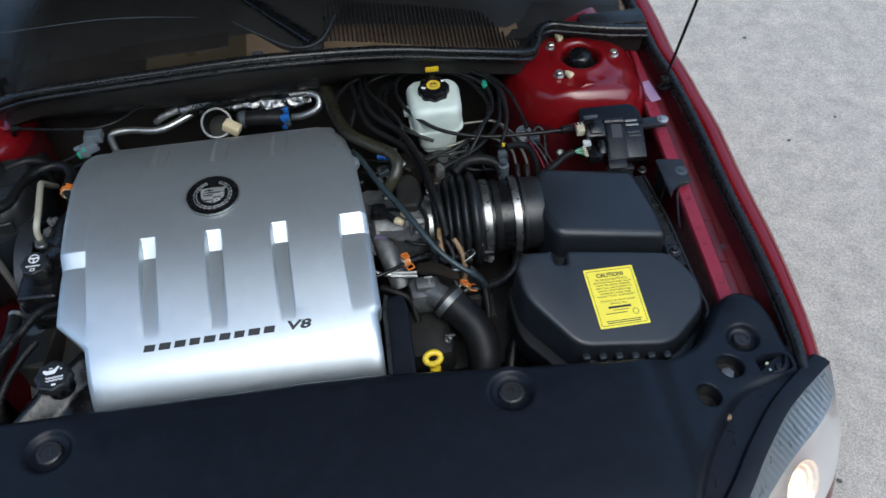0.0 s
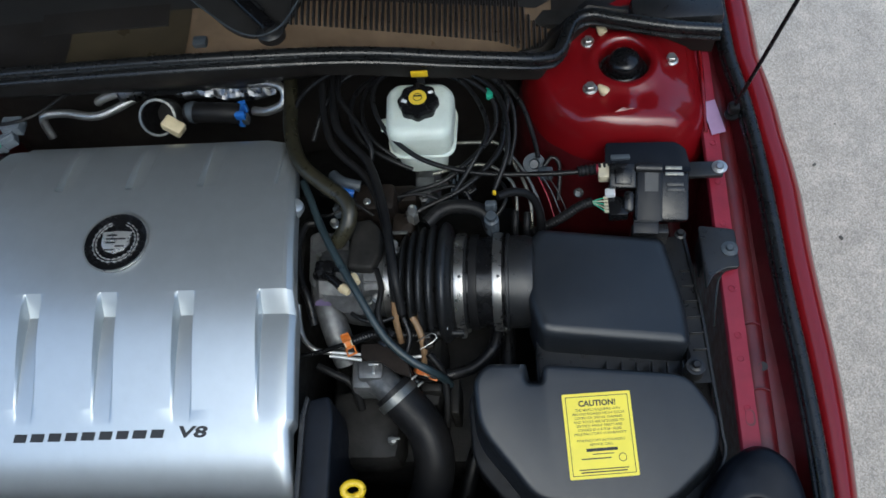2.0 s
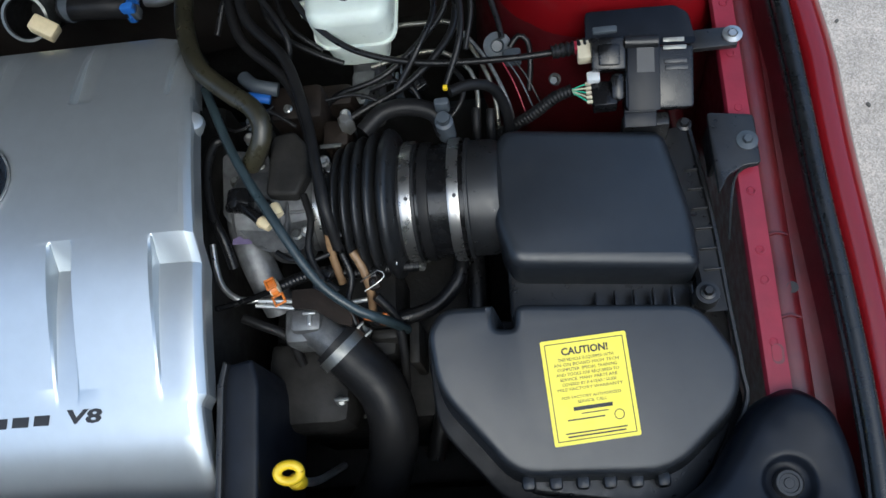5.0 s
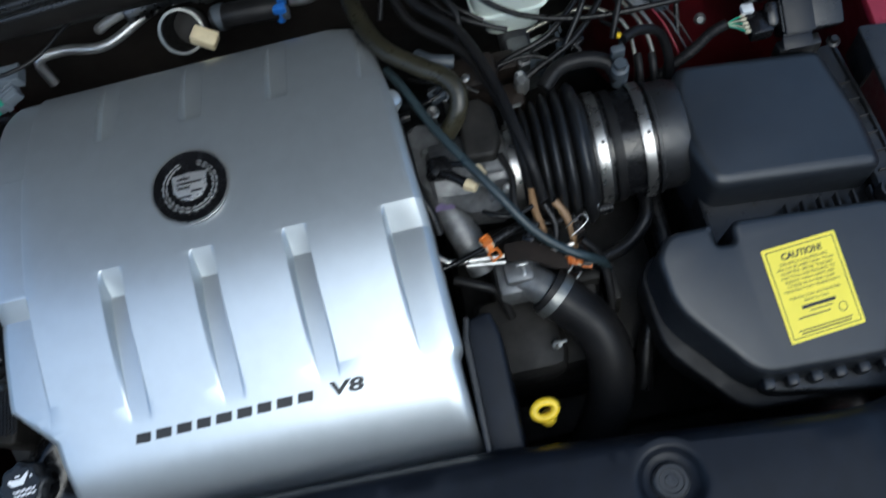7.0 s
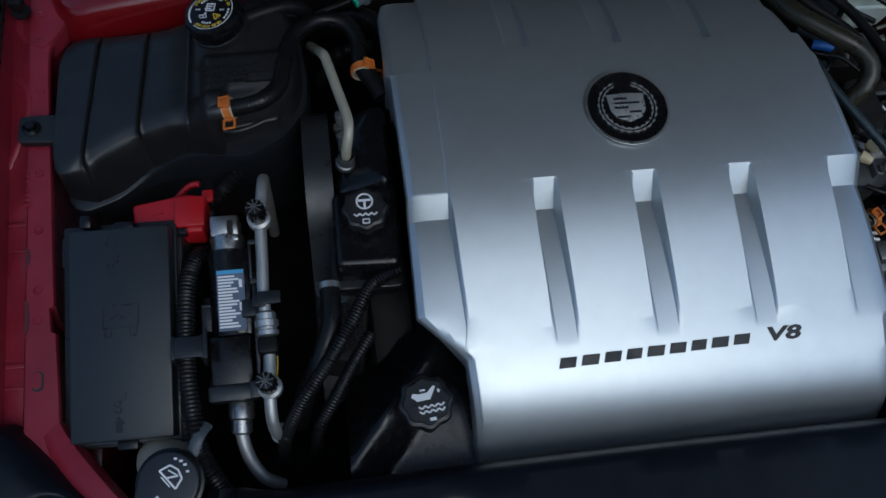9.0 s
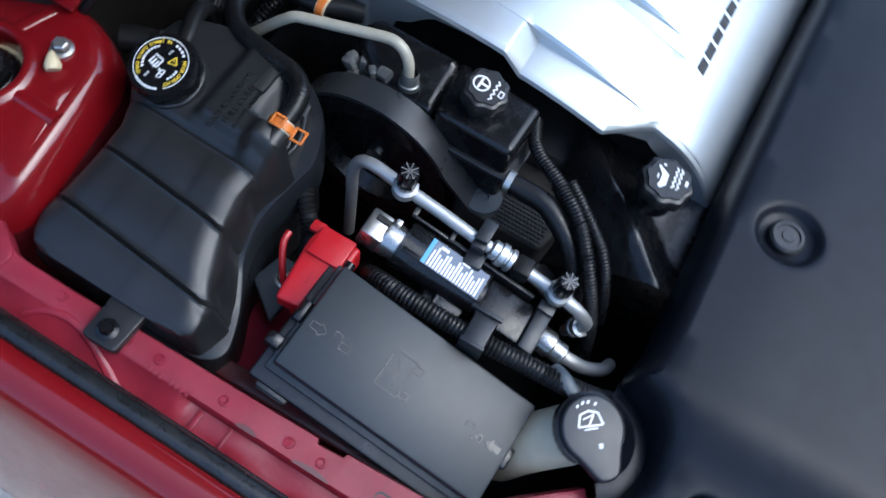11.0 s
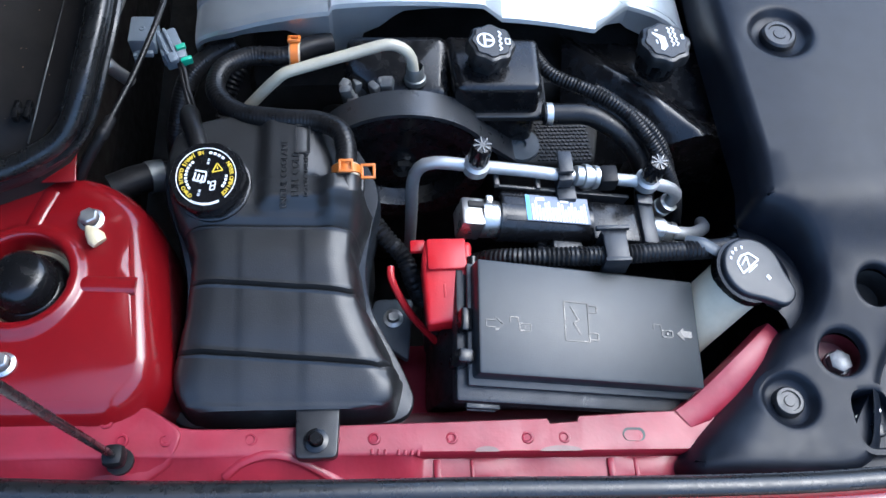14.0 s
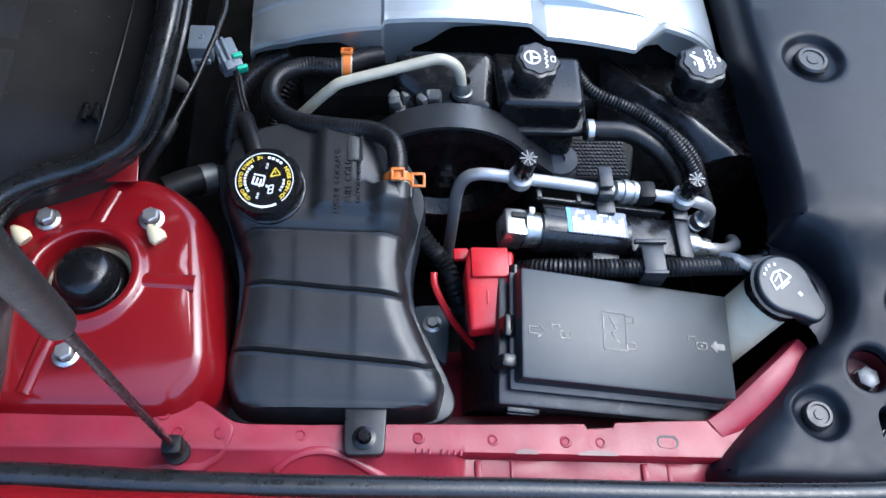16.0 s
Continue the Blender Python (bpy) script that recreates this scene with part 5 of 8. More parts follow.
def tank_top(x, y):
    z = interp(x, [(-0.69, 0.9045), (-0.655, 0.914), (-0.62, 0.924), (-0.595, 0.930), (-0.557, 0.940), (-0.53, 0.944), (-0.515, 0.949), (-0.42, 0.954)])
    s_ = x
    for _ in range(3):
        s_ = x - tank_slant(s_) * (y + 0.145)
    # two slanted grooves with proud lips, and the step below the cap block
    for g in TANK_GROOVES:
        z += interp(s_ - g, [(-0.0040, 0.0), (-0.0022, 0.0012), (-0.0012, 0.0002), (0.0, -0.0036), (0.0012, -0.0012), (0.0024, 0.0010), (0.0048, 0.0)])
    z += interp(s_ + 0.5335, [(-0.004, 0.0), (-0.0020, 0.0007), (0.0, -0.0024), (0.0020, -0.0005), (0.006, 0.0018), (0.014, 0.0010), (0.03, 0.0)])
    for a, c in ((-0.678, TANK_GROOVES[1]), (TANK_GROOVES[1], TANK_GROOVES[0]), (TANK_GROOVES[0], -0.5335)):
        if a < s_ < c:
            z += 0.0014 * math.sin(math.pi * (s_ - a) / (c - a))
    # two lengthwise creases
    for ry in (-0.1185, -0.168):
        z += 0.0005 * (smooth01(ry + 0.003, ry - 0.002, y) - smooth01(ry - 0.002, ry - 0.030, y)) * smooth01(-0.53, -0.54, x)
    # swelling where the hose enters the block
    z += 0.011 * smooth01(-0.494, -0.501, x) * smooth01(-0.545, -0.512, x) * smooth01(-0.178, -0.194, y)
    # raised block beside the cap
    z += 0.009 * smooth01(-0.526, -0.512, x) * smooth01(-0.128, -0.142, y)
    return z


def tank_shell():
    """The moulded top as cross rows from end to end, with its shoulder and wall falling to the seam."""
    rows = {-0.431 - 0.0030 * k for k in range(82)} | {-0.678, -0.6765, -0.674}
    for g in TANK_GROOVES + (-0.5335,):
        rows = {r for r in rows if abs(r - g) > 0.0052} | {g + d for d in (-0.0048, -0.0040, -0.0030, -0.0022, -0.0012, -0.0006, 0.0, 0.0006, 0.0012, 0.0024, 0.0034, 0.0048)}
    rows = {r for r in rows if not -0.5045 < r < -0.4965} | {-0.5040 + 0.0008 * k for k in range(10)}
    rows = sorted(r for r in rows if r >= -0.678)
    bm = bm_new()
    n = 52
    grid = []
    for r in rows:
        y0, y1 = interp(r, TANK_TOWER), interp(r, TANK_ENGINE)
        line = []
        for k in range(n + 1):
            y = y0 + (y1 - y0) * k / n
            x = r + tank_slant(r) * (y + 0.145)
            edge = max(0.0, 1 - min(y0 - y, y - y1) / 0.016)
            line.append(bm.verts.new((x, y, tank_top(x, y) - 0.0042 * edge * edge)))
        grid.append(line)
    for a, c in zip(grid, grid[1:]):
        for k in range(n):
            bm.faces.new((a[k], c[k], c[k + 1], a[k + 1]))
    loop = [l[0] for l in grid] + grid[-1][1:] + [l[-1] for l in grid[-2::-1]] + grid[0][-2:0:-1]
    outer = round_poly(TANK, 0.014, 3)
    dense = [Vector((a[0] + (c[0] - a[0]) * k / 6, a[1] + (c[1] - a[1]) * k / 6)) for a, c in zip(outer, outer[1:] + outer[:1]) for k in range(6)]
    feet = []
    for v in loop:
        q = Vector((v.co.x, v.co.y))
        feet.append(min(dense, key=lambda d: (d - q).length_squared))
    m = len(loop)
    for _ in range(6):
        feet = [(feet[i - 1] + feet[i] * 2 + feet[(i + 1) % m]) / 4 for i in range(m)]
    last = loop
    for f, dz in ((0.10, -0.0008), (0.24, -0.0030), (0.38, -0.0075), (0.50, -0.015), (0.60, -0.026), (0.70, -0.042), (0.90, -0.060), (0.92, -0.20)):
        ring = []
        for v, p in zip(loop, feet):
            bump = sum(math.exp(-((v.co.x - sx) / 0.0075) ** 2) for sx in (-0.548, -0.590, -0.634)) if v.co.y < -0.15 else 0.6 * sum(math.exp(-((v.co.x - sx) / 0.007) ** 2) for sx in (-0.552, -0.602))
            end = sum(math.exp(-((v.co.y - sy_) / 0.006) ** 2) for sy_ in (-0.110, -0.138)) if v.co.x < -0.670 else 0.0
            ff = f * (1 - 0.28 * bump * (0.3 < f < 0.8))
            ring.append(bm.verts.new((v.co.x + (p.x - v.co.x) * ff, v.co.y + (p.y - v.co.y) * ff, v.co.z + dz - 0.006 * end * (f < 0.5))))
        for i in range(m):
            bm.faces.new((last[i], last[(i + 1) % m], ring[(i + 1) % m], ring[i]))
        last = ring
    bmesh.ops.recalc_face_normals(bm, faces=bm.faces)
    return bm


tank = thing("coolant_tank", (-0.56, -0.15, 0.72), "black ribbed plastic coolant tank with a printed cap", "coolant tank")
body = part("tank_body", tank_shell(), TANKBLACK, tank, sharp=60)
part("tank_seam", prism(inset(tank_pts, -0.001), 0.850, 0.857, 0.0022, 2, topf=lambda x, y: interp(x, [(-0.69, 0.002), (-0.62, 0.0035), (-0.59, 0.016), (-0.53, 0.042), (-0.43, 0.062)])), LID, tank, "moulded seam flange")
part("bracket_tab", prism(round_poly([(-0.716, -0.194), (-0.678, -0.196), (-0.670, -0.197), (-0.670, -0.161), (-0.678, -0.162), (-0.716, -0.162)], 0.006), 0.896, 0.9045, 0.0015, topf=lambda x, y: 0), BLACK, tank, "black mounting tab")
hexbolt(tank, (-0.7025, -0.178, 0.9045), (0, 0, 1), 0.0056, GLOSS, "tab_bolt", 0.008, 1.7)
cap_at = Vector((-0.5012, -0.0955, 0.956))
cm = frame_at(cap_at, (0, -1, 0.05), (1, 0, 0.25))
part("filler_neck", lathe([(0.031, -0.03), (0.031, 0.0), (0.027, 0.002)], 32, cm), TANKBLACK, tank)
cap = part("tank_cap", lathe([(0.0295, 0), (0.0308, 0.003), (0.0308, 0.016), (0.0290, 0.020), (0, 0.0208)], 60, cm, lobes=10, depth=0.03), GLOSS, tank, "round black cap with yellow and white print")
ct = cm @ Matrix.Translation((0, 0, 0.0209)) @ Matrix.Diagonal((0.95, 0.95, 1, 1))
part("print_ring", merge(ring_flat(0.0244, 0.0252, ct, 0.0003, 40, -52, 262), ring_flat(0.0236, 0.0256, ct, 0.0003, 16, 238, 296)), WHITEINK, cap)
for body_txt, mid_a, step_a in (("NEVER OPEN HOT", -10, -6.0), ("NE JAMAIS OUVRIR CHAUD", 166, 6.3)):
    for i, chx in enumerate(body_txt):
        if chx == " ":
            continue
        a = mid_a + step_a * (i - (len(body_txt) - 1) / 2)
        text(chx, 0.0046, ct @ pose(0, 0, 0, 0, 0, a) @ Matrix.Translation((0.0212, 0, 0.0002)) @ pose(0, 0, 0, 0, 0, math.copysign(90, step_a)), YELLOWINK, cap, "lettering", 0.0002, width=0.9, bold=0.00012)
for r_, a0, a1, cnt in ((0.0168, 128, 222, 9), (0.0168, -38, 4, 4), (0.0208, 44, 86, 4)):
    for k in range(cnt):
        aa = a0 + (a1 - a0) * k / cnt
        part("print_bar", ring_flat(r_ - 0.0011, r_ + 0.0011, ct, 0.0003, 6, aa, aa + (a1 - a0) / cnt * 0.72), WHITEINK, cap)
part("cap_symbol", merge(*[bar(-0.0085 + 0.0030 * k, 0.0035 - 0.0014 * k, -0.0105 + 0.0030 * k, -0.0035 - 0.0014 * k, 0.0016, ct) for k in range(3)], bar(-0.009, 0.0055, 0.0005, 0.0035, 0.0014, ct), bar(0.0005, 0.0035, -0.0012, -0.0052, 0.0014, ct),
                         bar(-0.0105, -0.0030, -0.0012, -0.0052, 0.0016, ct), bar(0.0022, -0.0070, 0.0022, -0.0045, 0.0016, ct)), WHITEINK, cap, "white pictogram")
part("cap_symbol", merge(*[bar(a[0], a[1], c[0], c[1], 0.0010, ct) for a, c in (((0.0042, -0.0055), (0.0080, -0.0048)), ((0.0080, -0.0048), (0.0070, -0.0120)), ((0.0070, -0.0120), (0.0032, -0.0127)), ((0.0032, -0.0127), (0.0042, -0.0055)), ((0.0036, -0.0090), (0.0075, -0.0084)))]), WHITEINK, cap, "white book pictogram")
for px_, py_, dx_, dy_ in ((0.0016, 0.0105, 0.0012, 0.0050), (-0.0062, -0.0170, 0.0014, 0.0055)):
    part("print_bar", merge(*[bar(px_ + dx_ * f, py_ + dy_ * f, px_ + dx_ * (f + 0.13), py_ + dy_ * (f + 0.13), 0.0019, ct) for f in (0.0, 0.22, 0.56, 0.80)]), WHITEINK, cap)
part("warning_mark", merge(*[bar(a[0], a[1], c[0], c[1], 0.0011, ct) for a, c in (((0.0094, 0.0110), (0.0052, 0.0030)), ((0.0052, 0.0030), (0.0138, 0.0046)), ((0.0138, 0.0046), (0.0094, 0.0110)), ((0.0094, 0.0080), (0.0095, 0.0058)))]), YELLOWINK, cap, "small yellow triangle")
for i, (tx, sz) in enumerate((("ENGINE COOLANT", 0.0075), ("FULL COLD", 0.0085), ("DO NOT OVERFILL", 0.0052))):
    y = (-0.1535, -0.163, -0.1715)[i]
    text(tx, sz, frame_at((-0.494, y, tank_top(-0.494, y) + 0.0005), (1, 0, 0.05), (0, 1, 0)) @ pose(0, 0, 0, 0, 0, 0), BLACK, tank, "raised_lettering", 0.0007)
part("block_recess", merge(*[bar(a[0], a[1], c[0], c[1], 0.0016, frame_at((-0.4605, -0.168, tank_top(-0.4605, -0.168) + 0.0002), (1, 0, 0.05), (0, 1, 0)), 0.0010) for a, c in (((-0.0135, -0.0058), (0.0135, -0.0058)), ((0.0135, -0.0058), (0.0135, 0.0058)), ((0.0135, 0.0058), (-0.0135, 0.0058)), ((-0.0135, 0.0058), (-0.0135, -0.0058)))]), BLACK, tank, "raised rectangular frame")
part("pocket_lip", tube([(-0.462, -0.207, 0.936), (-0.474, -0.2125, 0.936), (-0.487, -0.2165, 0.936), (-0.500, -0.2150, 0.934), (-0.504, -0.2120, 0.932)], 0.0028, 10), TANKBLACK, tank, "raised lip of the hose pocket")
part("pocket_floor", prism(round_poly([(-0.508, -0.216), (-0.446, -0.205), (-0.440, -0.176), (-0.508, -0.176)], 0.004), 0.91, 0.936, 0.003), TANKBLACK, tank)
part("hose_barb", lathe([(0.011, 0), (0.011, 0.014), (0.008, 0.020)], 16, along((-0.512, -0.2046, 0.9545), (-0.48, -0.2046, 0.9620))), TANKBLACK, tank)


def spring_clip(name_at, axis, r, tab, material=ORANGE):
    """An orange clip band with a squared tab, round a hose."""
    zc = Vector(axis).normalized()
    yc = (Vector(tab) - zc * Vector(tab).dot(zc)).normalized()
    if yc.cross(zc).z < 0:
        zc = -zc
    m = Matrix.Translation(name_at) @ Matrix((yc.cross(zc), yc, zc)).transposed().to_4x4()
    c = thing("hose_clip", name_at, "orange plastic clip round a hose", "hose clip", "orange hose clips")
    part("band", lathe([(r, -0.005), (r + 0.0012, -0.005), (r + 0.0012, 0.005), (r, 0.005)], 20, m), NATURAL, c, "white plastic band")
    part("clip_band", lathe([(r + 0.0012, -0.0035), (r + 0.0030, -0.0035), (r + 0.0030, 0.0035), (r + 0.0012, 0.0035)], 20, m), material, c)
    part("buckle", merge(rbox((0.0030, 0.0020, 0.0110), (r + 0.0040, -0.0050, 0), m, 0.0006), rbox((0.0030, 0.0020, 0.0110), (r + 0.0040, 0.0050, 0), m, 0.0006),
                         rbox((0.0030, 0.0110, 0.0024), (r + 0.0040, 0, 0.0045), m, 0.0006), rbox((0.0030, 0.0110, 0.0024), (r + 0.0040, 0, -0.0045), m, 0.0006)), material, c)
    part("tab", merge(rbox((0.0024, 0.0110, 0.0024), (0, r + 0.0075, 0.0055), m, 0.0007), rbox((0.0024, 0.0110, 0.0024), (0, r + 0.0075, -0.0055), m, 0.0007),
                      rbox((0.0024, 0.0024, 0.0134), (0, r + 0.0130, 0), m, 0.0007), rbox((0.0024, 0.0024, 0.0134), (0, r + 0.0030, 0), m, 0.0007)), material, c, "open square tab")
    return c


spring_clip((-0.4932, -0.2046, 0.9594), (-1, 0.0, -0.24), 0.0098, (0, -1, 0))
spring_clip((-0.354, -0.158, 0.946), (0, 1, 0), 0.0105, (1, 0, -0.5))
spring_clip((0.196, -0.355, 0.893), (0.9, 0.4, 0), 0.0075, (0, -1, 0))
spring_clip((0.288, -0.376, 0.832), (0.3, 0.9, 0.2), 0.0090, (1, 0, 0))

# ---------------------------------------------------------------- fuse box
fuse = thing("fuse_box", (-0.61, -0.41, 0.72), "black underhood fuse box with a flat lid of moulded symbols", "fuse box")
fm = frame_at((-0.6107, -0.4085, 0.897), Vector((0.0975, -0.0048, 0.0105)), Vector((0.0045, 0.199, 0.048)))
lidp = part("lid", merge(rbox((0.098, 0.205, 0.022), (0, 0, -0.011), fm, 0.0026), rbox((0.106, 0.212, 0.004), (-0.002, 0, -0.020), fm, 0.0015)), FUSELID, fuse, "flat grained lid")
part("lower_case", merge(rbox((0.120, 0.222, 0.014), (-0.006, 0.002, -0.034), fm, 0.003), rbox((0.108, 0.210, 0.11), (0, 0.002, -0.09), fm, 0.005)), BLACK, fuse)
for yy in (0.107, -0.107):
    part("latch", rbox((0.020, 0.010, 0.016), (0.0, yy, -0.022), fm, 0.002), GLOSS, fuse)
part("side_latch", merge(rbox((0.008, 0.030, 0.006), (-0.066, 0.088, -0.036), fm, 0.0015), rbox((0.004, 0.026, 0.003), (-0.069, 0.088, -0.040), fm, 0.001)), BLACK, fuse)
part("hinge_pin", rbox((0.012, 0.014, 0.030), (-0.034, 0.112, -0.018), fm, 0.003), GLOSS, fuse)
sm = fm @ Matrix.Translation((0, 0, 0.0001)) @ pose(0, 0, 0, 0, 0, -90)
sy = sm
sm = sy @ Matrix.Translation((-0.016, 0.006, 0))
frame_pcs = []
for x0 in (-0.010, 0.012):
    frame_pcs.append(bar(x0 - 0.0, -0.022, x0, 0.012, 0.0012, sm))
frame_pcs += [bar(-0.010, -0.022, 0.012, -0.022, 0.0012, sm), bar(-0.010, 0.012, 0.012, 0.012, 0.0012, sm), bar(-0.004, 0.008, 0.003, -0.004, 0.0012, sm), bar(0.003, -0.004, -0.002, -0.006, 0.0012, sm),
         bar(-0.002, -0.006, 0.004, -0.016, 0.0012, sm), bar(0.012, 0.004, 0.020, 0.004, 0.0010, sm), bar(0.012, 0.010, 0.020, 0.010, 0.0010, sm), bar(0.020, 0.004, 0.020, 0.010, 0.001, sm),
         bar(0.012, -0.020, 0.020, -0.020, 0.0010, sm), bar(0.012, -0.014, 0.020, -0.014, 0.0010, sm), bar(0.020, -0.020, 0.020, -0.014, 0.001, sm)]
part("moulded_symbol", merge(*frame_pcs), SYMBOL, lidp, "raised moulded fuse symbol")
for cxs, cys, sg in ((-0.067, -0.007, 1), (0.066, -0.002, -1)):
    lk = sy @ Matrix.Translation((cxs, cys, 0))
    part("moulded_symbol", merge(bar(0.0, -0.004, 0.010, -0.004, 0.001, lk), bar(0.0, 0.002, 0.010, 0.002, 0.001, lk), bar(0.0, -0.004, 0.0, 0.002, 0.001, lk), bar(0.010, -0.004, 0.010, 0.002, 0.001, lk), bar(0.004, -0.001, 0.006, -0.001, 0.002, lk),
             bar(-0.008, 0.002, -0.008, 0.007, 0.001, lk), bar(-0.008, 0.007, -0.001, 0.007, 0.001, lk), bar(-0.001, 0.007, -0.001, 0.003, 0.001, lk)), SYMBOL, lidp, "raised moulded padlock symbol")
    ar = sy @ Matrix.Translation((cxs + (-0.022 if sg > 0 else 0.022), cys, 0))
    arrow = [(-0.007 * sg, 0.003), (0.001 * sg, 0.003), (0.001 * sg, 0.006), (0.008 * sg, 0), (0.001 * sg, -0.006), (0.001 * sg, -0.003), (-0.007 * sg, -0.003)]
    if sg > 0:
        part("moulded_symbol", merge(*[bar(*a, *b, 0.0009, ar) for a, b in zip(arrow, arrow[1:] + arrow[:1])]), SYMBOL, lidp, "raised outline of an arrow")
    else:
        part("moulded_symbol", plate(arrow[::sg], ar), SYMBOL, lidp, "raised moulded arrow")

redt = thing("terminal_cover", (-0.566, -0.277, 0.86), "bright red plastic battery terminal cover beside the fuse box", "terminal cover")
part("cover_main", prism(round_poly([(-0.603, -0.269), (-0.600, -0.296), (-0.567, -0.300), (-0.562, -0.309), (-0.530, -0.311), (-0.526, -0.270), (-0.545, -0.266)], 0.004, 3), 0.874, 0.902, 0.004, topf=lambda x, y: -0.26 * max(0.0, -0.556 - x)), REDCAP, redt)
part("terminal_post", rbox((0.052, 0.030, 0.10), (-0.560, -0.286, 0.826), b=0.004), BLACK, redt)
part("cover_flap", rbox((0.030, 0.034, 0.005), (-0.543, -0.288, 0.9025), b=0.002), REDCAP, redt)
part("cover_tab", rbox((0.012, 0.014, 0.006), (-0.527, -0.264, 0.888), b=0.002), REDCAP, redt)
part("cover_mark", rbox((0.012, 0.0016, 0.0012), (0, 0, 0), Matrix.Translation((-0.575, -0.285, 0.8972)) @ pose(0, 0, 0, 0, -14.6, 0), 0.0004), REDCAP, redt)
part("cover_hinge", tube([(-0.546, -0.310, 0.901), (-0.554, -0.3095, 0.900), (-0.567, -0.309, 0.898)], 0.0048, 14), GLOSS, redt, "black hinge pin")
part("hinge_knuckle", tube([(-0.570, -0.3065, 0.893), (-0.576, -0.3055, 0.892), (-0.583, -0.303, 0.890)], 0.0056, 14), REDCAP, redt)
part("hinge_arm", merge(rbox((0.004, 0.032, 0.006), (-0.588, -0.298, 0.889), b=0.001), rbox((0.022, 0.012, 0.012), (-0.600, -0.312, 0.884), b=0.003)), GLOSS, redt, "black hinge clip")
part("red_cable", tube([(-0.538, -0.240, 0.872), (-0.548, -0.240, 0.870), (-0.560, -0.246, 0.862), (-0.576, -0.258, 0.848), (-0.590, -0.280, 0.82)], 0.0034, 8), REDCAP, redt, "red cable")

# ---------------------------------------------------------------- washer filler
wash = thing("washer_filler", (-0.575, -0.535, 0.74), "white washer filler neck with a grey pictogram cap", "washer filler")
part("neck", tube([(-0.590, -0.508, 0.78), (-0.583, -0.522, 0.83), (-0.571, -0.543, 0.868), (-0.567, -0.550, 0.880)], 0.0262, 24), NATURAL, wash, "milky white filler neck")
wm = frame_at((-0.564, -0.556, 0.897), (-0.66, -0.74, -0.16), (0.74, -0.67, -0.03))
capw = prism(round_poly([(0.0290 * math.cos(a), 0.0290 * math.sin(a)) for a in (radians(d) for d in range(45, 316, 27))] + [(0.026, -0.0175), (0.045, -0.009), (0.045, 0.009), (0.026, 0.0175)], 0.008, 3), 0.0, 0.008, 0.003)
capw.transform(wm)
wcap = part("flip_cap", capw, LID, wash, "grey flip cap with white pictogram")
part("cap_skirt", lathe([(0.030, -0.012), (0.031, 0.001), (0.028, 0.002)], 28, wm), GLOSS, wash)
part("cap_strap", tube([(-0.546, -0.536, 0.895), (-0.538, -0.518, 0.902), (-0.531, -0.506, 0.895)], 0.006, 8, flat=0.4), GREYCONN, wash)
wsm = wm @ Matrix.Translation((-0.006, -0.001, 0.0081)) @ pose(0, 0, 0, 0, 0, 80)
part("pictogram", merge(bar(-0.011, -0.004, 0.011, -0.004, 0.0017, wsm), bar(0.011, -0.004, 0.008, 0.006, 0.0017, wsm), bar(-0.011, -0.004, -0.008, 0.006, 0.0017, wsm), bar(-0.008, 0.006, 0.0, 0.0085, 0.0017, wsm), bar(0.0, 0.0085, 0.008, 0.006, 0.0017, wsm), bar(-0.002, -0.004, 0.004, 0.005, 0.0017, wsm), bar(-0.006, 0.002, 0.004, 0.005, 0.0013, wsm), bar(-0.010, 0.012, -0.008, 0.014, 0.002, wsm), bar(-0.005, 0.014, -0.003, 0.0165, 0.002, wsm),
                        bar(0.0, 0.0145, 0.002, 0.017, 0.002, wsm), bar(0.006, 0.0125, 0.008, 0.0145, 0.002, wsm), bar(0.004, -0.021, 0.0075, -0.021, 0.0042, wsm), bar(-0.006, -0.0065, 0.006, -0.0065, 0.0012, wsm)), WHITEINK, wcap, "white windscreen pictogram")

# ---------------------------------------------------------------- power steering reservoir
ps = thing("steering_reservoir", (-0.375, -0.34, 0.80), "black power steering reservoir with a pictogram cap", "reservoir")
part("reservoir_body", prism(round_poly([(-0.400, -0.383), (-0.338, -0.385), (-0.334, -0.295), (-0.399, -0.303)], 0.008), 0.87, 0.950, 0.007, 3), GLOSS, ps)
part("reservoir_seam", prism(round_poly([(-0.405, -0.392), (-0.334, -0.394), (-0.331, -0.29), (-0.404, -0.297)], 0.008), 0.908, 0.914, 0.002), BLACK, ps)
part("reservoir_rear", prism(round_poly([(-0.395, -0.300), (-0.336, -0.300), (-0.336, -0.205), (-0.365, -0.200), (-0.390, -0.24)], 0.012), 0.87, 0.935, 0.010, 3, topf=lambda x, y: 0.02 * smooth01(-0.38, -0.34, x)), GLOSS, ps, "black sloping rear of the reservoir")


def fluid_cap(parent, at, r, ux, uy, lobes=8):
    m = frame_at(at, ux, uy)
    c = part("cap", lathe([(r * 0.74, -0.018), (r * 0.76, -0.003), (r * 0.98, -0.001), (r * 1.0, 0.008), (r * 0.92, 0.0115), (r * 0.80, 0.0125), (r * 0.77, 0.0140), (0, 0.0140)], 64, m, lobes=lobes, depth=0.10), BLACK, parent, "scalloped black cap with white pictogram")
    return c, m @ Matrix.Translation((0, 0, 0.0141))


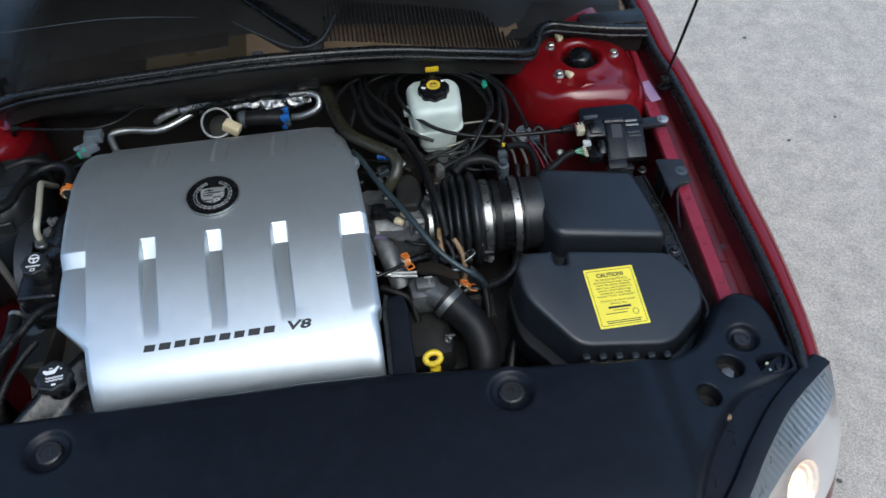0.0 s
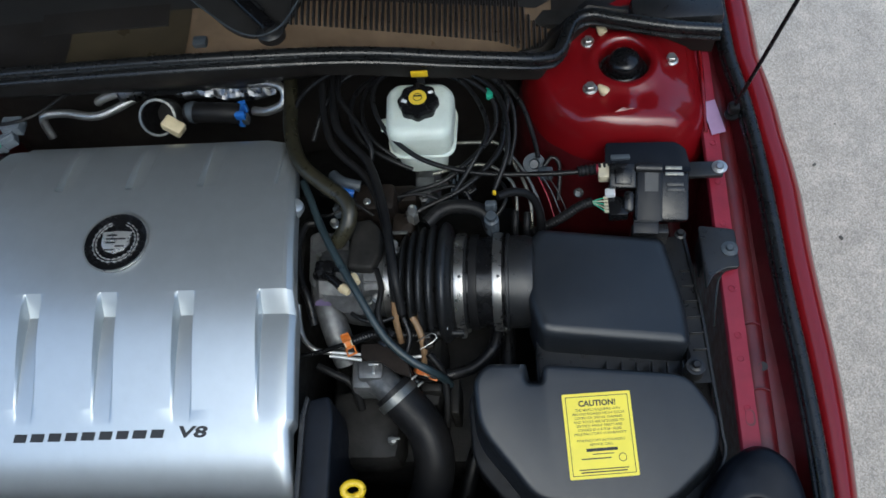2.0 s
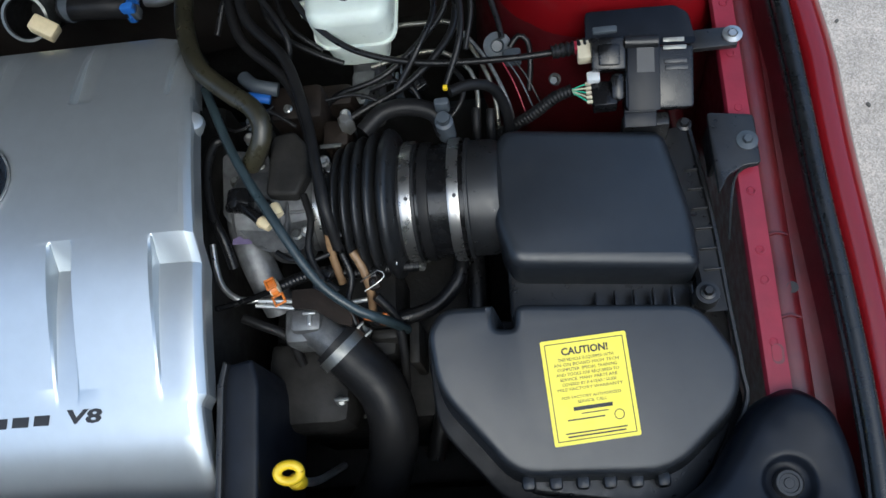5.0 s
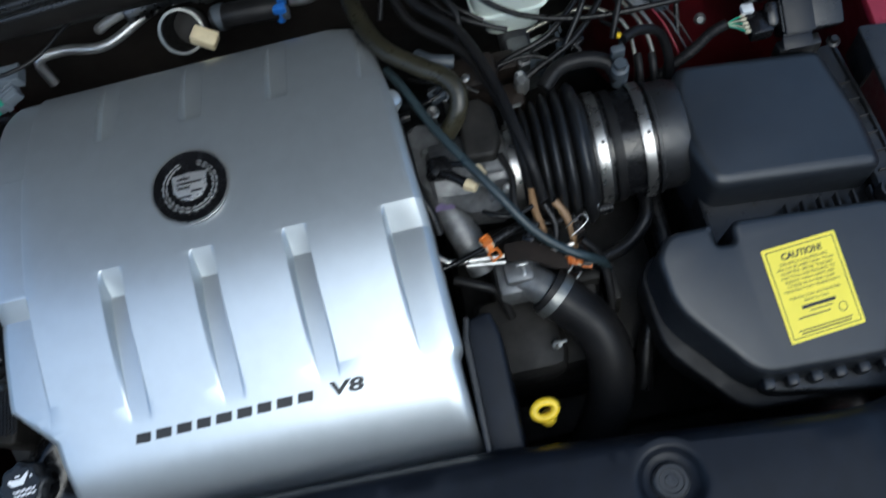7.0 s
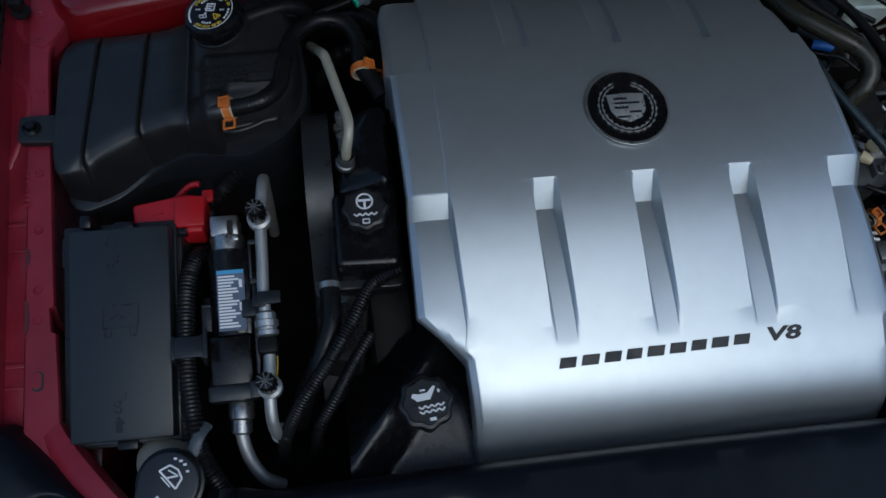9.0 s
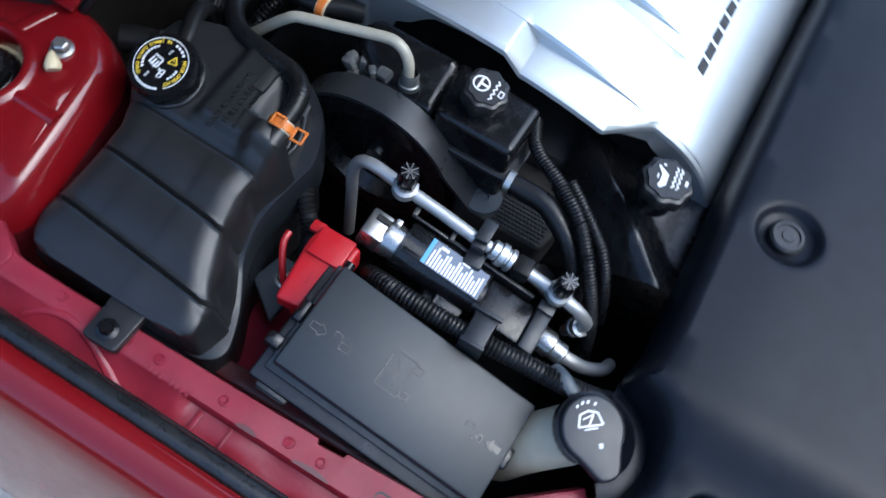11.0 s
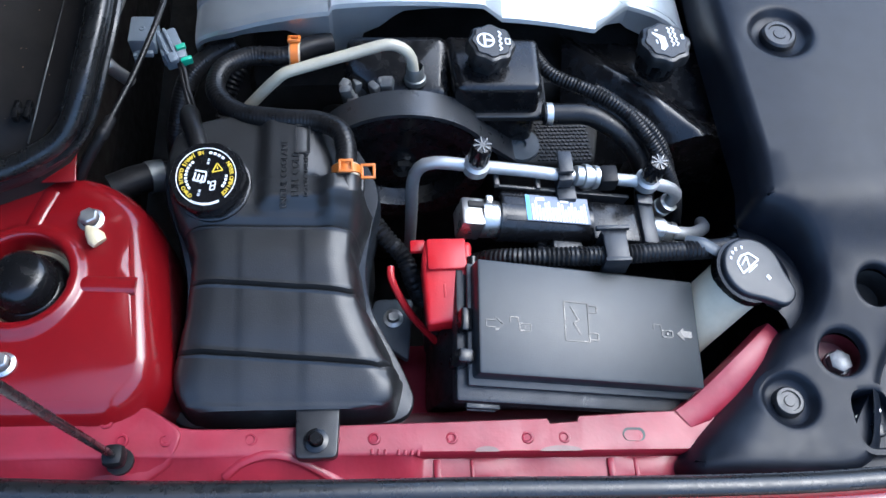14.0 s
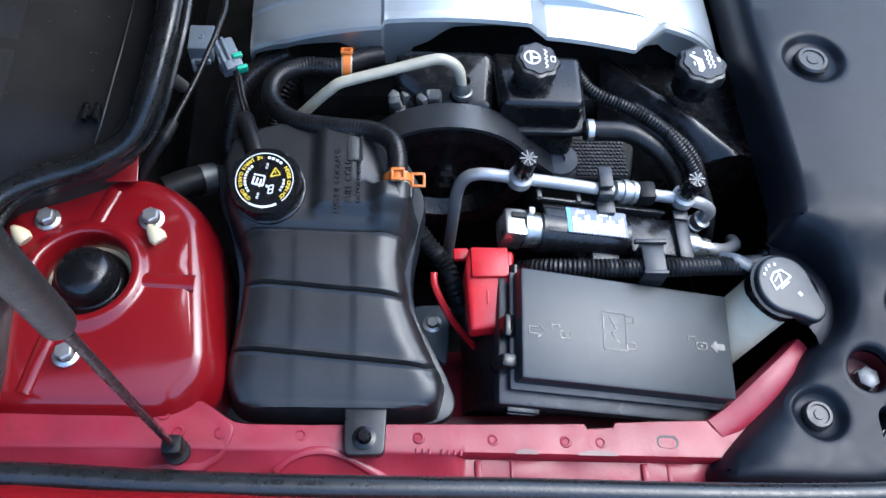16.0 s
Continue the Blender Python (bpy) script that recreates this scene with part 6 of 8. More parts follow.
pc, pm_ = fluid_cap(ps, (-0.368, -0.334, 0.964), 0.0230, (1, 0, 0.03), (0, 1, 0.10))
part("pictogram", merge(ring_flat(0.0066, 0.0082, pm_ @ Matrix.Translation((0, 0.006, 0)), 0.0004, 24), bar(-0.006, 0.007, 0.006, 0.007, 0.0022, pm_), bar(0, 0.006, 0, -0.001, 0.0022, pm_),
                        *[bar(-0.011 + 0.0055 * k, -0.006, -0.0083 + 0.0055 * k, -0.0085, 0.0014, pm_) for k in range(4)], *[bar(-0.0083 + 0.0055 * k, -0.0085, -0.0055 + 0.0055 * k, -0.006, 0.0014, pm_) for k in range(4)],
                        bar(-0.003, -0.012, 0.003, -0.012, 0.0010, pm_), bar(-0.003, -0.016, 0.003, -0.016, 0.0010, pm_), bar(-0.003, -0.012, -0.003, -0.016, 0.001, pm_), bar(0.003, -0.012, 0.003, -0.016, 0.001, pm_)), WHITEINK, pc, "white steering pictogram")

# ---------------------------------------------------------------- oil filler
oil = thing("oil_filler", (-0.33, -0.515, 0.72), "black oil filler housing with a scalloped pictogram cap", "oil filler")
part("housing", prism(round_poly([(-0.366, -0.625), (-0.272, -0.625), (-0.272, -0.486), (-0.318, -0.446), (-0.345, -0.446), (-0.362, -0.470)], 0.014), 0.72, 0.850, 0.016, 4), GLOSS, oil)


def housing_z(x, y):
    """The housing's moulded top: a slanted ridge, a dished seat for the cap on one side and a steep flank on the other."""
    d = (x + 0.330) * -0.756 + (y + 0.472) * 0.655
    along_ = smooth01(-0.56, -0.50, y)
    return 0.893 - 0.010 * (1 - along_) - (1.35 * math.sqrt(d * d + 0.00003) if d > 0 else min(0.026, 0.75 * math.sqrt(d * d + 0.00003)))


part("housing_top", loft([[(x, y, max(0.80, housing_z(x, y))) for y in (-0.625 + 0.005 * k for k in range(41))] for x in (-0.402 + 0.005 * i for i in range(27))], closed=False), GLOSS, oil, "glossy black moulded ridge", sharp=70)
part("filler_neck", lathe([(0.020, -0.03), (0.020, 0.0)], 24, Matrix.Translation((-0.329, -0.514, 0.924))), GLOSS, oil)
oc, om = fluid_cap(oil, (-0.329, -0.515, 0.920), 0.0274, (1, 0.10, 0.0), (-0.1, 1, 0.05))
part("pictogram", merge(plate([(-0.013, 0.006), (-0.008, 0.001), (0.004, 0.001), (0.011, 0.012), (0.009, 0.013), (0.002, 0.0075), (-0.006, 0.0075), (-0.011, 0.009)], om), bar(-0.004, 0.0105, 0.001, 0.0105, 0.0016, om), bar(0.013, 0.009, 0.013, 0.006, 0.002, om),
                        *[bar(-0.008 + 0.006 * k, -0.004 - j * 0.0045, -0.005 + 0.006 * k, -0.0065 - j * 0.0045, 0.0016, om) for k in range(4) for j in range(2)],
                        *[bar(-0.005 + 0.006 * k, -0.0065 - j * 0.0045, -0.002 + 0.006 * k, -0.004 - j * 0.0045, 0.0016, om) for k in range(4) for j in range(2)],
                        bar(0.000, -0.017, 0.006, -0.017, 0.003, om)), WHITEINK, oc, "white oil can pictogram")

# ---------------------------------------------------------------- relay canister with label, aluminium lines over it
can = thing("relay_canister", (-0.508, -0.40, 0.85), "black canister with a slate blue printed label and bright end cap", "canister")
cm = frame_at((-0.5035, -0.390, 0.9075), (0, -1, -0.19), (1, 0, 0))
part("canister_body", tube([cm @ Vector((x, -0.003, -0.0195)) for x in (-0.052, -0.02, 0.01, 0.034)], 0.0200, 28), GLOSS, can)
part("canister_shell", merge(rbox((0.086, 0.028, 0.020), (-0.009, 0.0, -0.0105), cm, 0.004), rbox((0.086, 0.012, 0.026), (-0.009, 0.013, -0.016), cm, 0.003)), GLOSS, can)
part("canister_block", rbox((0.052, 0.040, 0.034), (0.060, -0.004, -0.0215), cm, 0.003), GLOSS, can)
part("block_end", merge(rbox((0.016, 0.044, 0.040), (0.089, -0.005, -0.020), cm, 0.003), rbox((0.016, 0.010, 0.004), (0.088, 0.018, 0.001), cm, 0.001)), LID, can)
part("end_cap", merge(rbox((0.022, 0.028, 0.030), (-0.077, -0.004, -0.020), cm, 0.003), lathe([(0.017, 0), (0.0175, 0.003), (0.0165, 0.016)], 24, cm @ Matrix.Translation((-0.068, -0.003, -0.0195)) @ pose(0, 0, 0, 0, 90, 0))), CHROME, can, "bright metal end cap")
part("cap_slot", rbox((0.016, 0.006, 0.004), (-0.074, 0.002, -0.005), cm, 0.001), GRIME, can)
part("end_contact", rbox((0.006, 0.006, 0.008), (-0.063, 0.007, -0.004), cm, 0.001), CHROME, can)
part("saddle", rbox((0.030, 0.052, 0.012), (0.004, -0.006, -0.036), cm, 0.004), BLACK, can)
part("saddle", rbox((0.012, 0.048, 0.026), (0.078, -0.004, -0.034), cm, 0.003), BLACK, can)
part("side_tab", merge(rbox((0.026, 0.012, 0.004), (0.014, -0.026, -0.018), cm, 0.0015), rbox((0.004, 0.012, 0.020), (0.001, -0.026, -0.026), cm, 0.0015)), LID, can)
part("bracket_frame", merge(rbox((0.044, 0.003, 0.005), (-0.036, 0.034, 0.004), cm, 0.001), rbox((0.044, 0.003, 0.004), (-0.036, 0.020, 0.000), cm, 0.001), rbox((0.005, 0.016, 0.004), (-0.056, 0.027, 0.002), cm, 0.001), rbox((0.005, 0.016, 0.004), (-0.017, 0.027, 0.002), cm, 0.001),
                            rbox((0.100, 0.004, 0.030), (0.024, 0.022, -0.016), cm, 0.001)), BLACK, can, "black bracket with an open window")
plab = part("label", rbox((0.060, 0.0265, 0.0006), (0, 0, 0.0002), cm, 0.0), SLATELABEL, can, "slate blue label with white print")
lmx = cm @ Matrix.Translation((0, 0, 0.0004))
part("label_band", bar(-0.0280, -0.0128, -0.0280, 0.0128, 0.0038, lmx, 0.0003), BLUELABEL, plab, "blue label band")
for k in range(17):
    part("print_line", bar(-0.0235 + 0.0031 * k, -0.0122, -0.0235 + 0.0031 * k, 0.004 + 0.004 * math.sin(k * 1.7), 0.0019, lmx, 0.0003), WHITEINK, plab)
part("print_mark", merge(bar(-0.020, 0.0095, -0.012, 0.0095, 0.003, lmx, 0.0003), bar(0.003, 0.0095, 0.011, 0.0095, 0.004, lmx, 0.0003)), WHITEINK, plab)

ac = thing("refrigerant_line", (-0.475, -0.40, 0.90), "bright aluminium refrigerant line with black capped ports", "pipe")
part("line", tube([(-0.468, -0.262, 0.78), (-0.467, -0.262, 0.860), (-0.467, -0.262, 0.902), (-0.466, -0.267, 0.922), (-0.467, -0.281, 0.932), (-0.470, -0.317, 0.930), (-0.471, -0.36, 0.923), (-0.472, -0.392, 0.917), (-0.471, -0.422, 0.910), (-0.470, -0.45, 0.904),
                   (-0.4715, -0.479, 0.900), (-0.4720, -0.500, 0.893), (-0.4710, -0.513, 0.880), (-0.468, -0.516, 0.864), (-0.466, -0.511, 0.846), (-0.462, -0.505, 0.82)], 0.0059, 16), ALU, ac)
for yv, zv in ((-0.317, 0.932), (-0.479, 0.902)):
    mv = along((-0.471, yv, zv), (-0.4725, yv - 0.002, zv + 0.03))
    part("port", lathe([(0.0075, -0.008), (0.0116, -0.005), (0.0116, 0.004), (0.0085, 0.006), (0.0085, 0.011)], 22, mv), ALU, ac)
    part("port_cap", lathe([(0.0090, 0.010), (0.0096, 0.012), (0.0092, 0.030), (0.0076, 0.0325), (0, 0.0335)], 48, mv, lobes=12, depth=0.10), GLOSS, ac, "black ribbed port cap")
    part("cap_star", merge(*[bar(0, 0, 0.0080 * math.cos(radians(45 * k)), 0.0080 * math.sin(radians(45 * k)), 0.0011, mv @ Matrix.Translation((0, 0, 0.0335)), 0.0006) for k in range(8)]), ALLOY, ac)
part("line_bracket", merge(rbox((0.012, 0.013, 0.020), (-0.476, -0.398, 0.913), b=0.001), rbox((0.022, 0.013, 0.004), (-0.466, -0.398, 0.927), b=0.001), rbox((0.016, 0.018, 0.008), (-0.486, -0.400, 0.906), b=0.002)), LID, ac)
fx = along((-0.471, -0.407, 0.9135), (-0.470, -0.455, 0.903))
part("fitting", lathe([(0.0070, 0), (0.0095, 0.002), (0.0095, 0.008), (0.0115, 0.009), (0.0115, 0.015), (0.0095, 0.016), (0.0095, 0.018), (0.0112, 0.019), (0.0112, 0.023), (0.007, 0.025)], 12, fx), STEEL, ac, "bright hex fitting")
part("fitting_boot", rbox((0.019, 0.017, 0.018), (-0.4705, -0.4405, 0.907), b=0.003), RUBBER, ac)
part("elbow_nut", lathe([(0.011, 0), (0.0125, 0.002), (0.0125, 0.016), (0.010, 0.018), (0.010, 0.030), (0.007, 0.032)], 16, along((-0.502, -0.481, 0.868), (-0.504, -0.516, 0.859))), CHROME, ac)
part("elbow", tube([(-0.504, -0.508, 0.861), (-0.502, -0.521, 0.856), (-0.498, -0.534, 0.848), (-0.487, -0.551, 0.838), (-0.470, -0.558, 0.82)], 0.0064, 12), ALU, ac)
part("crimp", lathe([(0.0060, -0.001), (0.0095, 0), (0.0095, 0.007), (0.0082, 0.008), (0.0082, 0.010), (0.0095, 0.011), (0.0095, 0.017), (0.006, 0.018)], 18, along((-0.4672, -0.5145, 0.857), (-0.464, -0.5075, 0.835))), STEEL, ac)

# ---------------------------------------------------------------- pulley, belt and pump
pul = thing("steering_pulley", (-0.405, -0.255, 0.75), "large black pulley with a ribbed drive belt", "pulley")
pmx = along((-0.424, -0.256, 0.855), (-0.360, -0.256, 0.855))
part("pulley_disc", lathe([(0, 0.006), (0.012, 0.006), (0.014, 0.012), (0.056, 0.016), (0.061, 0.008), (0.064, 0.001), (0.084, 0.0), (0.084, 0.026), (0, 0.030)], 56, pmx), GLOSS, pul)
part("hub_bolt", lathe([(0.011, 0.000), (0.011, 0.008), (0, -0.001)], 6, pmx), GRIME, pul)
belt_line = [(-0.172, 0.80)] + [(-0.256 - 0.0855 * math.cos(radians(a)), 0.855 + 0.0855 * math.sin(radians(a))) for a in range(180, 24, -8)] + [(-0.385, 0.845), (-0.47, 0.78)]
belt_rows = []
for k, (y, z) in enumerate(belt_line):
    t_ = Vector(belt_line[min(k + 1, len(belt_line) - 1)]) - Vector(belt_line[max(k - 1, 0)])
    nrm = Vector((t_.y, -t_.x)).normalized() * 0.0045
    if nrm.y < 0:
        nrm = -nrm
    belt_rows.append([(-0.424, y, z), (-0.396, y, z), (-0.396, y + nrm.x, z + nrm.y), (-0.424, y + nrm.x, z + nrm.y)])
part("drive_belt", loft(belt_rows, cap_start=True, cap_end=True), BELT, pul, "black flat-backed drive belt")
pump = thing("steering_pump", (-0.375, -0.235, 0.85), "grey cast alloy steering pump with a crimped hose end", "pump")
part("pump_body", rbox((0.034, 0.066, 0.040), (-0.366, -0.236, 0.893), b=0.010), PUMPALLOY, pump, "pale cast alloy pump body")
rnd = random.Random(11)
for k in range(16):
    w, d, h = rnd.uniform(0.007, 0.013), rnd.uniform(0.007, 0.014), rnd.uniform(0.022, 0.040)
    at = (-0.384 + rnd.uniform(0, 0.022), -0.204 - 0.0034 * k + rnd.uniform(-0.003, 0.003), 0.918 - 0.5 * h + rnd.uniform(0.002, 0.024))
    part("cast_lug", rbox((w, d, h), (0, 0, 0), Matrix.Translation(at) @ pose(0, 0, 0, rnd.uniform(-14, 14), rnd.uniform(-14, 14), rnd.uniform(0, 90)), 0.0028), PUMPALLOY, pump)
pp = thing("pressure_pipe", (-0.38, -0.20, 0.90), "bare yellowed steel pressure pipe with a crimp", "pipe")
part("pipe", tube([(-0.408, -0.080, 0.890), (-0.401, -0.110, 0.922), (-0.397, -0.135, 0.951), (-0.3955, -0.144, 0.960), (-0.3935, -0.1515, 0.966), (-0.391, -0.164, 0.969), (-0.384, -0.200, 0.9755), (-0.3785, -0.228, 0.9805), (-0.3765, -0.241, 0.9825), (-0.3765, -0.250, 0.981), (-0.378, -0.258, 0.976), (-0.380, -0.263, 0.967), (-0.381, -0.265, 0.953)], 0.0052, 12), CREAMPIPE, pp)
part("crimp_sleeve", lathe([(0.0075, 0), (0.0085, 0.002), (0.0085, 0.012), (0.0100, 0.013), (0.0100, 0.018), (0, 0.018)], 16, along((-0.380, -0.266, 0.958), (-0.384, -0.268, 0.925))), DULLSTEEL, pp)
ten = thing("tensioner_cover", (-0.393, -0.39, 0.80), "meshed grey timing cover with a round boss", "cover")
part("plate", prism(round_poly([(-0.425, -0.445), (-0.380, -0.455), (-0.365, -0.36), (-0.392, -0.340), (-0.424, -0.352)], 0.008), 0.80, 0.866, 0.004), GRIME, ten)
part("boss", lathe([(0.0195, 0), (0.0190, 0.004), (0.006, 0.005), (0.005, 0.002), (0, 0.002)], 28, Matrix.Translation((-0.404, -0.372, 0.866))), GREYCONN, ten)
mesh_pcs = []
for i in range(13):
    for j in range(11):
        mesh_pcs.append(lathe([(0.0017, 0), (0.0017, 0.0016), (0, 0.0016)], 6, Matrix.Translation((-0.421 + 0.0044 * j, -0.390 - 0.0041 * i - 0.002 * (j % 2), 0.8662))))
part("mesh_grid", merge(*mesh_pcs), BLACK, ten)

# connector at the bulkhead
con = thing("wire_connector", (-0.345, -0.030, 0.92), "grey plastic wiring connector with a green latch", "connector")
km = Matrix.Translation((-0.3395, -0.0440, 0.938)) @ pose(0, 0, 0, 0, 8, 204)
part("connector_body", merge(rbox((0.030, 0.023, 0.018), (-0.330, -0.0205, 0.946), b=0.0015), lathe([(0.0030, 0), (0.0024, 0.0008), (0.0010, 0.0008), (0.0008, 0.0002), (0, 0.0002)], 12, Matrix.Translation((-0.330, -0.0205, 0.955))),
                             rbox((0.004, 0.016, 0.006), (-0.347, -0.021, 0.940), b=0.001), rbox((0.006, 0.003, 0.014), (-0.349, -0.013, 0.936), b=0.001)), LIGHTCONN, con)
part("plug", merge(rbox((0.034, 0.020, 0.015), (0, 0, 0), km, 0.002), rbox((0.034, 0.003, 0.004), (0, -0.006, 0.0085), km, 0.0008), rbox((0.034, 0.003, 0.004), (0, 0.0, 0.0085), km, 0.0008), rbox((0.008, 0.022, 0.018), (0.006, 0, -0.001), km, 0.0015),
                   rbox((0.010, 0.008, 0.006), (0.016, -0.003, 0.009), km, 0.001)), LIGHTCONN, con, "ribbed light grey plug")
part("latch", merge(rbox((0.005, 0.009, 0.004), (0.007, 0.0075, 0.0085), km, 0.0008), rbox((0.004, 0.010, 0.009), (0.0185, 0.0080, 0.002), km, 0.0008)), GREEN, con, "green latch")
for o in (0.0, 0.0035):
    part("connector_lead", tube([(-0.348 - o, -0.049, 0.938), (-0.358 - o, -0.053 - o, 0.935), (-0.377 - o, -0.057 - o, 0.930), (-0.395, -0.062 - o, 0.927), (-0.412, -0.067, 0.918)], 0.0022, 8), RUBBER, con)


# ---------------------------------------------------------------- air cleaner
air = thing("air_cleaner", (0.53, -0.38, 0.70), "black plastic air cleaner with a ribbed tray and yellow caution label", "air cleaner")


def air_tilt(x, y):
    return -0.19 * (x - 0.515) + 0.25 * (y + 0.48)


LIDP = [(0.378, -0.403), (0.362, -0.424), (0.368, -0.478), (0.437, -0.558), (0.572, -0.558), (0.598, -0.548), (0.655, -0.497), (0.661, -0.453), (0.626, -0.403), (0.4465, -0.400), (0.4455, -0.4225), (0.4285, -0.4225), (0.4275, -0.4005)]
lower = part("front_lid", prism(round_poly(LIDP, [0.022] * 10 + [0.006, 0.003, 0.003, 0.006], 5), 0.80, 0.893, 0.008, 4, topf=air_tilt, draft=0.008), LID, air, "flat-topped black lid", sharp=50)
part("lid_flange", prism(round_poly([(x * 1.0 + (0.010 if x > 0.5 else -0.010), y + (0.004 if y > -0.45 else -0.024)) for x, y in LIDP[:10]], 0.022, 5), 0.80, 0.832, 0.004, topf=lambda x, y: 0.6 * air_tilt(x, y)), RUBBER, air)
for k in range(6):
    x = 0.448 + 0.026 * k
    y = -0.563
    part("edge_notch", rbox((0.013, 0.014, 0.020), (x, y, 0.866 + air_tilt(x, y)), b=0.004), LID, lower)


def house_tilt(x, y):
    return -0.19 * (x - 0.54) + 0.02 * (y + 0.28)


part("rear_housing", prism(round_poly([(0.446, -0.358), (0.637, -0.362), (0.634, -0.30), (0.616, -0.208), (0.445, -0.204), (0.430, -0.24), (0.432, -0.31)], 0.014, 4),
                           0.80, 0.900, 0.014, 4, topf=house_tilt), LID, air, "rounded rear housing", sharp=50)
part("front_step", prism(round_poly([(0.452, -0.392), (0.62, -0.392), (0.632, -0.350), (0.446, -0.350)], 0.01), 0.76, 0.822, 0.010, topf=house_tilt), BLACK, air)
part("tray", prism(round_poly([(0.44, -0.57), (0.60, -0.592), (0.664, -0.50), (0.668, -0.43), (0.662, -0.20), (0.645, -0.176), (0.44, -0.186)], 0.02), 0.66, 0.838, 0.005, topf=house_tilt), BLACK, air, "black lower tray with stiffening ribs")
ribs = part("tray_rim", tube([(0.650, -0.19, 0.846), (0.660, -0.30, 0.846), (0.664, -0.40, 0.843), (0.667, -0.46, 0.840), (0.664, -0.50, 0.836), (0.61, -0.58, 0.830), (0.56, -0.603, 0.838)], 0.0030, 6), BLACK, air)
for k in range(6):
    part("rib", rbox((0.017, 0.0020, 0.010), (0.6465 + 0.0012 * k, -0.24 - 0.023 * k, 0.843), b=0.0006), BLACK, air)
for k in range(6):
    part("rib", rbox((0.0025, 0.022, 0.014), (0.53 + 0.020 * k, -0.384 + 0.001 * k, 0.848 - 0.003 * k), b=0.0006), BLACK, air)
part("tray_ledge", loft([[(xi, y, 0.836), (xi + 0.004, y, 0.842), (xo - 0.002, y, 0.8445), (xo, y, 0.838), (xo + 0.001, y, 0.80)] for y, xi, xo in ((-0.186, 0.606, 0.651), (-0.21, 0.614, 0.655), (-0.30, 0.630, 0.662), (-0.36, 0.636, 0.665), (-0.40, 0.636, 0.666))], closed=False), BLACK, air, "flat black tray ledge", sharp=50)
hexbolt(air, (0.640, -0.386, 0.868), (0, 0, 1), 0.005, BLACK, "screw", 0.008, 1.6)
hexbolt(air, (0.641, -0.196, 0.868), (0, 0, 1), 0.005, BLACK, "screw", 0.008, 1.6)
part("boss", lathe([(0.013, -0.02), (0.012, -0.001), (0, 0)], 18, Matrix.Translation((0.640, -0.386, 0.868))), BLACK, air)
part("bracket", merge(prism(round_poly([(0.660, -0.292), (0.672, -0.272), (0.690, -0.262), (0.706, -0.262), (0.707, -0.205), (0.660, -0.198)], 0.005), 0.890, 0.895, 0.0015), rbox((0.005, 0.046, 0.06), (0.667, -0.222, 0.862), b=0.0015)), BLACK, air, "black bracket on the rail")
hexbolt(air, (0.696, -0.235, 0.895), (0, 0, 1), 0.0050, GREYCONN, "bracket_bolt", 0.006, 2.2)
part("bracket_wire", tube([(0.702, -0.262, 0.893), (0.688, -0.264, 0.890), (0.680, -0.272, 0.882), (0.676, -0.295, 0.868), (0.673, -0.325, 0.850)], 0.0016, 6), BLACK, air)

# caution label on the lid
U, V = Vector((0.0825, 0.0095, -0.0175)), Vector((-0.0025, 0.0965, 0.0245))
lo = Vector((0.4755, -0.5335, 0.893 + air_tilt(0.4755, -0.5335) + 0.0006))
lx, ly = Vector((U.x, U.y, U.x * -0.19 + U.y * 0.25)), Vector((V.x, V.y, V.x * -0.19 + V.y * 0.25))
LW, LH = lx.length, ly.length
lmat = frame_at(lo, lx, ly)
label = part("caution_label", plate(round_poly([(0, 0), (LW, 0), (LW, LH), (0, LH)], 0.002, 3), lmat, 0.0004), LABELYELLOW, air, "yellow paper caution label")
lt = lmat @ Matrix.Translation((0, 0, 0.0005))
part("label_border", merge(bar(0.004, 0.004, LW - 0.004, 0.004, 0.0008, lt, 0.0001), bar(0.004, LH - 0.004, LW - 0.004, LH - 0.004, 0.0008, lt, 0.0001),
                           bar(0.004, 0.004, 0.004, LH - 0.004, 0.0008, lt, 0.0001), bar(LW - 0.004, 0.004, LW - 0.004, LH - 0.004, 0.0008, lt, 0.0001)), INK, label)
text("CAUTION!", 0.0096, lt @ Matrix.Translation((LW / 2, LH - 0.0125, 0)), INK, label, depth=0.0001, width=1.0, bold=0.0003)
LINES = ["THIS VEHICLE IS EQUIPPED WITH", "AN ON BOARD HIGH TECH", "COMPUTER. SPECIAL TRAINING", "AND TOOLS ARE REQUIRED TO", "SERVICE. MANY PARTS ARE", "COVERED BY A 4-YEAR / 50,000", "MILE FACTORY WARRANTY"]
yy = LH - 0.0200
for i, tx in enumerate(LINES):
    wd = min(1.55, 0.066 / (0.0042 * 0.62 * len(tx)))
    text(tx, 0.0042, lt @ Matrix.Translation((LW / 2, yy, 0)), INK, label, depth=0.0001, width=wd)
    yy -= 0.0047
for tx in ("FOR FACTORY AUTHORIZED", "SERVICE, CALL"):
    text(tx, 0.0040, lt @ Matrix.Translation((LW / 2, yy - 0.003, 0)), INK, label, depth=0.0001, width=1.1)
    yy -= 0.0047
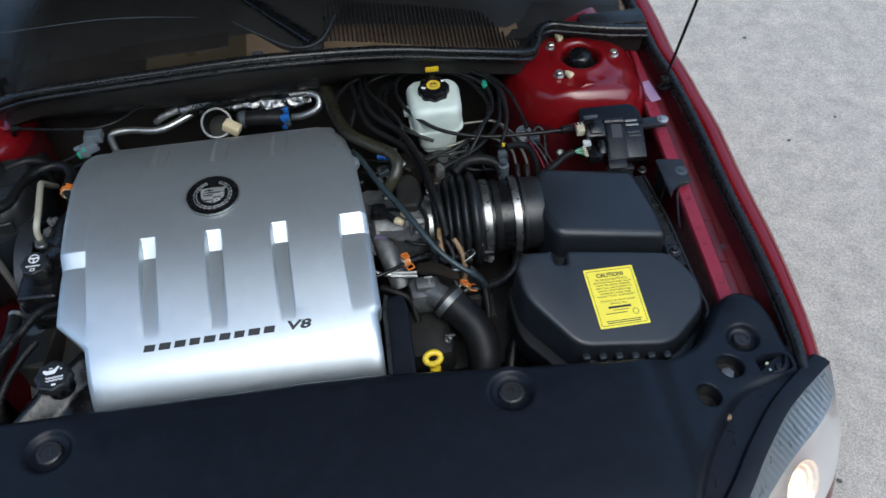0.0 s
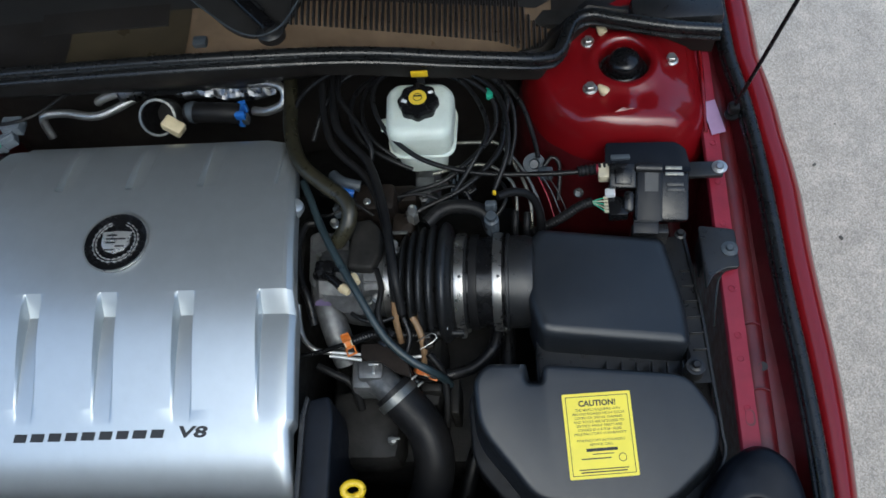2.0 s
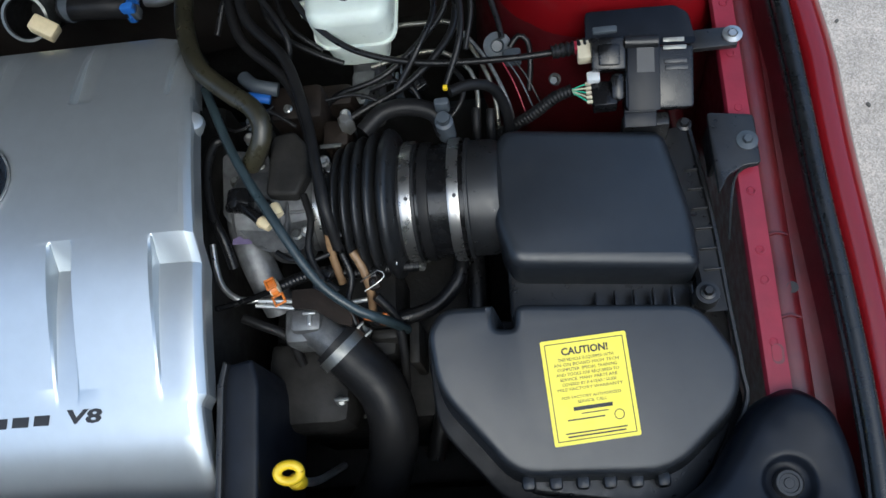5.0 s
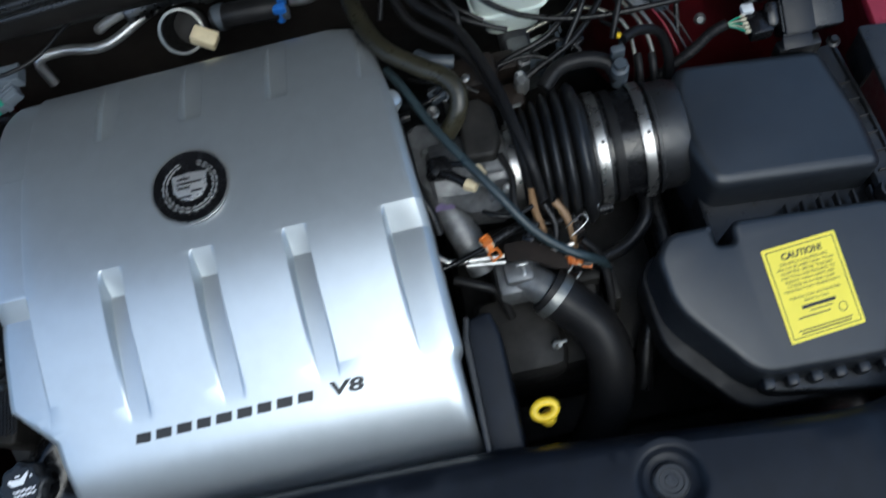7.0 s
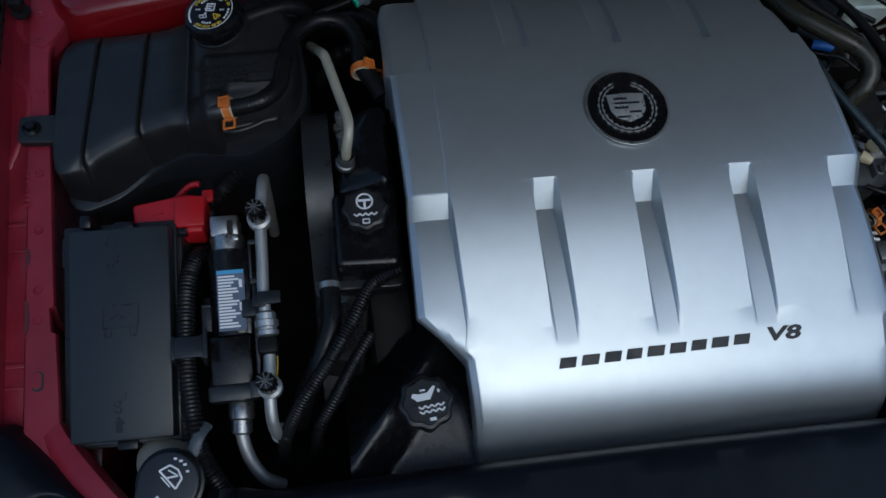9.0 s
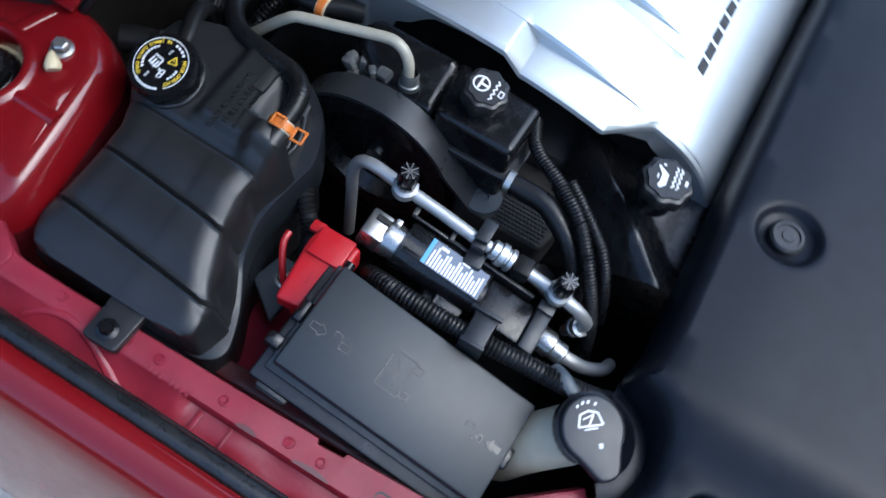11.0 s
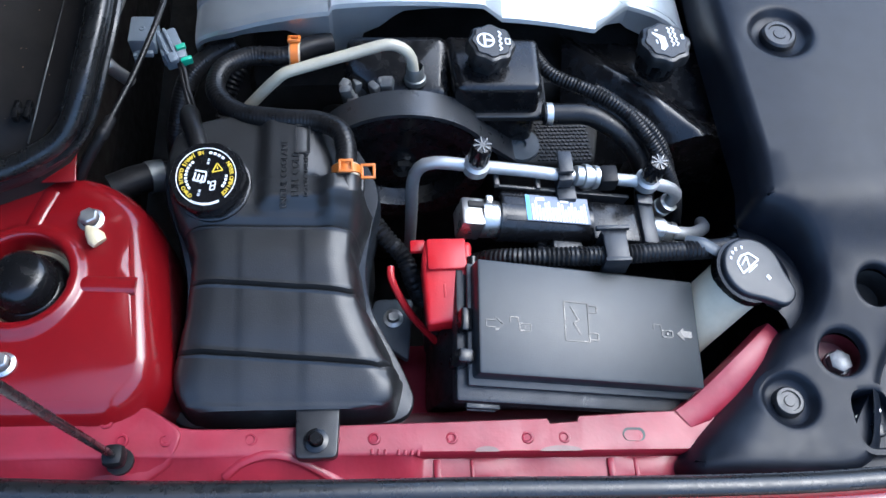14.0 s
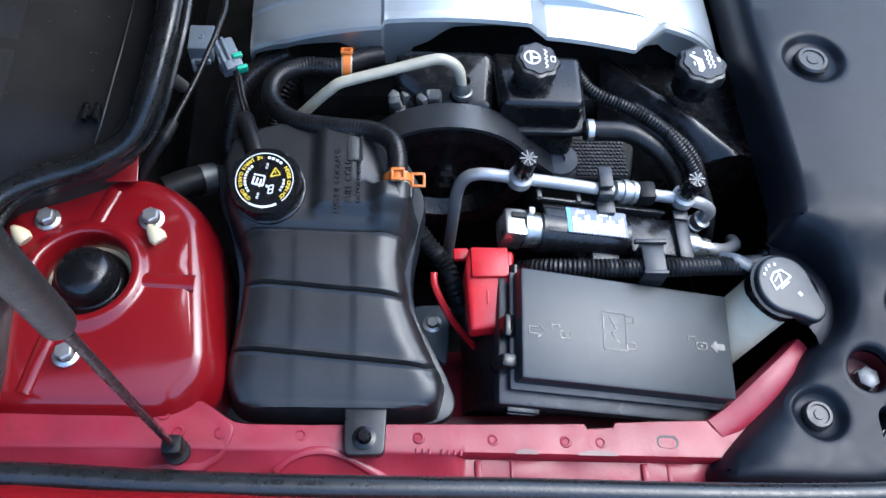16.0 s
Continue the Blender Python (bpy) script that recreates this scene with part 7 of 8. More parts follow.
part("print_block", merge(bar(LW / 2 - 0.019, yy - 0.0045, LW / 2 + 0.019, yy - 0.0045, 0.0036, lt, 0.0001), bar(LW / 2 - 0.012, yy - 0.0095, LW / 2 + 0.014, yy - 0.0095, 0.0010, lt, 0.0001),
                         bar(0.016, yy - 0.0145, 0.052, yy - 0.0145, 0.0013, lt, 0.0001), bar(0.012, 0.0105, LW - 0.012, 0.0105, 0.0012, lt, 0.0001), bar(0.014, 0.0074, LW - 0.014, 0.0074, 0.0014, lt, 0.0001)), INK, label, "bars of print")
part("seal_mark", ring_flat(0.0042, 0.0050, lt @ Matrix.Translation((LW - 0.018, yy - 0.0150, 0)), 0.0001), INK, label)

# intake duct: collar, two bright clamps, rubber bellows
duct = thing("intake_duct", (0.34, -0.272, 0.80), "black rubber intake bellows with two bright band clamps", "intake duct")
DC = (-0.253, 0.858)


def duct_m(x):
    return along((x, DC[0], DC[1]), (x + 0.1, DC[0] - 0.002, DC[1] + 0.002))


part("collar", lathe([(0.060, 0.404), (0.0660, 0.405), (0.0660, 0.4085), (0.0630, 0.4095), (0.0630, 0.430), (0.0600, 0.440), (0.0460, 0.446)], 48, duct_m(0.0)), BLACK, duct)
part("sleeve_ring", lathe([(0.060, 0.356), (0.0650, 0.357), (0.0655, 0.363), (0.0650, 0.367), (0.060, 0.368)], 48, duct_m(0.0)), RUBBER, duct)
part("sensor_sleeve", lathe([(0.058, 0.352), (0.062, 0.353), (0.062, 0.410), (0.058, 0.412)], 48, duct_m(0.0)), GLOSS, duct)
for x0, r in ((0.337, 0.0672), (0.387, 0.0672)):
    cl_ = part("band_clamp", lathe([(r - 0.002, x0 + 0.001), (r - 0.0002, x0 + 0.0012), (r + 0.0004, x0 + 0.0045), (r, x0 + 0.0065), (r + 0.0004, x0 + 0.0085), (r - 0.0002, x0 + 0.0128), (r - 0.002, x0 + 0.0130)], 56, duct_m(0.0)), CHROME, duct, "bright steel band clamp")
    part("clamp_screw", merge(rbox((0.018, 0.014, 0.012), (x0 + 0.006, DC[0] - 0.050, DC[1] - 0.048), b=0.003), lathe([(0.005, 0), (0.005, 0.012), (0, 0.013)], 6, along((x0 + 0.006, DC[0] - 0.058, DC[1] - 0.040), (x0 + 0.006, DC[0] - 0.08, DC[1] - 0.03)))), STEEL, cl_)
    part("clamp_hole", lathe([(0, 0), (0.0022, 0), (0.0018, 0.0004), (0, 0.0004)], 10, along((x0 + 0.007, DC[0] - 0.02 * x0 - r * 0.34, DC[1] + 0.02 * x0 + r * 0.944), (x0 + 0.007, DC[0] - 0.02 * x0 - r * 0.68, DC[1] + 0.02 * x0 + r * 1.9))), INK, cl_)
bprof = [(0.060, 0.354), (0.0645, 0.353), (0.0645, 0.335)]
x = 0.333
for k, (r, w) in enumerate(((0.0825, 0.019), (0.080, 0.0142), (0.0765, 0.0135), (0.072, 0.0128), (0.066, 0.012))):
    bprof += [(r - 0.014, x), (r - 0.004, x - w * 0.18), (r, x - w * 0.40), (r + 0.0006, x - w * 0.52), (r - 0.0005, x - w * 0.66), (r - 0.005, x - w * 0.85), (r - 0.014, x - w * 0.98)]
    x -= w
bprof += [(0.050, x), (0.048, 0.242)]
part("bellows", lathe(bprof, 56, duct_m(0.0)), BELLOWS, duct, "black rubber bellows", sharp=60)
part("throttle_clamp", lathe([(0.050, 0.242), (0.052, 0.2425), (0.052, 0.2515), (0.050, 0.252)], 40, duct_m(0.0)), CHROME, duct, "bright steel band clamp")

throttle = thing("throttle_body", (0.18, -0.29, 0.80), "grey cast alloy throttle body with dark actuator", "throttle body")
part("bore", lathe([(0.046, 0.150), (0.050, 0.155), (0.050, 0.200), (0.046, 0.205), (0.046, 0.242)], 40, duct_m(0.0)), ALLOY, throttle)
part("manifold_neck", tube([(0.152, -0.205, 0.875), (0.154, -0.265, 0.882), (0.163, -0.300, 0.878), (0.176, -0.335, 0.862), (0.186, -0.362, 0.835)], 0.0185, 18, flat=0.8), ALLOY, throttle)
part("cast_plate", prism(round_poly([(0.137, -0.196), (0.184, -0.204), (0.188, -0.236), (0.228, -0.250), (0.238, -0.285), (0.224, -0.318), (0.186, -0.312), (0.142, -0.270)], 0.008), 0.85, 0.899, 0.004, topf=lambda x, y: 0.003 * math.sin(x * 260) * math.sin(y * 190)), ALLOY, throttle, "grey cast flange")
for bx, by in ((0.177, -0.214), (0.222, -0.300), (0.150, -0.232)):
    hexbolt(throttle, (bx, by, 0.899), (0, 0, 1), 0.0042, DULLSTEEL, "bolt", 0.006, 1.5)
part("cast_rib", merge(rbox((0.004, 0.050, 0.012), (0.212, -0.285, 0.902), b=0.0015), rbox((0.034, 0.004, 0.010), (0.215, -0.276, 0.901), b=0.0015)), ALLOY, throttle)
part("actuator", prism(round_poly([(0.193, -0.262), (0.228, -0.265), (0.238, -0.242), (0.236, -0.205), (0.222, -0.188), (0.197, -0.192)], 0.006), 0.87, 0.924, 0.005), GRIME, throttle, "sooty black actuator case")
part("knuckle", rbox((0.028, 0.026, 0.024), (0.163, -0.262, 0.914), b=0.008), GLOSS, throttle)
part("elbow", tube([(0.150, -0.268, 0.912), (0.166, -0.272, 0.920), (0.180, -0.282, 0.922), (0.189, -0.291, 0.921)], 0.0060, 10), GLOSS, throttle)
part("elbow", tube([(0.176, -0.262, 0.918), (0.190, -0.267, 0.922), (0.201, -0.274, 0.923)], 0.0034, 8), GLOSS, throttle)
part("port_stub", merge(lathe([(0.006, 0), (0.007, 0.004), (0.005, 0.014), (0, 0.015)], 12, along((0.202, -0.275, 0.923), (0.212, -0.290, 0.923))), lathe([(0.006, 0), (0.007, 0.004), (0.005, 0.014), (0, 0.015)], 12, along((0.188, -0.290, 0.921), (0.200, -0.299, 0.921)))), CREAM, throttle, "cream nylon vacuum stub")
part("paint_mark", plate([(-0.012, -0.004), (0.010, -0.005), (0.012, 0.002), (0.002, 0.001), (-0.004, 0.005), (-0.011, 0.002)], Matrix.Translation((0.160, -0.300, 0.8945))), mat("purple_paint_mark", (0.11, 0.085, 0.16), 0.6, bump=0), throttle)

# thermostat housing, big radiator hose
therm = thing("thermostat_housing", (0.235, -0.39, 0.78), "grey cast thermostat housing with bolts", "housing")
part("casting", merge(rbox((0.052, 0.046, 0.05), (0.222, -0.386, 0.835), b=0.010), rbox((0.034, 0.026, 0.03), (0.224, -0.386, 0.856), b=0.006), tube([(0.222, -0.384, 0.845), (0.245, -0.402, 0.845), (0.262, -0.42, 0.838)], 0.021, 16)), ALLOY, therm)
part("rear_bracket", plate(round_poly([(0.213, -0.357), (0.243, -0.357), (0.277, -0.386), (0.279, -0.401), (0.262, -0.396), (0.238, -0.380), (0.214, -0.377)], 0.004), Matrix.Translation((0, 0, 0.880)), 0.005), RUST, therm, "sooty brown steel bracket")
part("lower_case", merge(rbox((0.06, 0.05, 0.05), (0.190, -0.415, 0.770), b=0.008), rbox((0.05, 0.06, 0.05), (0.225, -0.44, 0.775), b=0.012), rbox((0.03, 0.012, 0.09), (0.300, -0.395, 0.78), b=0.004),
                         rbox((0.012, 0.05, 0.09), (0.330, -0.400, 0.76), b=0.003)), GRIME, therm, "dark oily casting below")
part("drain_cock", merge(lathe([(0.006, 0), (0.006, 0.012), (0.003, 0.014), (0.003, 0.022), (0, 0.022)], 10, along((0.245, -0.460, 0.80), (0.255, -0.47, 0.83))), rbox((0.016, 0.004, 0.004), (0.252, -0.464, 0.822), b=0.001)), DULLSTEEL, therm)
part("tee_bolt", merge(rbox((0.014, 0.003, 0.004), (0.229, -0.3805, 0.874), b=0.001), rbox((0.004, 0.014, 0.004), (0.2295, -0.387, 0.873), b=0.001)), STEEL, therm)
hexbolt(therm, (0.240, -0.352, 0.855), (0.3, -0.3, 1), 0.005, STEEL, "bolt", 0.008, 1.5)
for a, b in (((0.172, -0.362, 0.872), (0.212, -0.3655, 0.872)), ((0.169, -0.3665, 0.870), (0.212, -0.3725, 0.870)), ((0.244, -0.3625, 0.872), (0.256, -0.364, 0.872)), ((0.258, -0.3725, 0.870), (0.291, -0.3685, 0.870))):
    part("bright_stud", tube([a, tuple((Vector(a) + Vector(b)) / 2), b], 0.0027, 8), STEEL, therm, "bright plated stud")
rh = thing("radiator_hose", (0.29, -0.47, 0.70), "thick black radiator hose with a spring clamp", "hose")
part("hose", tube([(0.250, -0.406, 0.848), (0.272, -0.427, 0.837), (0.296, -0.455, 0.820), (0.304, -0.492, 0.797), (0.292, -0.535, 0.765), (0.262, -0.575, 0.73), (0.22, -0.61, 0.70)], 0.027, 22), RUBBER, rh)
hm_ = along((0.258, -0.414, 0.843), (0.278, -0.435, 0.832))
clb = part("spring_clamp", lathe([(0.0275, -0.005), (0.0290, -0.005), (0.0290, 0.006), (0.0275, 0.006)], 28, hm_), DULLSTEEL, rh, "steel spring clamp")
part("clamp_ear", merge(rbox((0.010, 0.034, 0.003), (0.031, 0.0, 0.007), hm_, 0.001), rbox((0.010, 0.034, 0.003), (0.031, 0.0, -0.005), hm_, 0.001), rbox((0.010, 0.004, 0.016), (0.031, -0.018, 0.001), hm_, 0.001)), DULLSTEEL, clb)
part("paint_dot", lathe([(0, 0.0), (0.0028, 0.0), (0.002, 0.001), (0, 0.001)], 10, along((0.284, -0.430, 0.8575), (0.29, -0.43, 0.88))), WHITEINK, rh)

# ---------------------------------------------------------------- brake fluid reservoir
res = thing("brake_reservoir", (0.286, -0.03, 0.85), "milky white brake fluid reservoir with a black and yellow cap", "reservoir")
rb = prism(round_poly([(0.240, -0.080), (0.333, -0.082), (0.336, -0.004), (0.322, 0.014), (0.252, 0.016), (0.237, 0.000)], 0.024, 6), 0.908, 0.964, 0.016, 5, draft=-0.002)
part("tank", rb, WHITE, res, "milky white tank")
part("tank_lower", prism(round_poly([(0.249, -0.082), (0.324, -0.084), (0.326, -0.008), (0.314, 0.006), (0.260, 0.008), (0.247, -0.004)], 0.020, 5), 0.872, 0.912, 0.004, 4, draft=-0.004), WHITE, res)
part("tank_foot", prism(round_poly([(0.258, -0.066), (0.314, -0.067), (0.314, 0.0), (0.258, 0.002)], 0.014, 4), 0.852, 0.876, 0.004), WHITE, res)
part("tank_seam", prism(round_poly([(0.2385, -0.0815), (0.3345, -0.0835), (0.3375, -0.003), (0.323, 0.0155), (0.251, 0.0175), (0.2355, 0.001)], 0.024, 6), 0.908, 0.9115, 0.001), WHITE, res)
rcm = frame_at((0.287, -0.030, 0.966), (1, 0, 0), (0, 1, 0.04))
rc = part("cap", lathe([(0.024, -0.006), (0.029, -0.004), (0.029, 0.010), (0.026, 0.014), (0, 0.0145)], 64, rcm, lobes=8, depth=0.10), GLOSS, res, "black scalloped cap")
part("cap_label", merge(lathe([(0, 0), (0.0125, 0), (0.0125, 0.0005), (0, 0.0005)], 28, rcm @ Matrix.Translation((0, 0.001, 0.0146)))), YELLOWINK, rc, "yellow round label")
part("cap_print", merge(bar(-0.006, 0.003, 0.006, 0.003, 0.0025, rcm @ Matrix.Translation((0, 0, 0.0152))), ring_flat(0.0055, 0.0066, rcm @ Matrix.Translation((0, 0.001, 0.0152)), 0.0003)), INK, rc)
part("cap_mark", bar(-0.022, -0.003, -0.015, -0.006, 0.005, rcm @ Matrix.Translation((0, 0, 0.0147))), WHITEINK, rc)
part("cap_mark", bar(0.015, 0.008, 0.021, 0.010, 0.004, rcm @ Matrix.Translation((0, 0, 0.0147))), WHITEINK, rc)
part("tag", rbox((0.024, 0.004, 0.010), (0.289, 0.006, 0.988), b=0.001), YELLOW, res, "yellow tag")
part("tag_stem", rbox((0.010, 0.002, 0.034), (0.289, 0.008, 0.971), b=0.0005), BLACK, res)
part("sensor_stub", lathe([(0.010, 0), (0.011, 0.004), (0.009, 0.018), (0, 0.019)], 16, along((0.247, -0.040, 0.935), (0.225, -0.042, 0.935))), WHITE, res)
mc = thing("master_cylinder", (0.287, -0.06, 0.80), "grey alloy brake master cylinder below the reservoir", "cylinder")
part("cylinder", merge(tube([(0.287, 0.10, 0.835), (0.287, 0.0, 0.835), (0.287, -0.10, 0.835), (0.287, -0.135, 0.835)], 0.020, 20), rbox((0.030, 0.030, 0.034), (0.287, -0.10, 0.853), b=0.006), lathe([(0.013, 0), (0.013, 0.02), (0.008, 0.022), (0.008, 0.028), (0, 0.028)], 6, along((0.290, -0.120, 0.856), (0.290, -0.125, 0.89)))), ALLOY, mc)
part("line_nut", lathe([(0.007, 0), (0.007, 0.014), (0, 0.015)], 6, along((0.305, -0.100, 0.865), (0.33, -0.10, 0.875))), STEEL, mc)
part("line_nut", lathe([(0.009, 0), (0.009, 0.020), (0.006, 0.024), (0, 0.024)], 6, along((0.276, -0.176, 0.895), (0.277, -0.177, 0.925))), STEEL, mc)

# ---------------------------------------------------------------- control module on its bracket
ecu = thing("control_module", (0.60, -0.14, 0.84), "black control module on a bracket against the strut tower", "control module")
em = frame_at((0.614, -0.158, 0.912), (1, -0.03, -0.05), (0, 1, 0.45))
part("module_case", rbox((0.072, 0.066, 0.030), (0.001, -0.002, -0.014), em, 0.004), GLOSS, ecu)
part("strap", merge(rbox((0.034, 0.078, 0.004), (-0.016, 0.002, 0.004), em, 0.0015), rbox((0.034, 0.018, 0.004), (-0.020, -0.045, 0.001), em, 0.0015)), PANEL, ecu, "black strap with a grey label")
part("strap_bend", tube([(0.581, -0.127, 0.932), (0.598, -0.128, 0.9315), (0.615, -0.129, 0.931)], 0.0065, 12), BLACK, ecu)
part("strap_step", rbox((0.034, 0.003, 0.003), (-0.020, -0.037, 0.0035), em, 0.001), PANEL, ecu)
part("module_label", rbox((0.018, 0.026, 0.0006), (-0.014, 0.016, 0.0064), em, 0.0), LID, ecu, "grey label patch")
for k, (dy, w) in enumerate(((0.036, 0.022), (0.028, 0.024), (0.014, 0.023), (0.007, 0.023))):
    part("foil_strip", rbox((w, 0.0045, 0.001), (0.016 + 0.001 * k, dy, 0.0020), em, 0.0003), DULLSTEEL if k < 2 else LID, ecu, "printed foil strip")
part("socket", merge(rbox((0.036, 0.034, 0.026), (-0.052, 0.024, -0.006), em, 0.003), rbox((0.022, 0.022, 0.006), (-0.052, 0.022, 0.010), em, 0.002), rbox((0.016, 0.030, 0.016), (-0.042, -0.010, -0.006), em, 0.006)), GLOSS, ecu, "glossy black socket")
part("terminal_foil", rbox((0.026, 0.008, 0.006), (0.562, -0.108, 0.930), b=0.002), GREYCONN, ecu)
part("white_plug", rbox((0.016, 0.023, 0.014), (0.5395, -0.126, 0.921), b=0.002), NATURAL, ecu, "off-white plug")
part("pink_lock", rbox((0.003, 0.012, 0.010), (0.5305, -0.122, 0.924), b=0.001), DULLRED, ecu)
part("lower_plug", rbox((0.026, 0.030, 0.018), (0.557, -0.168, 0.895), b=0.003), GLOSS, ecu)
part("plug_cap", rbox((0.014, 0.012, 0.008), (0.547, -0.150, 0.907), b=0.002), PALELABEL, ecu)
for k in range(5):
    yk = -0.155 - 0.0055 * k
    part("wire_crimp", rbox((0.006, 0.0032, 0.004), (0.541, yk, 0.903), b=0.0008), NATURAL, ecu)
    part("fan_wire", tube([(0.521, -0.1575, 0.896), (0.530, (-0.1575 + yk) / 2 , 0.901), (0.540, yk, 0.903)], 0.0009, 6), GREEN if k % 2 == 0 else NATURAL, ecu, "thin teal wire")
part("back_plate", prism(round_poly([(0.540, -0.126), (0.655, -0.132), (0.650, -0.098), (0.636, -0.088), (0.543, -0.086)], 0.005), 0.926, 0.932, 0.0015, topf=lambda x, y: 0.25 * (y + 0.1)), PANEL, ecu, "black bracket plate")
for hx, hy in ((0.589, -0.1165), (0.5975, -0.118), (0.606, -0.1185)):
    part("plate_hole", lathe([(0, 0), (0.0022, 0), (0.0022, 0.0004), (0, 0.0004)], 10, Matrix.Translation((hx, hy, 0.9322 + 0.25 * (hy + 0.1)))), INK, ecu)
part("bracket_arm", rbox((0.050, 0.024, 0.008), (0.674, -0.120, 0.910), b=0.002), BLACK, ecu)
hexbolt(ecu, (0.695, -0.119, 0.914), (0, 0, 1), 0.0052, STEEL, "arm_bolt", 0.004, 2.0)
part("module_foot", rbox((0.050, 0.016, 0.04), (0.600, -0.192, 0.860), b=0.003), BLACK, ecu)
hexbolt(car, (0.508, -0.120, 0.862), (-0.2, -0.6, 0.7), 0.0052, DULLSTEEL, "apron_bolt", 0.008, 1.4)
part("lilac_patch", plate([(-0.010, -0.028), (0.010, -0.026), (0.008, 0.028), (-0.012, 0.026)], frame_at((0.7015, -0.027, 0.9035), (1, 0, 0), (0, 1, 0.09)) @ pose(0, 0, 0, 0, 0, 8), 0.0008), LILAC, car, "faded lilac sticker on the shelf")

# purge sensor standing on the duct
sens = thing("duct_sensor", (0.388, -0.20, 0.90), "grey plug-in sensor with a yellow clip on the intake duct", "sensor")
part("sensor_body", merge(lathe([(0.010, -0.03), (0.010, 0.0), (0.007, 0.002), (0.007, 0.010), (0, 0.011)], 14, Matrix.Translation((0.386, -0.196, 0.925))), rbox((0.016, 0.010, 0.018), (0.386, -0.182, 0.935), b=0.003)), GREYCONN, sens)
part("yellow_clip", rbox((0.005, 0.005, 0.006), (0.391, -0.167, 0.944), b=0.0012), YELLOW, sens)


# ---------------------------------------------------------------- hoses, cables and lines
def run(name, pts, r, material, label, category="cable", ribs=0.0, pitch=0.005, n=10, flat=1.0, group=""):
    return single(name, tube(pts, r, n, ribs=ribs, pitch=pitch, flat=flat), material, label, category, group, sharp=60)


run("heater_hose", [(0.078, 0.075, 0.925), (0.090, 0.035, 0.945), (0.098, -0.010, 0.955), (0.108, -0.070, 0.966), (0.130, -0.128, 0.974), (0.165, -0.164, 0.976), (0.192, -0.185, 0.974), (0.203, -0.206, 0.968), (0.196, -0.224, 0.956), (0.180, -0.232, 0.935)],
    0.0105, OLIVE, "dusty olive rubber heater hose", "hose", n=14)
run("vacuum_hose", [(0.128, -0.140, 0.945), (0.142, -0.170, 0.954), (0.169, -0.231, 0.950), (0.212, -0.304, 0.938), (0.248, -0.358, 0.915), (0.280, -0.383, 0.895), (0.300, -0.391, 0.883), (0.317, -0.394, 0.862), (0.326, -0.392, 0.825)],
    0.0052, BLUEGREY, "thin blue-grey vacuum hose", "hose")
run("wiring_loom", [(0.155, 0.06, 0.945), (0.159, 0.005, 0.952), (0.172, -0.059, 0.953), (0.218, -0.116, 0.952), (0.243, -0.188, 0.951), (0.256, -0.253, 0.946), (0.263, -0.293, 0.936), (0.268, -0.322, 0.905)], 0.0060, RUBBER, "black taped wiring loom")
run("wiring_loom", [(0.138, 0.07, 0.945), (0.142, 0.007, 0.948), (0.163, -0.077, 0.944), (0.219, -0.139, 0.940), (0.247, -0.217, 0.940), (0.256, -0.278, 0.930), (0.258, -0.31, 0.90)], 0.0056, RUBBER, "black taped wiring loom")
run("small_cable", [(0.166, 0.05, 0.955), (0.170, -0.005, 0.960), (0.206, -0.063, 0.958), (0.221, -0.095, 0.948), (0.212, -0.118, 0.925)], 0.0036, RUBBER, "thin black rubber-covered cable")
run("release_cable", [(0.556, -0.118, 0.920), (0.510, -0.122, 0.920), (0.450, -0.127, 0.925), (0.364, -0.123, 0.928), (0.291, -0.103, 0.936), (0.242, -0.064, 0.948), (0.220, -0.019, 0.958), (0.226, 0.022, 0.960), (0.262, 0.040, 0.958), (0.335, 0.030, 0.955),
                      (0.383, 0.000, 0.945), (0.394, -0.030, 0.932), (0.383, -0.063, 0.920), (0.323, -0.120, 0.910), (0.263, -0.137, 0.900), (0.24, -0.15, 0.88)], 0.0036, HOSE, "long looping black cable")
run("cable_boot", [(0.558, -0.116, 0.921), (0.535, -0.119, 0.921), (0.505, -0.122, 0.920)], 0.0085, RUBBER, "ribbed black rubber cable boot", ribs=0.25, pitch=0.006)
run("small_cable", [(0.255, 0.048, 0.952), (0.34, 0.046, 0.955), (0.405, 0.010, 0.945), (0.405, -0.041, 0.930), (0.395, -0.086, 0.920), (0.349, -0.137, 0.915), (0.291, -0.167, 0.910), (0.268, -0.178, 0.905)], 0.0042, HOSE, "thin black rubber-covered cable")
run("small_cable", [(0.104, -0.080, 0.94), (0.104, -0.035, 0.957), (0.120, 0.005, 0.962), (0.161, 0.040, 0.962), (0.225, 0.050, 0.963), (0.292, 0.045, 0.966), (0.366, 0.018, 0.962), (0.402, -0.025, 0.958), (0.410, -0.096, 0.945), (0.388, -0.154, 0.92)], 0.0036, HOSE, "thin black rubber-covered cable")
run("small_cable", [(0.130, -0.060, 0.93), (0.146, -0.016, 0.948), (0.174, 0.034, 0.953), (0.224, 0.046, 0.956), (0.29, 0.040, 0.956), (0.35, 0.012, 0.954), (0.382, -0.058, 0.948), (0.363, -0.111, 0.94), (0.33, -0.15, 0.91)], 0.0034, HOSE, "thin black rubber-covered cable")
run("brake_line", [(0.305, -0.048, 0.895), (0.361, -0.052, 0.900), (0.396, -0.056, 0.900), (0.416, -0.084, 0.892), (0.437, -0.132, 0.880), (0.440, -0.175, 0.850), (0.43, -0.19, 0.80)], 0.0028, LINEMETAL, "bare bent steel brake line", "pipe", n=8)
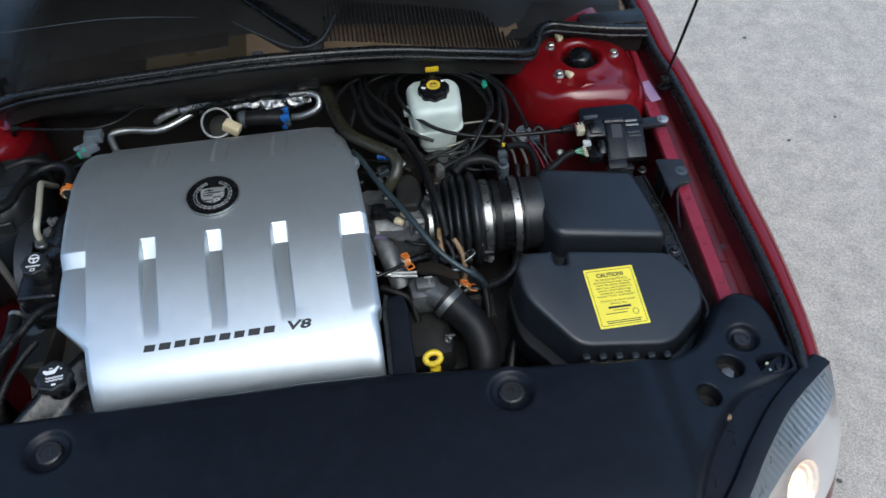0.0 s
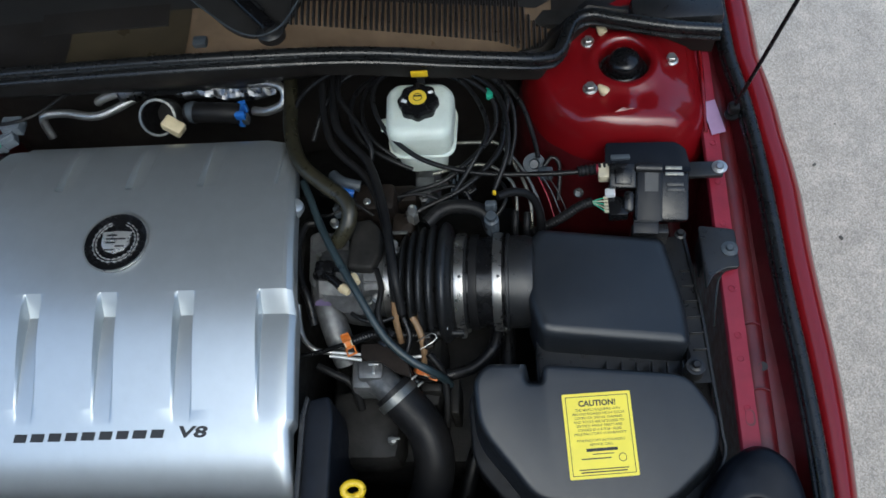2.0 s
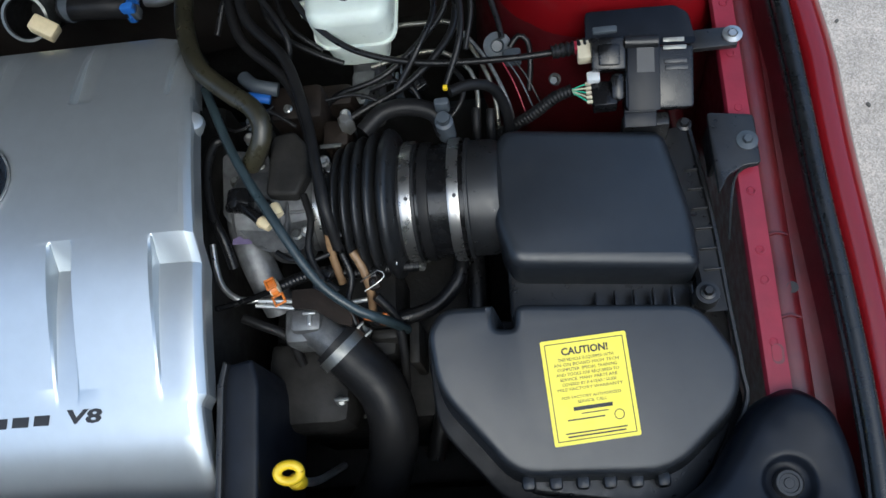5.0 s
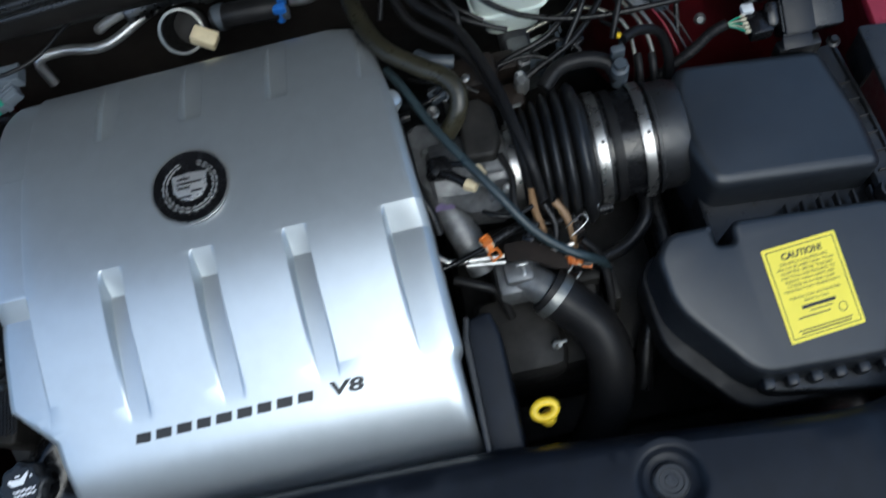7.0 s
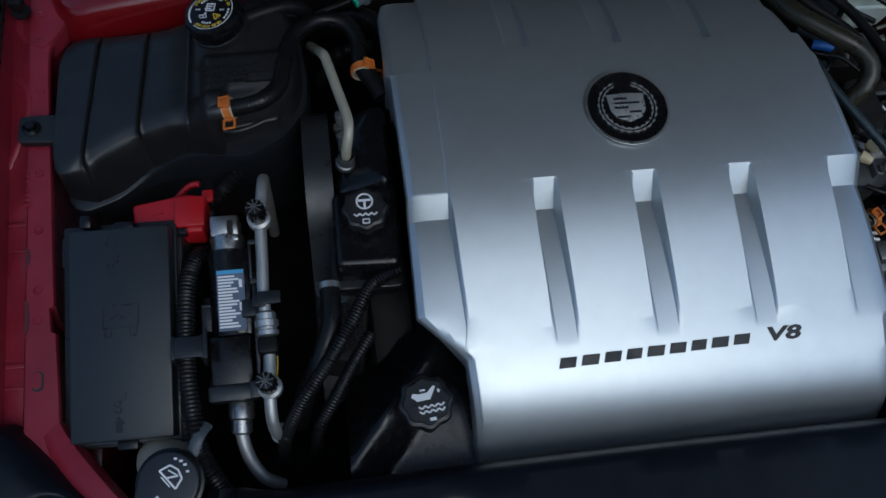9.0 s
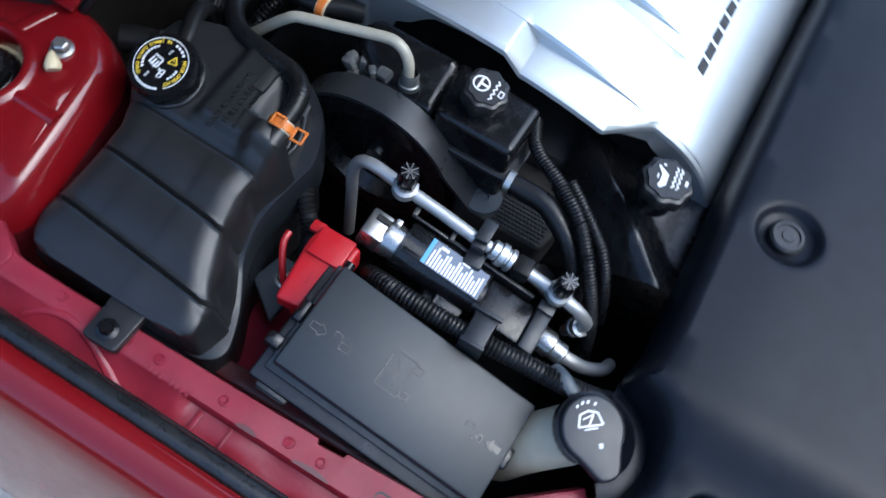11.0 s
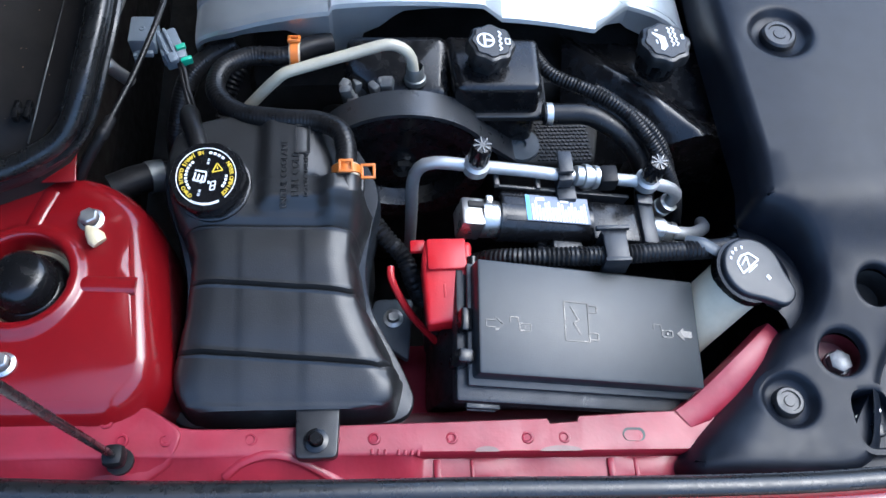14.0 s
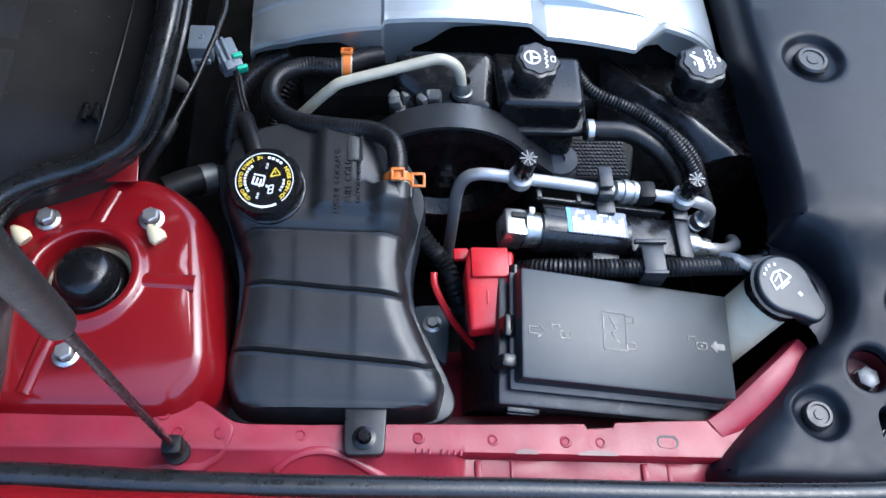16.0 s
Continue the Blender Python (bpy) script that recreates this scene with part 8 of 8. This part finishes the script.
run("brake_line", [(0.300, -0.094, 0.885), (0.345, -0.086, 0.890), (0.376, -0.084, 0.889), (0.400, -0.096, 0.885), (0.418, -0.120, 0.878), (0.418, -0.165, 0.855), (0.41, -0.18, 0.80)], 0.0028, LINEMETAL, "bare bent steel brake line", "pipe", n=8)
run("brake_line", [(0.40, -0.058, 0.902), (0.425, -0.092, 0.896), (0.439, -0.116, 0.890), (0.455, -0.156, 0.875), (0.46, -0.18, 0.83)], 0.0024, DULLSTEEL, "bare bent steel brake line", "pipe", n=8)
run("module_loom", [(0.524, -0.156, 0.896), (0.505, -0.160, 0.890), (0.480, -0.170, 0.876), (0.440, -0.178, 0.850), (0.40, -0.185, 0.81)], 0.0072, RUBBER, "black convoluted wiring loom tube", ribs=0.12, pitch=0.004)
run("sensor_loom", [(0.395, -0.170, 0.940), (0.416, -0.160, 0.934), (0.440, -0.158, 0.918), (0.452, -0.172, 0.885), (0.45, -0.19, 0.84)], 0.0060, RUBBER, "black curved sensor wiring loom")
run("breather_hose", [(0.298, -0.195, 0.918), (0.320, -0.176, 0.922), (0.350, -0.172, 0.921), (0.376, -0.180, 0.915), (0.385, -0.20, 0.905)], 0.0095, RUBBER, "black rubber breather hose", "hose", n=14)
run("wire_group", [(0.452, -0.100, 0.890), (0.468, -0.125, 0.880), (0.482, -0.155, 0.860)], 0.0010, GREYCONN, "thin grey insulated wire")
run("wire_group", [(0.448, -0.102, 0.890), (0.462, -0.130, 0.878), (0.472, -0.158, 0.860)], 0.0010, DULLRED, "thin pink insulated wire")
run("wire_group", [(0.456, -0.098, 0.890), (0.474, -0.120, 0.882), (0.490, -0.150, 0.862)], 0.0010, BLACK, "thin black insulated wire")
con2 = thing("wire_connector", (0.445, -0.09, 0.86), "round grey wiring connector with a green lock", "connector")
part("connector_body", merge(lathe([(0.015, -0.02), (0.016, 0.0), (0.008, 0.002), (0.006, -0.004), (0, -0.004)], 20, along((0.446, -0.085, 0.888), (0.450, -0.11, 0.93))), rbox((0.02, 0.016, 0.016), (0.462, -0.100, 0.885), b=0.003)), GREYCONN, con2)
part("lock", rbox((0.010, 0.018, 0.008), (0.385, 0.000, 0.945), b=0.002), GREEN, con2, "green plastic lock")
run("tan_hose_end", [(0.258, -0.306, 0.908), (0.257, -0.322, 0.886), (0.262, -0.345, 0.86)], 0.0046, TAN, "short tan rubber elbow on the engine", "hose")
run("tan_hose_end", [(0.280, -0.322, 0.892), (0.289, -0.338, 0.882), (0.293, -0.357, 0.862), (0.29, -0.375, 0.835)], 0.0046, TAN, "short tan rubber elbow on the engine", "hose")
run("wire_clip", [(0.286, -0.352, 0.880), (0.305, -0.342, 0.884), (0.312, -0.348, 0.882), (0.302, -0.356, 0.880), (0.290, -0.362, 0.878)], 0.0007, STEEL, "bent bright steel wire clip", n=6)
run("wire_clip", [(0.292, -0.318, 0.895), (0.312, -0.312, 0.898), (0.326, -0.322, 0.895), (0.326, -0.338, 0.885)], 0.0008, STEEL, "loop of thin steel wire", n=6)
run("return_hose", [(0.392, -0.298, 0.825), (0.384, -0.340, 0.828), (0.355, -0.367, 0.820), (0.307, -0.380, 0.825), (0.27, -0.372, 0.82)], 0.0085, HOSE, "black looping rubber return hose", "hose")
run("return_hose", [(0.400, -0.28, 0.80), (0.402, -0.33, 0.80), (0.396, -0.40, 0.79), (0.36, -0.46, 0.76), (0.34, -0.52, 0.73)], 0.011, HOSE, "black rubber coolant hose below the duct", "hose")
run("evap_line", [(0.200, -0.352, 0.885), (0.225, -0.340, 0.878), (0.248, -0.333, 0.868), (0.275, -0.335, 0.862), (0.31, -0.332, 0.86), (0.345, -0.330, 0.855)], 0.0065, HOSE, "black convoluted vapour hose", "hose", ribs=0.10, pitch=0.004)
run("vapour_hose", [(0.142, -0.188, 0.915), (0.130, -0.190, 0.916), (0.123, -0.210, 0.915), (0.122, -0.235, 0.913), (0.130, -0.275, 0.908), (0.141, -0.300, 0.900), (0.146, -0.325, 0.88)], 0.0055, HOSE, "black curved rubber vapour hose", "hose")
run("vapour_pipe", [(0.124, -0.300, 0.890), (0.127, -0.326, 0.882), (0.134, -0.346, 0.877), (0.150, -0.359, 0.872), (0.17, -0.36, 0.868)], 0.0036, STEEL, "bent steel vapour pipe", "pipe")
run("dark_rod", [(0.125, -0.368, 0.872), (0.161, -0.361, 0.874), (0.194, -0.355, 0.885)], 0.0034, GLOSS, "thin dark steel control rod", "pipe")
run("coil_lead", [(0.205, -0.14, 0.93), (0.180, -0.135, 0.935), (0.165, -0.12, 0.93)], 0.008, GREYCONN, "short grey plastic sensor plug")
run("coil_lead", [(0.196, -0.150, 0.928), (0.182, -0.148, 0.931), (0.172, -0.145, 0.930)], 0.0055, BLUE, "small bright blue plastic plug")

# pipes and heat foil along the bulkhead
run("heater_pipe", [(-0.318, 0.014, 0.868), (-0.322, 0.026, 0.895), (-0.314, 0.031, 0.904), (-0.280, 0.032, 0.905), (-0.223, 0.024, 0.906), (-0.148, 0.050, 0.921), (-0.088, 0.054, 0.929), (0.020, 0.052, 0.931), (0.055, 0.050, 0.931), (0.074, 0.040, 0.928), (0.072, 0.024, 0.915), (0.045, 0.020, 0.903), (0.02, 0.028, 0.895)],
    0.0068, STEEL, "bent aluminium heater pipe", "pipe", n=12)
run("heater_pipe", [(-0.240, 0.062, 0.894), (-0.232, 0.052, 0.905), (-0.221, 0.050, 0.914), (-0.190, 0.054, 0.924), (-0.15, 0.066, 0.936), (-0.06, 0.070, 0.940), (0.03, 0.066, 0.940), (0.09, 0.062, 0.935)], 0.0068, ALU, "straight aluminium heater pipe on the bulkhead", "pipe", n=12)
fo = tube([(-0.185, 0.052, 0.920), (-0.14, 0.058, 0.930), (-0.09, 0.058, 0.937), (-0.03, 0.060, 0.940), (0.02, 0.060, 0.938)], 0.017, 16, step=0.004)
for v in fo.verts:
    q = Vector((v.co.x * 55, v.co.y * 170, v.co.z * 170))
    v.co += 0.0034 * Vector(noise.noise_vector(q)) + 0.0016 * Vector(noise.noise_vector(q * 2.7))
single("heat_foil", fo, FOIL, "crinkled silver heat foil wrap round the pipes", "heat shield", sharp=180)
fl_ = bm_new()
frows = []
for i in range(111):
    x = -0.215 + 0.275 * i / 110
    low = interp(x, [(-0.215, 0.30), (-0.15, 0.55), (-0.09, 0.85), (-0.02, 1.0), (0.06, 0.9)])
    top_y, top_z = interp(x, [(-0.215, 0.058), (-0.16, 0.068), (-0.09, 0.074), (0.06, 0.070)]), interp(x, [(-0.215, 0.922), (-0.16, 0.938), (-0.09, 0.946), (0.06, 0.944)])
    frows.append([fl_.verts.new(Vector((x, top_y - 0.034 * v * low, top_z - 0.036 * v * low)) + 0.0042 * Vector(noise.noise_vector(Vector((x * 45, v * 7, 0)))) + 0.002 * Vector(noise.noise_vector(Vector((x * 130, v * 16, 2))))) for v in (k / 9 for k in range(10))])
for a, b in zip(frows, frows[1:]):
    for j in range(9):
        fl_.faces.new((a[j], b[j], b[j + 1], a[j + 1]))
foil_sheet = single("heat_foil", fl_, FOIL, "crumpled silver heat foil sheet on the bulkhead", "heat shield", sharp=40)
foil_sheet.modifiers.new("thickness", "SOLIDIFY").thickness = 0.0006
inl = thing("filler_ring", (-0.117, 0.0, 0.90), "open round alloy pipe end with a cream plug beside it", "pipe")
im = along((-0.117, 0.012, 0.912), (-0.115, -0.010, 0.936))
part("pipe_end", lathe([(0.026, -0.02), (0.028, 0.018), (0.0285, 0.022), (0.025, 0.0225), (0.024, 0.018), (0.024, -0.01)], 32, im), DULLSTEEL, inl)
# added black liner paints the dark inside of the open pipe
part("pipe_bore", lathe([(0.0250, 0.0215), (0.0236, 0.0205), (0.0232, -0.045), (0, -0.045)], 28, im), RUBBER, inl, "black liner that holds the shade inside the open pipe")
part("cream_plug", rbox((0.032, 0.020, 0.018), b=0.003, m=Matrix.Translation((-0.086, -0.022, 0.930)) @ pose(0, 0, 0, 0, 20, -25)), CREAM, inl, "cream plastic plug")
run("bulkhead_hose", [(-0.078, 0.016, 0.912), (-0.050, 0.014, 0.915), (-0.020, 0.013, 0.913), (0.004, 0.014, 0.908)], 0.0155, RUBBER, "short thick black rubber hose", "hose", n=18)
run("hose_band", [(-0.072, 0.016, 0.912), (-0.068, 0.016, 0.913), (-0.064, 0.0155, 0.913)], 0.0170, GREYCONN, "grey plastic band round a hose", "hose clip", n=18)
bc = thing("quick_connector", (0.008, 0.014, 0.88), "blue plastic quick connector with a grey latch", "connector")
part("connector_shell", merge(rbox((0.010, 0.030, 0.030), (0.004, 0.016, 0.904), b=0.003), rbox((0.016, 0.010, 0.012), (0.008, 0.004, 0.916), b=0.002), rbox((0.006, 0.008, 0.022), (0.012, 0.022, 0.914), b=0.001)), BLUE, bc)
part("latch", rbox((0.010, 0.014, 0.014), (0.012, 0.008, 0.902), b=0.002), GREYCONN, bc)
run("latch_cable", [(-0.225, 0.022, 0.970), (-0.238, 0.004, 0.980), (-0.272, -0.034, 0.985), (-0.312, -0.047, 0.985), (-0.348, -0.043, 0.985), (-0.373, -0.037, 0.983), (-0.406, -0.028, 0.980), (-0.433, -0.019, 0.978), (-0.463, -0.008, 0.974), (-0.475, 0.008, 0.955)], 0.0026, HOSE, "thin black cable across the bulkhead")
run("cable_sleeve", [(-0.448, -0.014, 0.976), (-0.463, -0.008, 0.974), (-0.475, 0.008, 0.955), (-0.482, 0.020, 0.935)], 0.0048, RUBBER, "black rubber sleeve over a cable")
run("sleeve_tape", [(-0.459, -0.0095, 0.9745), (-0.462, -0.008, 0.974), (-0.4645, -0.0065, 0.972)], 0.0058, RUBBER, "black tape wound round a cable", "tape")

# left side hoses
oh = thing("overflow_hose", (-0.42, -0.14, 0.93), "black fabric-braided overflow hose with a rubber end sleeve", "hose")
part("hose", tube([(-0.340, -0.180, 0.944), (-0.356, -0.150, 0.946), (-0.356, -0.118, 0.946), (-0.370, -0.094, 0.946), (-0.398, -0.090, 0.947), (-0.424, -0.112, 0.951), (-0.436, -0.150, 0.957), (-0.442, -0.180, 0.961), (-0.456, -0.199, 0.966), (-0.472, -0.2044, 0.9640),
                   (-0.490, -0.2046, 0.9600), (-0.503, -0.2046, 0.9566)], 0.0090, 14, ribs=0.03, pitch=0.0034), HOSE, oh, sharp=60)
part("end_sleeve", tube([(-0.4975, -0.2046, 0.9578), (-0.5005, -0.2046, 0.9570), (-0.504, -0.2046, 0.9560)], 0.0102, 16), TANKBLACK, oh, "smooth black end sleeve")
part("end_sleeve", tube([(-0.336, -0.190, 0.942), (-0.344, -0.172, 0.945), (-0.351, -0.160, 0.946)], 0.0100, 16), RUBBER, oh, "smooth black end sleeve")
run("radiator_vent_hose", [(-0.322, -0.10, 0.925), (-0.332, -0.075, 0.918), (-0.352, -0.054, 0.908), (-0.382, -0.044, 0.888), (-0.405, -0.040, 0.860), (-0.42, -0.04, 0.80)], 0.0105, HOSE, "black braided coolant vent hose", "hose", n=14, ribs=0.03, pitch=0.003)
run("convoluted_tube", [(-0.335, -0.108, 0.918), (-0.350, -0.094, 0.902), (-0.367, -0.086, 0.886), (-0.384, -0.080, 0.860), (-0.40, -0.075, 0.81)], 0.0085, RUBBER, "black corrugated wire tube", ribs=0.22, pitch=0.005)
run("neck_hose", [(-0.472, -0.084, 0.948), (-0.450, -0.078, 0.952), (-0.430, -0.070, 0.949), (-0.412, -0.066, 0.935), (-0.405, -0.062, 0.90)], 0.0085, RUBBER, "black hose from the filler neck", "hose")
run("tank_low_hose", [(-0.455, 0.012, 0.880), (-0.443, -0.010, 0.878), (-0.434, -0.034, 0.870), (-0.43, -0.055, 0.855)], 0.014, RUBBER, "thick black lower coolant hose", "hose", n=16)
run("hose_band", [(-0.440, -0.018, 0.876), (-0.437, -0.024, 0.874), (-0.435, -0.030, 0.872)], 0.0152, DULLSTEEL, "dull steel band round a hose", "hose clip", n=18)
run("steering_hose", [(-0.408, -0.386, 0.922), (-0.408, -0.410, 0.922), (-0.410, -0.432, 0.921), (-0.424, -0.463, 0.908), (-0.440, -0.486, 0.880), (-0.45, -0.50, 0.83)], 0.0100, HOSE, "black steering fluid return hose", "hose", n=14)
sc = run("hose_band", [(-0.408, -0.388, 0.922), (-0.408, -0.391, 0.922), (-0.408, -0.394, 0.922)], 0.0110, STEEL, "bright steel band round a hose", "hose clip", n=18)
run("convoluted_tube", [(-0.340, -0.382, 0.930), (-0.368, -0.397, 0.931), (-0.391, -0.434, 0.931), (-0.414, -0.466, 0.926), (-0.443, -0.497, 0.900), (-0.462, -0.520, 0.860), (-0.47, -0.535, 0.80)], 0.0072, HOSE, "black corrugated wire tube", ribs=0.15, pitch=0.0033)
run("convoluted_tube", [(-0.372, -0.440, 0.915), (-0.389, -0.463, 0.912), (-0.411, -0.495, 0.899), (-0.429, -0.516, 0.870), (-0.435, -0.53, 0.82)], 0.0064, HOSE, "black corrugated wire tube", ribs=0.15, pitch=0.0033)
run("convoluted_tube", [(-0.530, -0.318, 0.860), (-0.540, -0.332, 0.886), (-0.547, -0.37, 0.900), (-0.548, -0.43, 0.902), (-0.545, -0.48, 0.900), (-0.538, -0.53, 0.890), (-0.518, -0.568, 0.86), (-0.49, -0.59, 0.82)], 0.0092, HOSE, "thick black corrugated wire tube", ribs=0.15, pitch=0.0040, n=14)
run("convoluted_tube", [(-0.490, -0.225, 0.872), (-0.505, -0.236, 0.868), (-0.522, -0.252, 0.860), (-0.540, -0.260, 0.850), (-0.548, -0.27, 0.82)], 0.0095, RUBBER, "black corrugated wire tube", ribs=0.20, pitch=0.005)
tc_ = thing("tube_clip", (-0.542, -0.4355, 0.89), "black plastic strap clip round the wire tube", "clip")
part("strap", merge(rbox((0.030, 0.021, 0.004), (-0.544, -0.4355, 0.9125), b=0.0015), rbox((0.004, 0.023, 0.026), (-0.558, -0.4355, 0.902), b=0.001), rbox((0.004, 0.023, 0.030), (-0.531, -0.4355, 0.899), b=0.001), rbox((0.004, 0.030, 0.005), (-0.528, -0.434, 0.9155), b=0.001)), LID, tc_)
run("yellow_lead", [(-0.475, -0.386, 0.825), (-0.470, -0.408, 0.820), (-0.470, -0.433, 0.812), (-0.475, -0.453, 0.80)], 0.0010, YELLOW, "thin bright yellow insulated wire")
gr = thing("apron_bracket", (-0.553, -0.240, 0.78), "grey metal bracket with a bolt on the apron", "bracket")
part("plate", prism(round_poly([(-0.60, -0.255), (-0.535, -0.262), (-0.535, -0.225), (-0.57, -0.215)], 0.006), 0.79, 0.798, 0.002), GREYCONN, gr)
hexbolt(gr, (-0.556, -0.242, 0.798), (0, 0, 1), 0.006, STEEL, "bolt", 0.006, 1.6)

# looping cables and sooty lumps round the brake reservoir
for pts, r in (([(0.215, 0.045, 0.940), (0.190, 0.010, 0.945), (0.186, -0.030, 0.943), (0.205, -0.070, 0.935), (0.245, -0.095, 0.925), (0.275, -0.105, 0.915)], 0.0034),
               ([(0.225, 0.050, 0.935), (0.203, 0.020, 0.938), (0.200, -0.020, 0.936), (0.216, -0.060, 0.930), (0.250, -0.085, 0.915)], 0.0030),
               ([(0.335, 0.050, 0.945), (0.372, 0.040, 0.948), (0.412, 0.000, 0.935), (0.420, -0.045, 0.915), (0.410, -0.090, 0.895)], 0.0032),
               ([(0.345, 0.055, 0.935), (0.390, 0.040, 0.938), (0.428, 0.000, 0.925), (0.446, -0.050, 0.905), (0.452, -0.080, 0.895)], 0.0036),
               ([(0.30, -0.13, 0.895), (0.330, -0.125, 0.900), (0.350, -0.135, 0.895), (0.36, -0.16, 0.88)], 0.0030),
               ([(0.46, -0.09, 0.890), (0.470, -0.080, 0.896), (0.480, -0.085, 0.892), (0.482, -0.10, 0.880), (0.478, -0.13, 0.86)], 0.0034)):
    run("small_cable", pts, r, HOSE, "thin black rubber-covered cable")
lump = thing("coil_bracket", (0.225, -0.15, 0.84), "sooty brown-black coil bracket with bolts on the engine", "bracket")
part("bracket_block", merge(rbox((0.060, 0.045, 0.070), (0.222, -0.150, 0.885), b=0.008), rbox((0.030, 0.034, 0.05), (0.262, -0.182, 0.875), b=0.006), rbox((0.05, 0.03, 0.06), (0.255, -0.130, 0.865), b=0.008)), RUST, lump)
part("bracket_tab", rbox((0.024, 0.005, 0.003), (0.258, -0.200, 0.902), b=0.001), DULLSTEEL, lump)
for bx, by, bz in ((0.258, -0.229, 0.905), (0.171, -0.193, 0.915), (0.214, -0.160, 0.921)):
    hexbolt(lump, (bx, by, bz), (0, 0, 1), 0.0034, STEEL, "bolt", 0.006, 1.5)
# bright bolts added to give the dark engine small highlights
for bx, by, bz in ((0.276, -0.168, 0.915), (0.168, -0.186, 0.915), (0.252, -0.221, 0.912), (0.233, -0.298, 0.905), (0.185, -0.170, 0.914)):
    stud = thing("glint_bolt", (bx, by, bz), "small bright zinc-plated bolt added as a glint on the engine", "bolt", "bright engine bolts")
    hexbolt(stud, (bx, by, bz - 0.004), (0.1, -0.2, 1), 0.0042, STEEL, "bolt", 0.007, 1.5)
    part("bolt_shank", lathe([(0.0030, -0.05), (0.0030, 0.0), (0, 0.0)], 10, Matrix.Translation((bx, by, bz - 0.004))), DULLSTEEL, stud)
cradle = thing("line_fork", (0.332, -0.12, 0.87), "small grey forked pipe holder", "bracket")
part("fork", merge(rbox((0.004, 0.022, 0.004), (0.332, -0.124, 0.898), b=0.001), rbox((0.003, 0.014, 0.004), (0.327, -0.109, 0.898), b=0.001), rbox((0.003, 0.014, 0.004), (0.337, -0.109, 0.898), b=0.001), rbox((0.008, 0.010, 0.03), (0.332, -0.132, 0.884), b=0.002)), GREYCONN, cradle)
for bx, by in ((0.418, -0.175), (0.434, -0.178)):
    run("line_sleeve", [(bx, by + 0.014, 0.885), (bx - 0.001, by, 0.88), (bx - 0.002, by - 0.018, 0.86)], 0.0050, RUBBER, "black sleeve on a brake line", "sleeve")

# small wiring and fittings crowded between the cover and the intake duct
for pts, r, m_, lb in (([(0.150, -0.150, 0.930), (0.175, -0.165, 0.938), (0.200, -0.170, 0.935), (0.225, -0.185, 0.925)], 0.0022, HOSE, "thin black engine wire"),
                       ([(0.140, -0.175, 0.925), (0.158, -0.185, 0.928), (0.178, -0.180, 0.932), (0.200, -0.160, 0.930)], 0.0018, HOSE, "thin black engine wire"),
                       ([(0.232, -0.262, 0.915), (0.240, -0.290, 0.912), (0.236, -0.320, 0.905), (0.245, -0.345, 0.890), (0.262, -0.360, 0.88)], 0.0040, RUBBER, "thin black taped engine wire"),
                       ([(0.200, -0.318, 0.898), (0.215, -0.328, 0.900), (0.235, -0.330, 0.896), (0.255, -0.322, 0.892)], 0.0030, HOSE, "thin black engine wire"),
                       ([(0.268, -0.322, 0.890), (0.276, -0.345, 0.878), (0.270, -0.372, 0.865), (0.280, -0.400, 0.845)], 0.0036, HOSE, "thin black engine wire"),
                       ([(0.300, -0.365, 0.868), (0.318, -0.385, 0.850), (0.322, -0.415, 0.825), (0.318, -0.45, 0.79)], 0.0050, RUBBER, "black taped engine wire"),
                       ([(0.150, -0.375, 0.855), (0.172, -0.385, 0.852), (0.195, -0.395, 0.84), (0.205, -0.42, 0.81)], 0.0055, RUBBER, "black taped engine wire"),
                       ([(0.255, -0.150, 0.915), (0.285, -0.148, 0.918), (0.310, -0.155, 0.915), (0.33, -0.17, 0.905)], 0.0022, HOSE, "thin black engine wire"),
                       ([(0.300, -0.120, 0.880), (0.315, -0.145, 0.885), (0.340, -0.155, 0.880), (0.37, -0.150, 0.870), (0.39, -0.14, 0.85)], 0.0036, HOSE, "thin black engine wire"),
                       ([(0.39, -0.10, 0.880), (0.405, -0.125, 0.885), (0.400, -0.150, 0.880), (0.38, -0.17, 0.87)], 0.0030, HOSE, "thin black engine wire")):
    run("engine_wire", pts, r, m_, lb)
for (px, py, pz), sz, yaw, m_ in (((0.262, -0.300, 0.900), (0.016, 0.022, 0.014), 20, GLOSS), ((0.246, -0.352, 0.884), (0.014, 0.018, 0.012), -35, GLOSS), ((0.178, -0.172, 0.918), (0.020, 0.014, 0.014), 15, GREYCONN),
                                  ((0.302, -0.150, 0.890), (0.018, 0.016, 0.016), -20, GREYCONN), ((0.352, -0.122, 0.880), (0.022, 0.014, 0.014), 30, GLOSS), ((0.300, -0.352, 0.872), (0.012, 0.014, 0.010), 10, RUST)):
    pc_ = thing("wire_plug", (px, py, pz - 0.01), "small dark plastic wiring plug on the engine", "plug")
    mm = Matrix.Translation((px, py, pz)) @ pose(0, 0, 0, 8, -6, yaw)
    part("plug_body", rbox(sz, (0, 0, 0), mm, 0.0022), m_, pc_)
    part("plug_collar", rbox((sz[0] * 0.7, sz[1] * 0.4, sz[2] * 0.7), (0, sz[1] * 0.65, 0), mm, 0.0015), BLACK, pc_)
    part("lock_tab", rbox((sz[0] * 0.3, sz[1] * 0.5, 0.002), (0, 0, sz[2] * 0.5 + 0.001), mm, 0.0006), BLACK, pc_)
